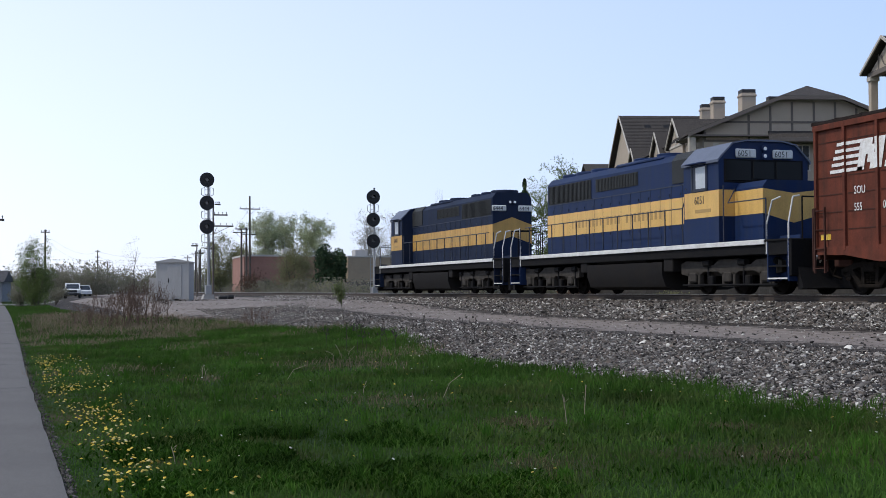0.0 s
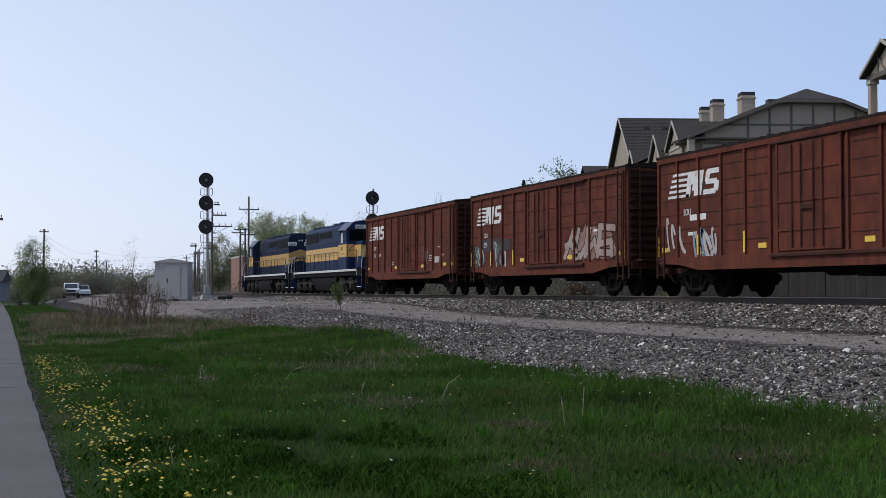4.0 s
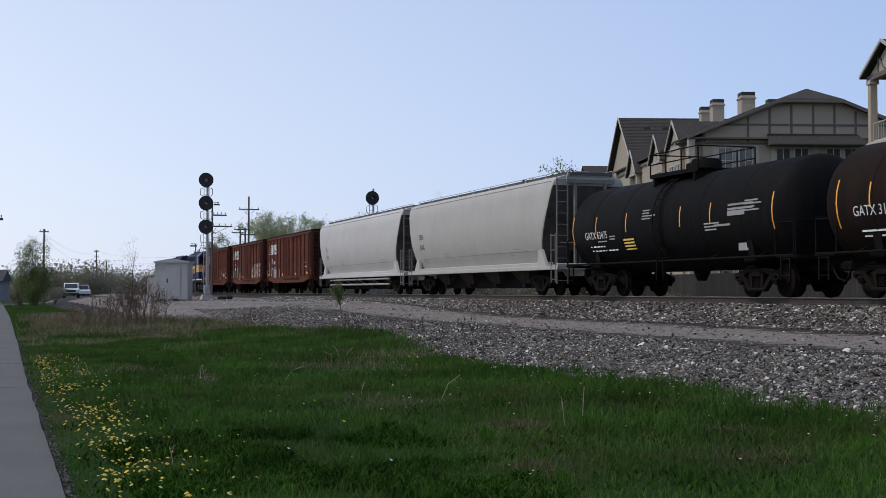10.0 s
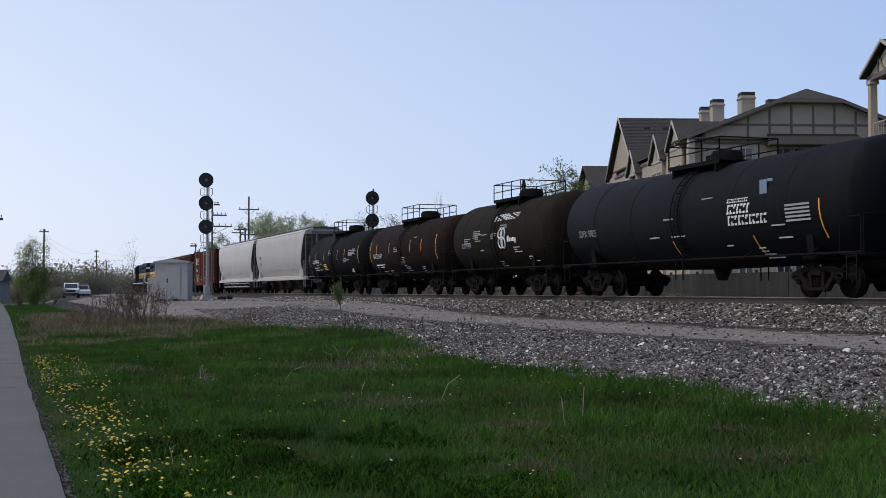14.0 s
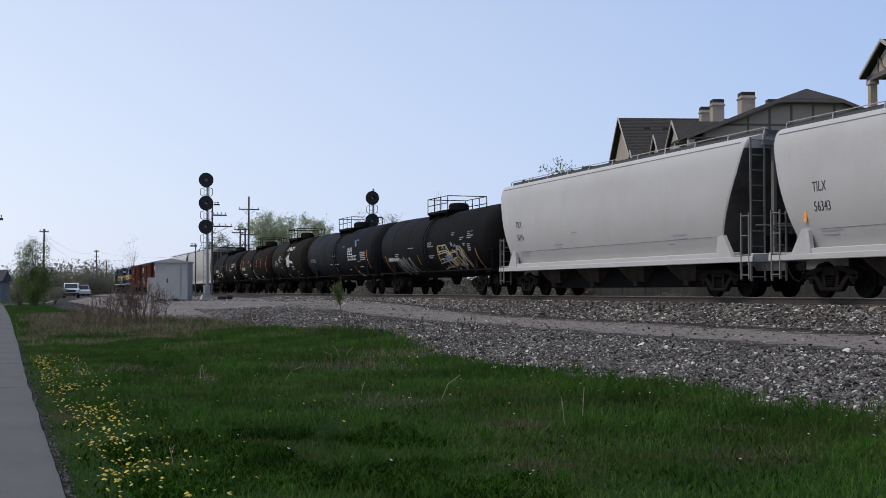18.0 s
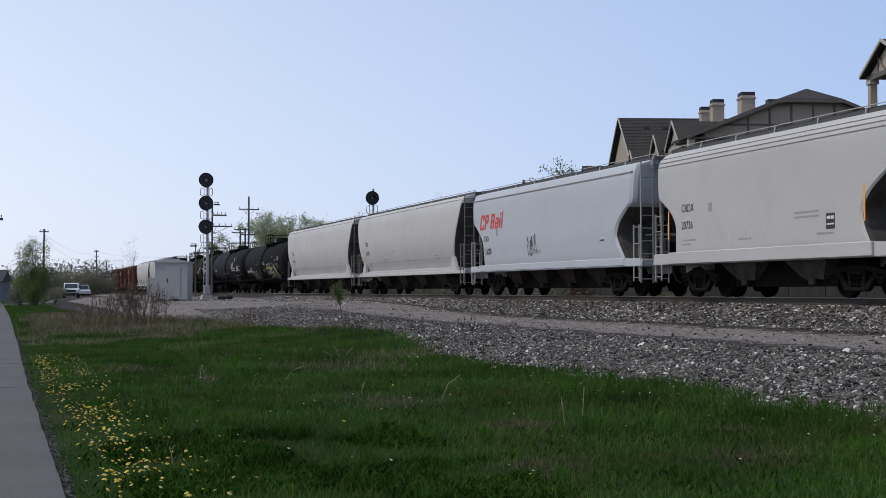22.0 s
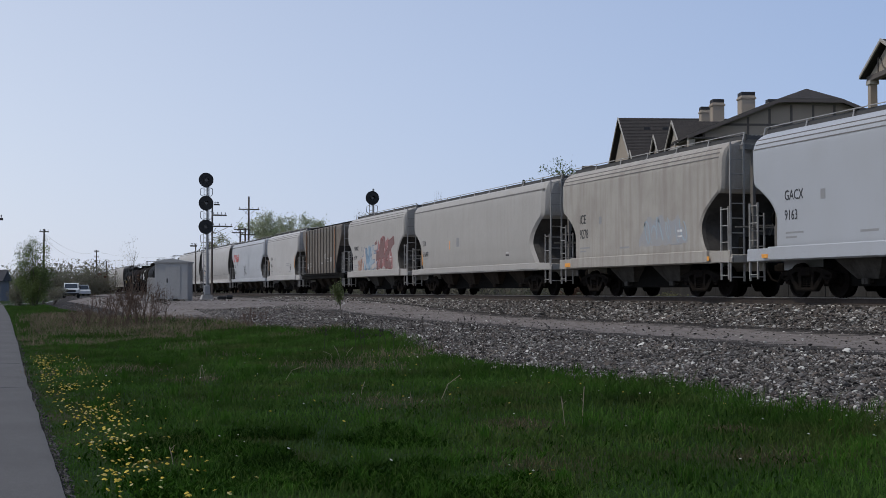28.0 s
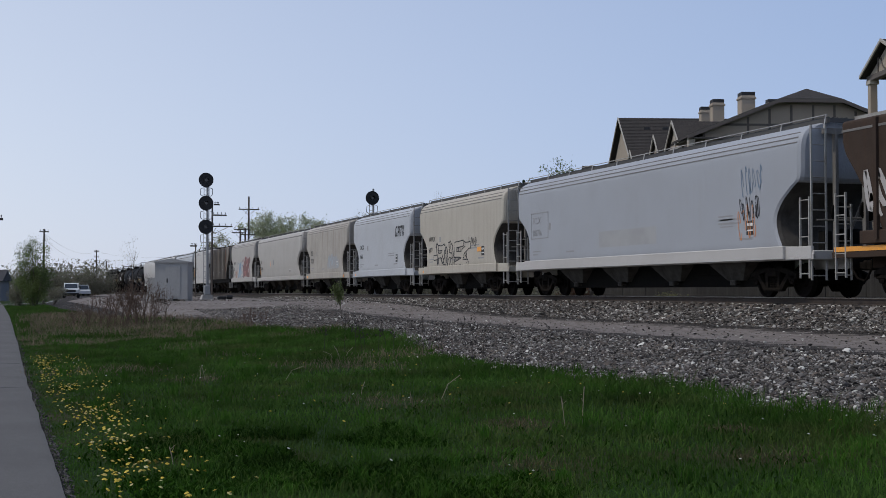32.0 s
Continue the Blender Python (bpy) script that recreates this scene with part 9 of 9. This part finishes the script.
    part("middle_window", Build().box(-0.36, 0.36, -6.574, -6.50, 3.36, 3.90, 0.02), cab_glass, cab)
    nose = part("short_hood", Build().prism([(-0.98, 1.50), (0.98, 1.50), (0.98, 3.04), (0.84, 3.22), (-0.84, 3.22), (-0.98, 3.04)], "y", -8.05, -6.55), loco_blue, car)
    b = Build().box(-0.985, 0.985, -8.04, -6.56, 2.28, 2.98)
    b.prism([(-0.985, 2.28), (0, 2.02), (0.985, 2.28), (0.985, 2.98), (0, 2.86), (-0.985, 2.98)], "y", -8.058, -8.046)
    part("yellow_band", b, loco_yellow, nose, "ochre yellow band")
    # number boards and lights at both ends
    for yy, mt, zz in ((-6.60, TO_REAR, 3.98), (y1 + 0.02, TO_FRONT, 3.62)):
        sgn = -1 if yy < 0 else 1
        for s in (-1, 1):
            w = 0.34
            xx = s * 0.62
            bd = part("number_board", Build().box(xx - w, xx + w, yy - 0.04 * sgn, yy + 0.03 * sgn, zz, zz + 0.26, 0.03), board_white, car, "number board")
            letters("number", number, 0.25, black_mark, bd, Matrix.Translation((xx + 0.30 * sgn, yy + 0.032 * sgn, zz + 0.04)) @ mt, wide=0.95)
        for k in (0, 1):
            a = (0, zz + 0.02 + 0.22 * k) if yy < 0 else (-0.11 + 0.22 * k, zz + 0.36)
            b = Build().lathe([(0, 0.10), (sgn * 0.05, 0.10), (sgn * 0.055, 0.075)], "y", 16, (a[0], yy, a[1] + 0.04))
            part("headlight", b, loco_blue, car)
            part("headlight_lens", Build().lathe([(sgn * 0.04, 0.07), (sgn * 0.062, 0.05)], "y", 14, (a[0], yy, a[1] + 0.04)), lens_glass, car)
    for s, mt in ((-1, SIDE), (1, SIDE_FAR)):
        letters("cab_number", number, 0.34, black_mark, cab, Matrix.Translation((s * 1.514, -5.15 if s < 0 else -5.95, 2.68)) @ mt, "cab number", wide=0.9)
        bars_n = Build().box(s * 1.505, s * 1.512, -6.1, -5.2, 2.42, 2.52)
        part("cab_lettering", bars_n, surface_once2("faded_ochre", (0.36, 0.23, 0.08)), cab)
    # tank, air reservoirs
    tp = [(-1.40, 1.02), (-1.42, 0.62), (-1.28, 0.24), (-0.95, 0.14), (0.95, 0.14), (1.28, 0.24), (1.42, 0.62), (1.40, 1.02)]
    part("fuel_tank", Build().prism(tp, "y", -2.9, 2.7), tank_grey, car, "grey fuel tank", smooth=40)
    for s in (-1, 1):
        part("air_reservoir", Build().lathe([(-1.9, 0.12), (-1.85, 0.20), (1.6, 0.20), (1.65, 0.12)], "y", 14, (s * 1.22, 0.2, 1.22)), tank_grey, car, smooth=40)
        part("battery_box", Build().box(s * 1.0, s * 1.4, 2.75, 3.3, 0.75, 1.25, 0.03), tank_grey, car)
        part("battery_box", Build().box(s * 1.0, s * 1.42, -3.6, -3.0, 0.7, 1.25, 0.03), tank_grey, car)
    # handrails
    for s in (-1, 1):
        b = Build()
        ys = [-4.35 + 1.12 * k for k in range(12)]
        for q in ys:
            b.rod((s * 1.47, q, 1.49), (s * 1.47, q, 2.62), 0.022)
        b.rod((s * 1.47, ys[0], 2.62), (s * 1.47, ys[-1] + 0.4, 2.62), 0.02)
        b.path([(s * 1.47, ys[0], 2.62), (s * 1.40, ys[0] - 0.2, 3.1), (s * 1.52, ys[0] - 0.3, 3.2)], 0.02)
        for t in (-1, 1):
            y2 = t * 8.95
            b.rod((s * 1.47, y2, 1.49), (s * 1.47, y2, 2.62), 0.022)
        b.path([(s * 1.47, -6.75, 3.15), (s * 1.47, -6.75, 1.49)], 0.02)
        b.path([(s * 1.47, -8.95, 2.62), (s * 1.47, -7.0, 2.62), (s * 1.0, -6.6, 3.05)], 0.02)
        part("handrail", b, rail_dark, car)
        for t in (-1, 1):
            part("grab_handle", Build().path([(s * 1.46, t * 8.95, 1.1), (s * 1.46, t * 8.95, 1.9), (s * 1.40, t * 9.15, 2.55), (s * 1.3, t * 9.4, 2.64)], 0.024), rail_white, car)
            part("grab_handle", Build().path([(s * 1.46, t * 10.0, 0.75), (s * 1.46, t * 10.0, 1.9), (s * 1.30, t * 9.98, 2.6), (s * 1.1, t * 9.98, 2.64)], 0.024), rail_white, car)
        for t in (-1, 1):
            for k in range(4):
                z = 0.42 + 0.33 * k
                part("step", Build().box(s * 1.08, s * 1.47, t * 9.05, t * 9.965, z, z + 0.04), loco_black, car)
            b = Build().box(s * 1.04, s * 1.09, t * 9.0, t * 10.0, 0.40, 1.6).box(s * 1.05, s * 1.47, t * 8.98, t * 9.03, 0.36, 1.6).box(s * 1.05, s * 1.48, t * 9.97, t * 10.03, 0.36, 1.50)
            part("step_well", b, loco_blue, car)
            part("step_edge", Build().box(s * 1.472, s * 1.49, t * 9.03, t * 9.965, 0.42, 0.46), rail_white, car)
    for t in (-1, 1):
        b = Build().box(-1.47, 1.47, t * 10.0, t * 10.12, 0.5, 1.49, 0.02)
        part("pilot", b, loco_black, car)
        part("plow", Build().prism([(t * 10.1, 0.14), (t * 10.35, 0.18), (t * 10.12, 0.75), (t * 10.02, 0.75)], "x", -1.25, 1.25), loco_black, car)
        for k in (-1, 1):
            part("end_rail", Build().path([(k * 1.1, t * 10.1, 1.45), (k * 1.1, t * 10.1, 2.60), (k * 0.3, t * 10.1, 2.60), (k * 0.3, t * 10.1, 1.45)], 0.022), loco_black, car)
        b = Build()
        for k in (-0.75, -0.6, -0.45, 0.45, 0.6, 0.75):
            b.path([(k, t * 10.12, 1.35), (k * 1.02, t * 10.25, 1.0), (k * 1.05, t * 10.18, 0.85)], 0.025)
        part("air_hose", b, tread_bright, car)
        coupler(car, t * 10.1, t)
        engine_truck(car, t * 6.55)
    return car


def surface_once2(name, c):
    if name not in once:
        once[name] = surface(name, c, 0.6)
    return once[name]


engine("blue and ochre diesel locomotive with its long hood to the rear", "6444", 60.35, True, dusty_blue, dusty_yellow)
engine("blue and ochre diesel locomotive running cab last, dusty flanks", "6051", 39.4, False, loco_blue, loco_yellow)


# ---------- larger stones of the bank, one by one ----------
pale_stone = surface("pale_stone", (0.36, 0.34, 0.31), 0.9, second=(0.24, 0.22, 0.20), amount=0.7, scale=14, bump=0.4, bump_scale=40, per_object=0.35)
grey_stone = surface("grey_stone", (0.12, 0.112, 0.105), 0.9, second=(0.06, 0.056, 0.053), amount=0.7, scale=14, bump=0.4, bump_scale=40, per_object=0.4)
srng = np.random.default_rng(77)
stone_shapes = []
for k in range(10):
    v = ICO * (1 + srng.uniform(-0.34, 0.30, (12, 1))) * np.array([1.0, srng.uniform(0.6, 0.95), srng.uniform(0.45, 0.7)])
    stone_shapes.append((raw_mesh("stone", v, np.concatenate([ICF, [(6, 11, 7), (7, 11, 8), (8, 11, 9), (9, 11, 10), (10, 11, 6)]]).ravel(), 3, pale_stone if k < 3 else grey_stone)))
laid = 0
while laid < 280:
    sy0 = 11.5 + 24 * srng.random() ** 1.4
    sx0 = srng.uniform(turf_edge(sy0) + 0.1, 12.6)
    if sx0 > 0.80 * sy0 + 1.0:
        continue
    size = srng.uniform(0.028, 0.062)
    me = stone_shapes[int(srng.integers(0, 10))]
    part("stone", me, None, bank, m=Matrix.Translation((sx0, sy0, ground_z(sx0, sy0) + size * 0.30)) @ Matrix.Rotation(srng.uniform(0, 6.28), 4, "Z") @ Matrix.Rotation(srng.uniform(-0.35, 0.35), 4, "X") @ Matrix.Scale(size, 4))
    laid += 1


# ---------- what moves ----------
def motions():
    for ob, y, *turned in movers:
        rz = turned[0] if turned else 0
        walk(ob, [(t, pose(TRACK, y + SPEED * t, RAIL, 0, 0, rz)) for t in (0, 8, 16, 24, 32)])
    for w, dy, r in wheelsets:
        back = -1 if abs((w.parent.parent.matrix_basis.to_euler().z)) < 1 else 1
        turn = math.degrees(SPEED / r / FPS) * back
        walk(w, [(k / FPS, pose(0, dy, r, turn * k)) for k in range(0, 32 * FPS + 1)])


motions()
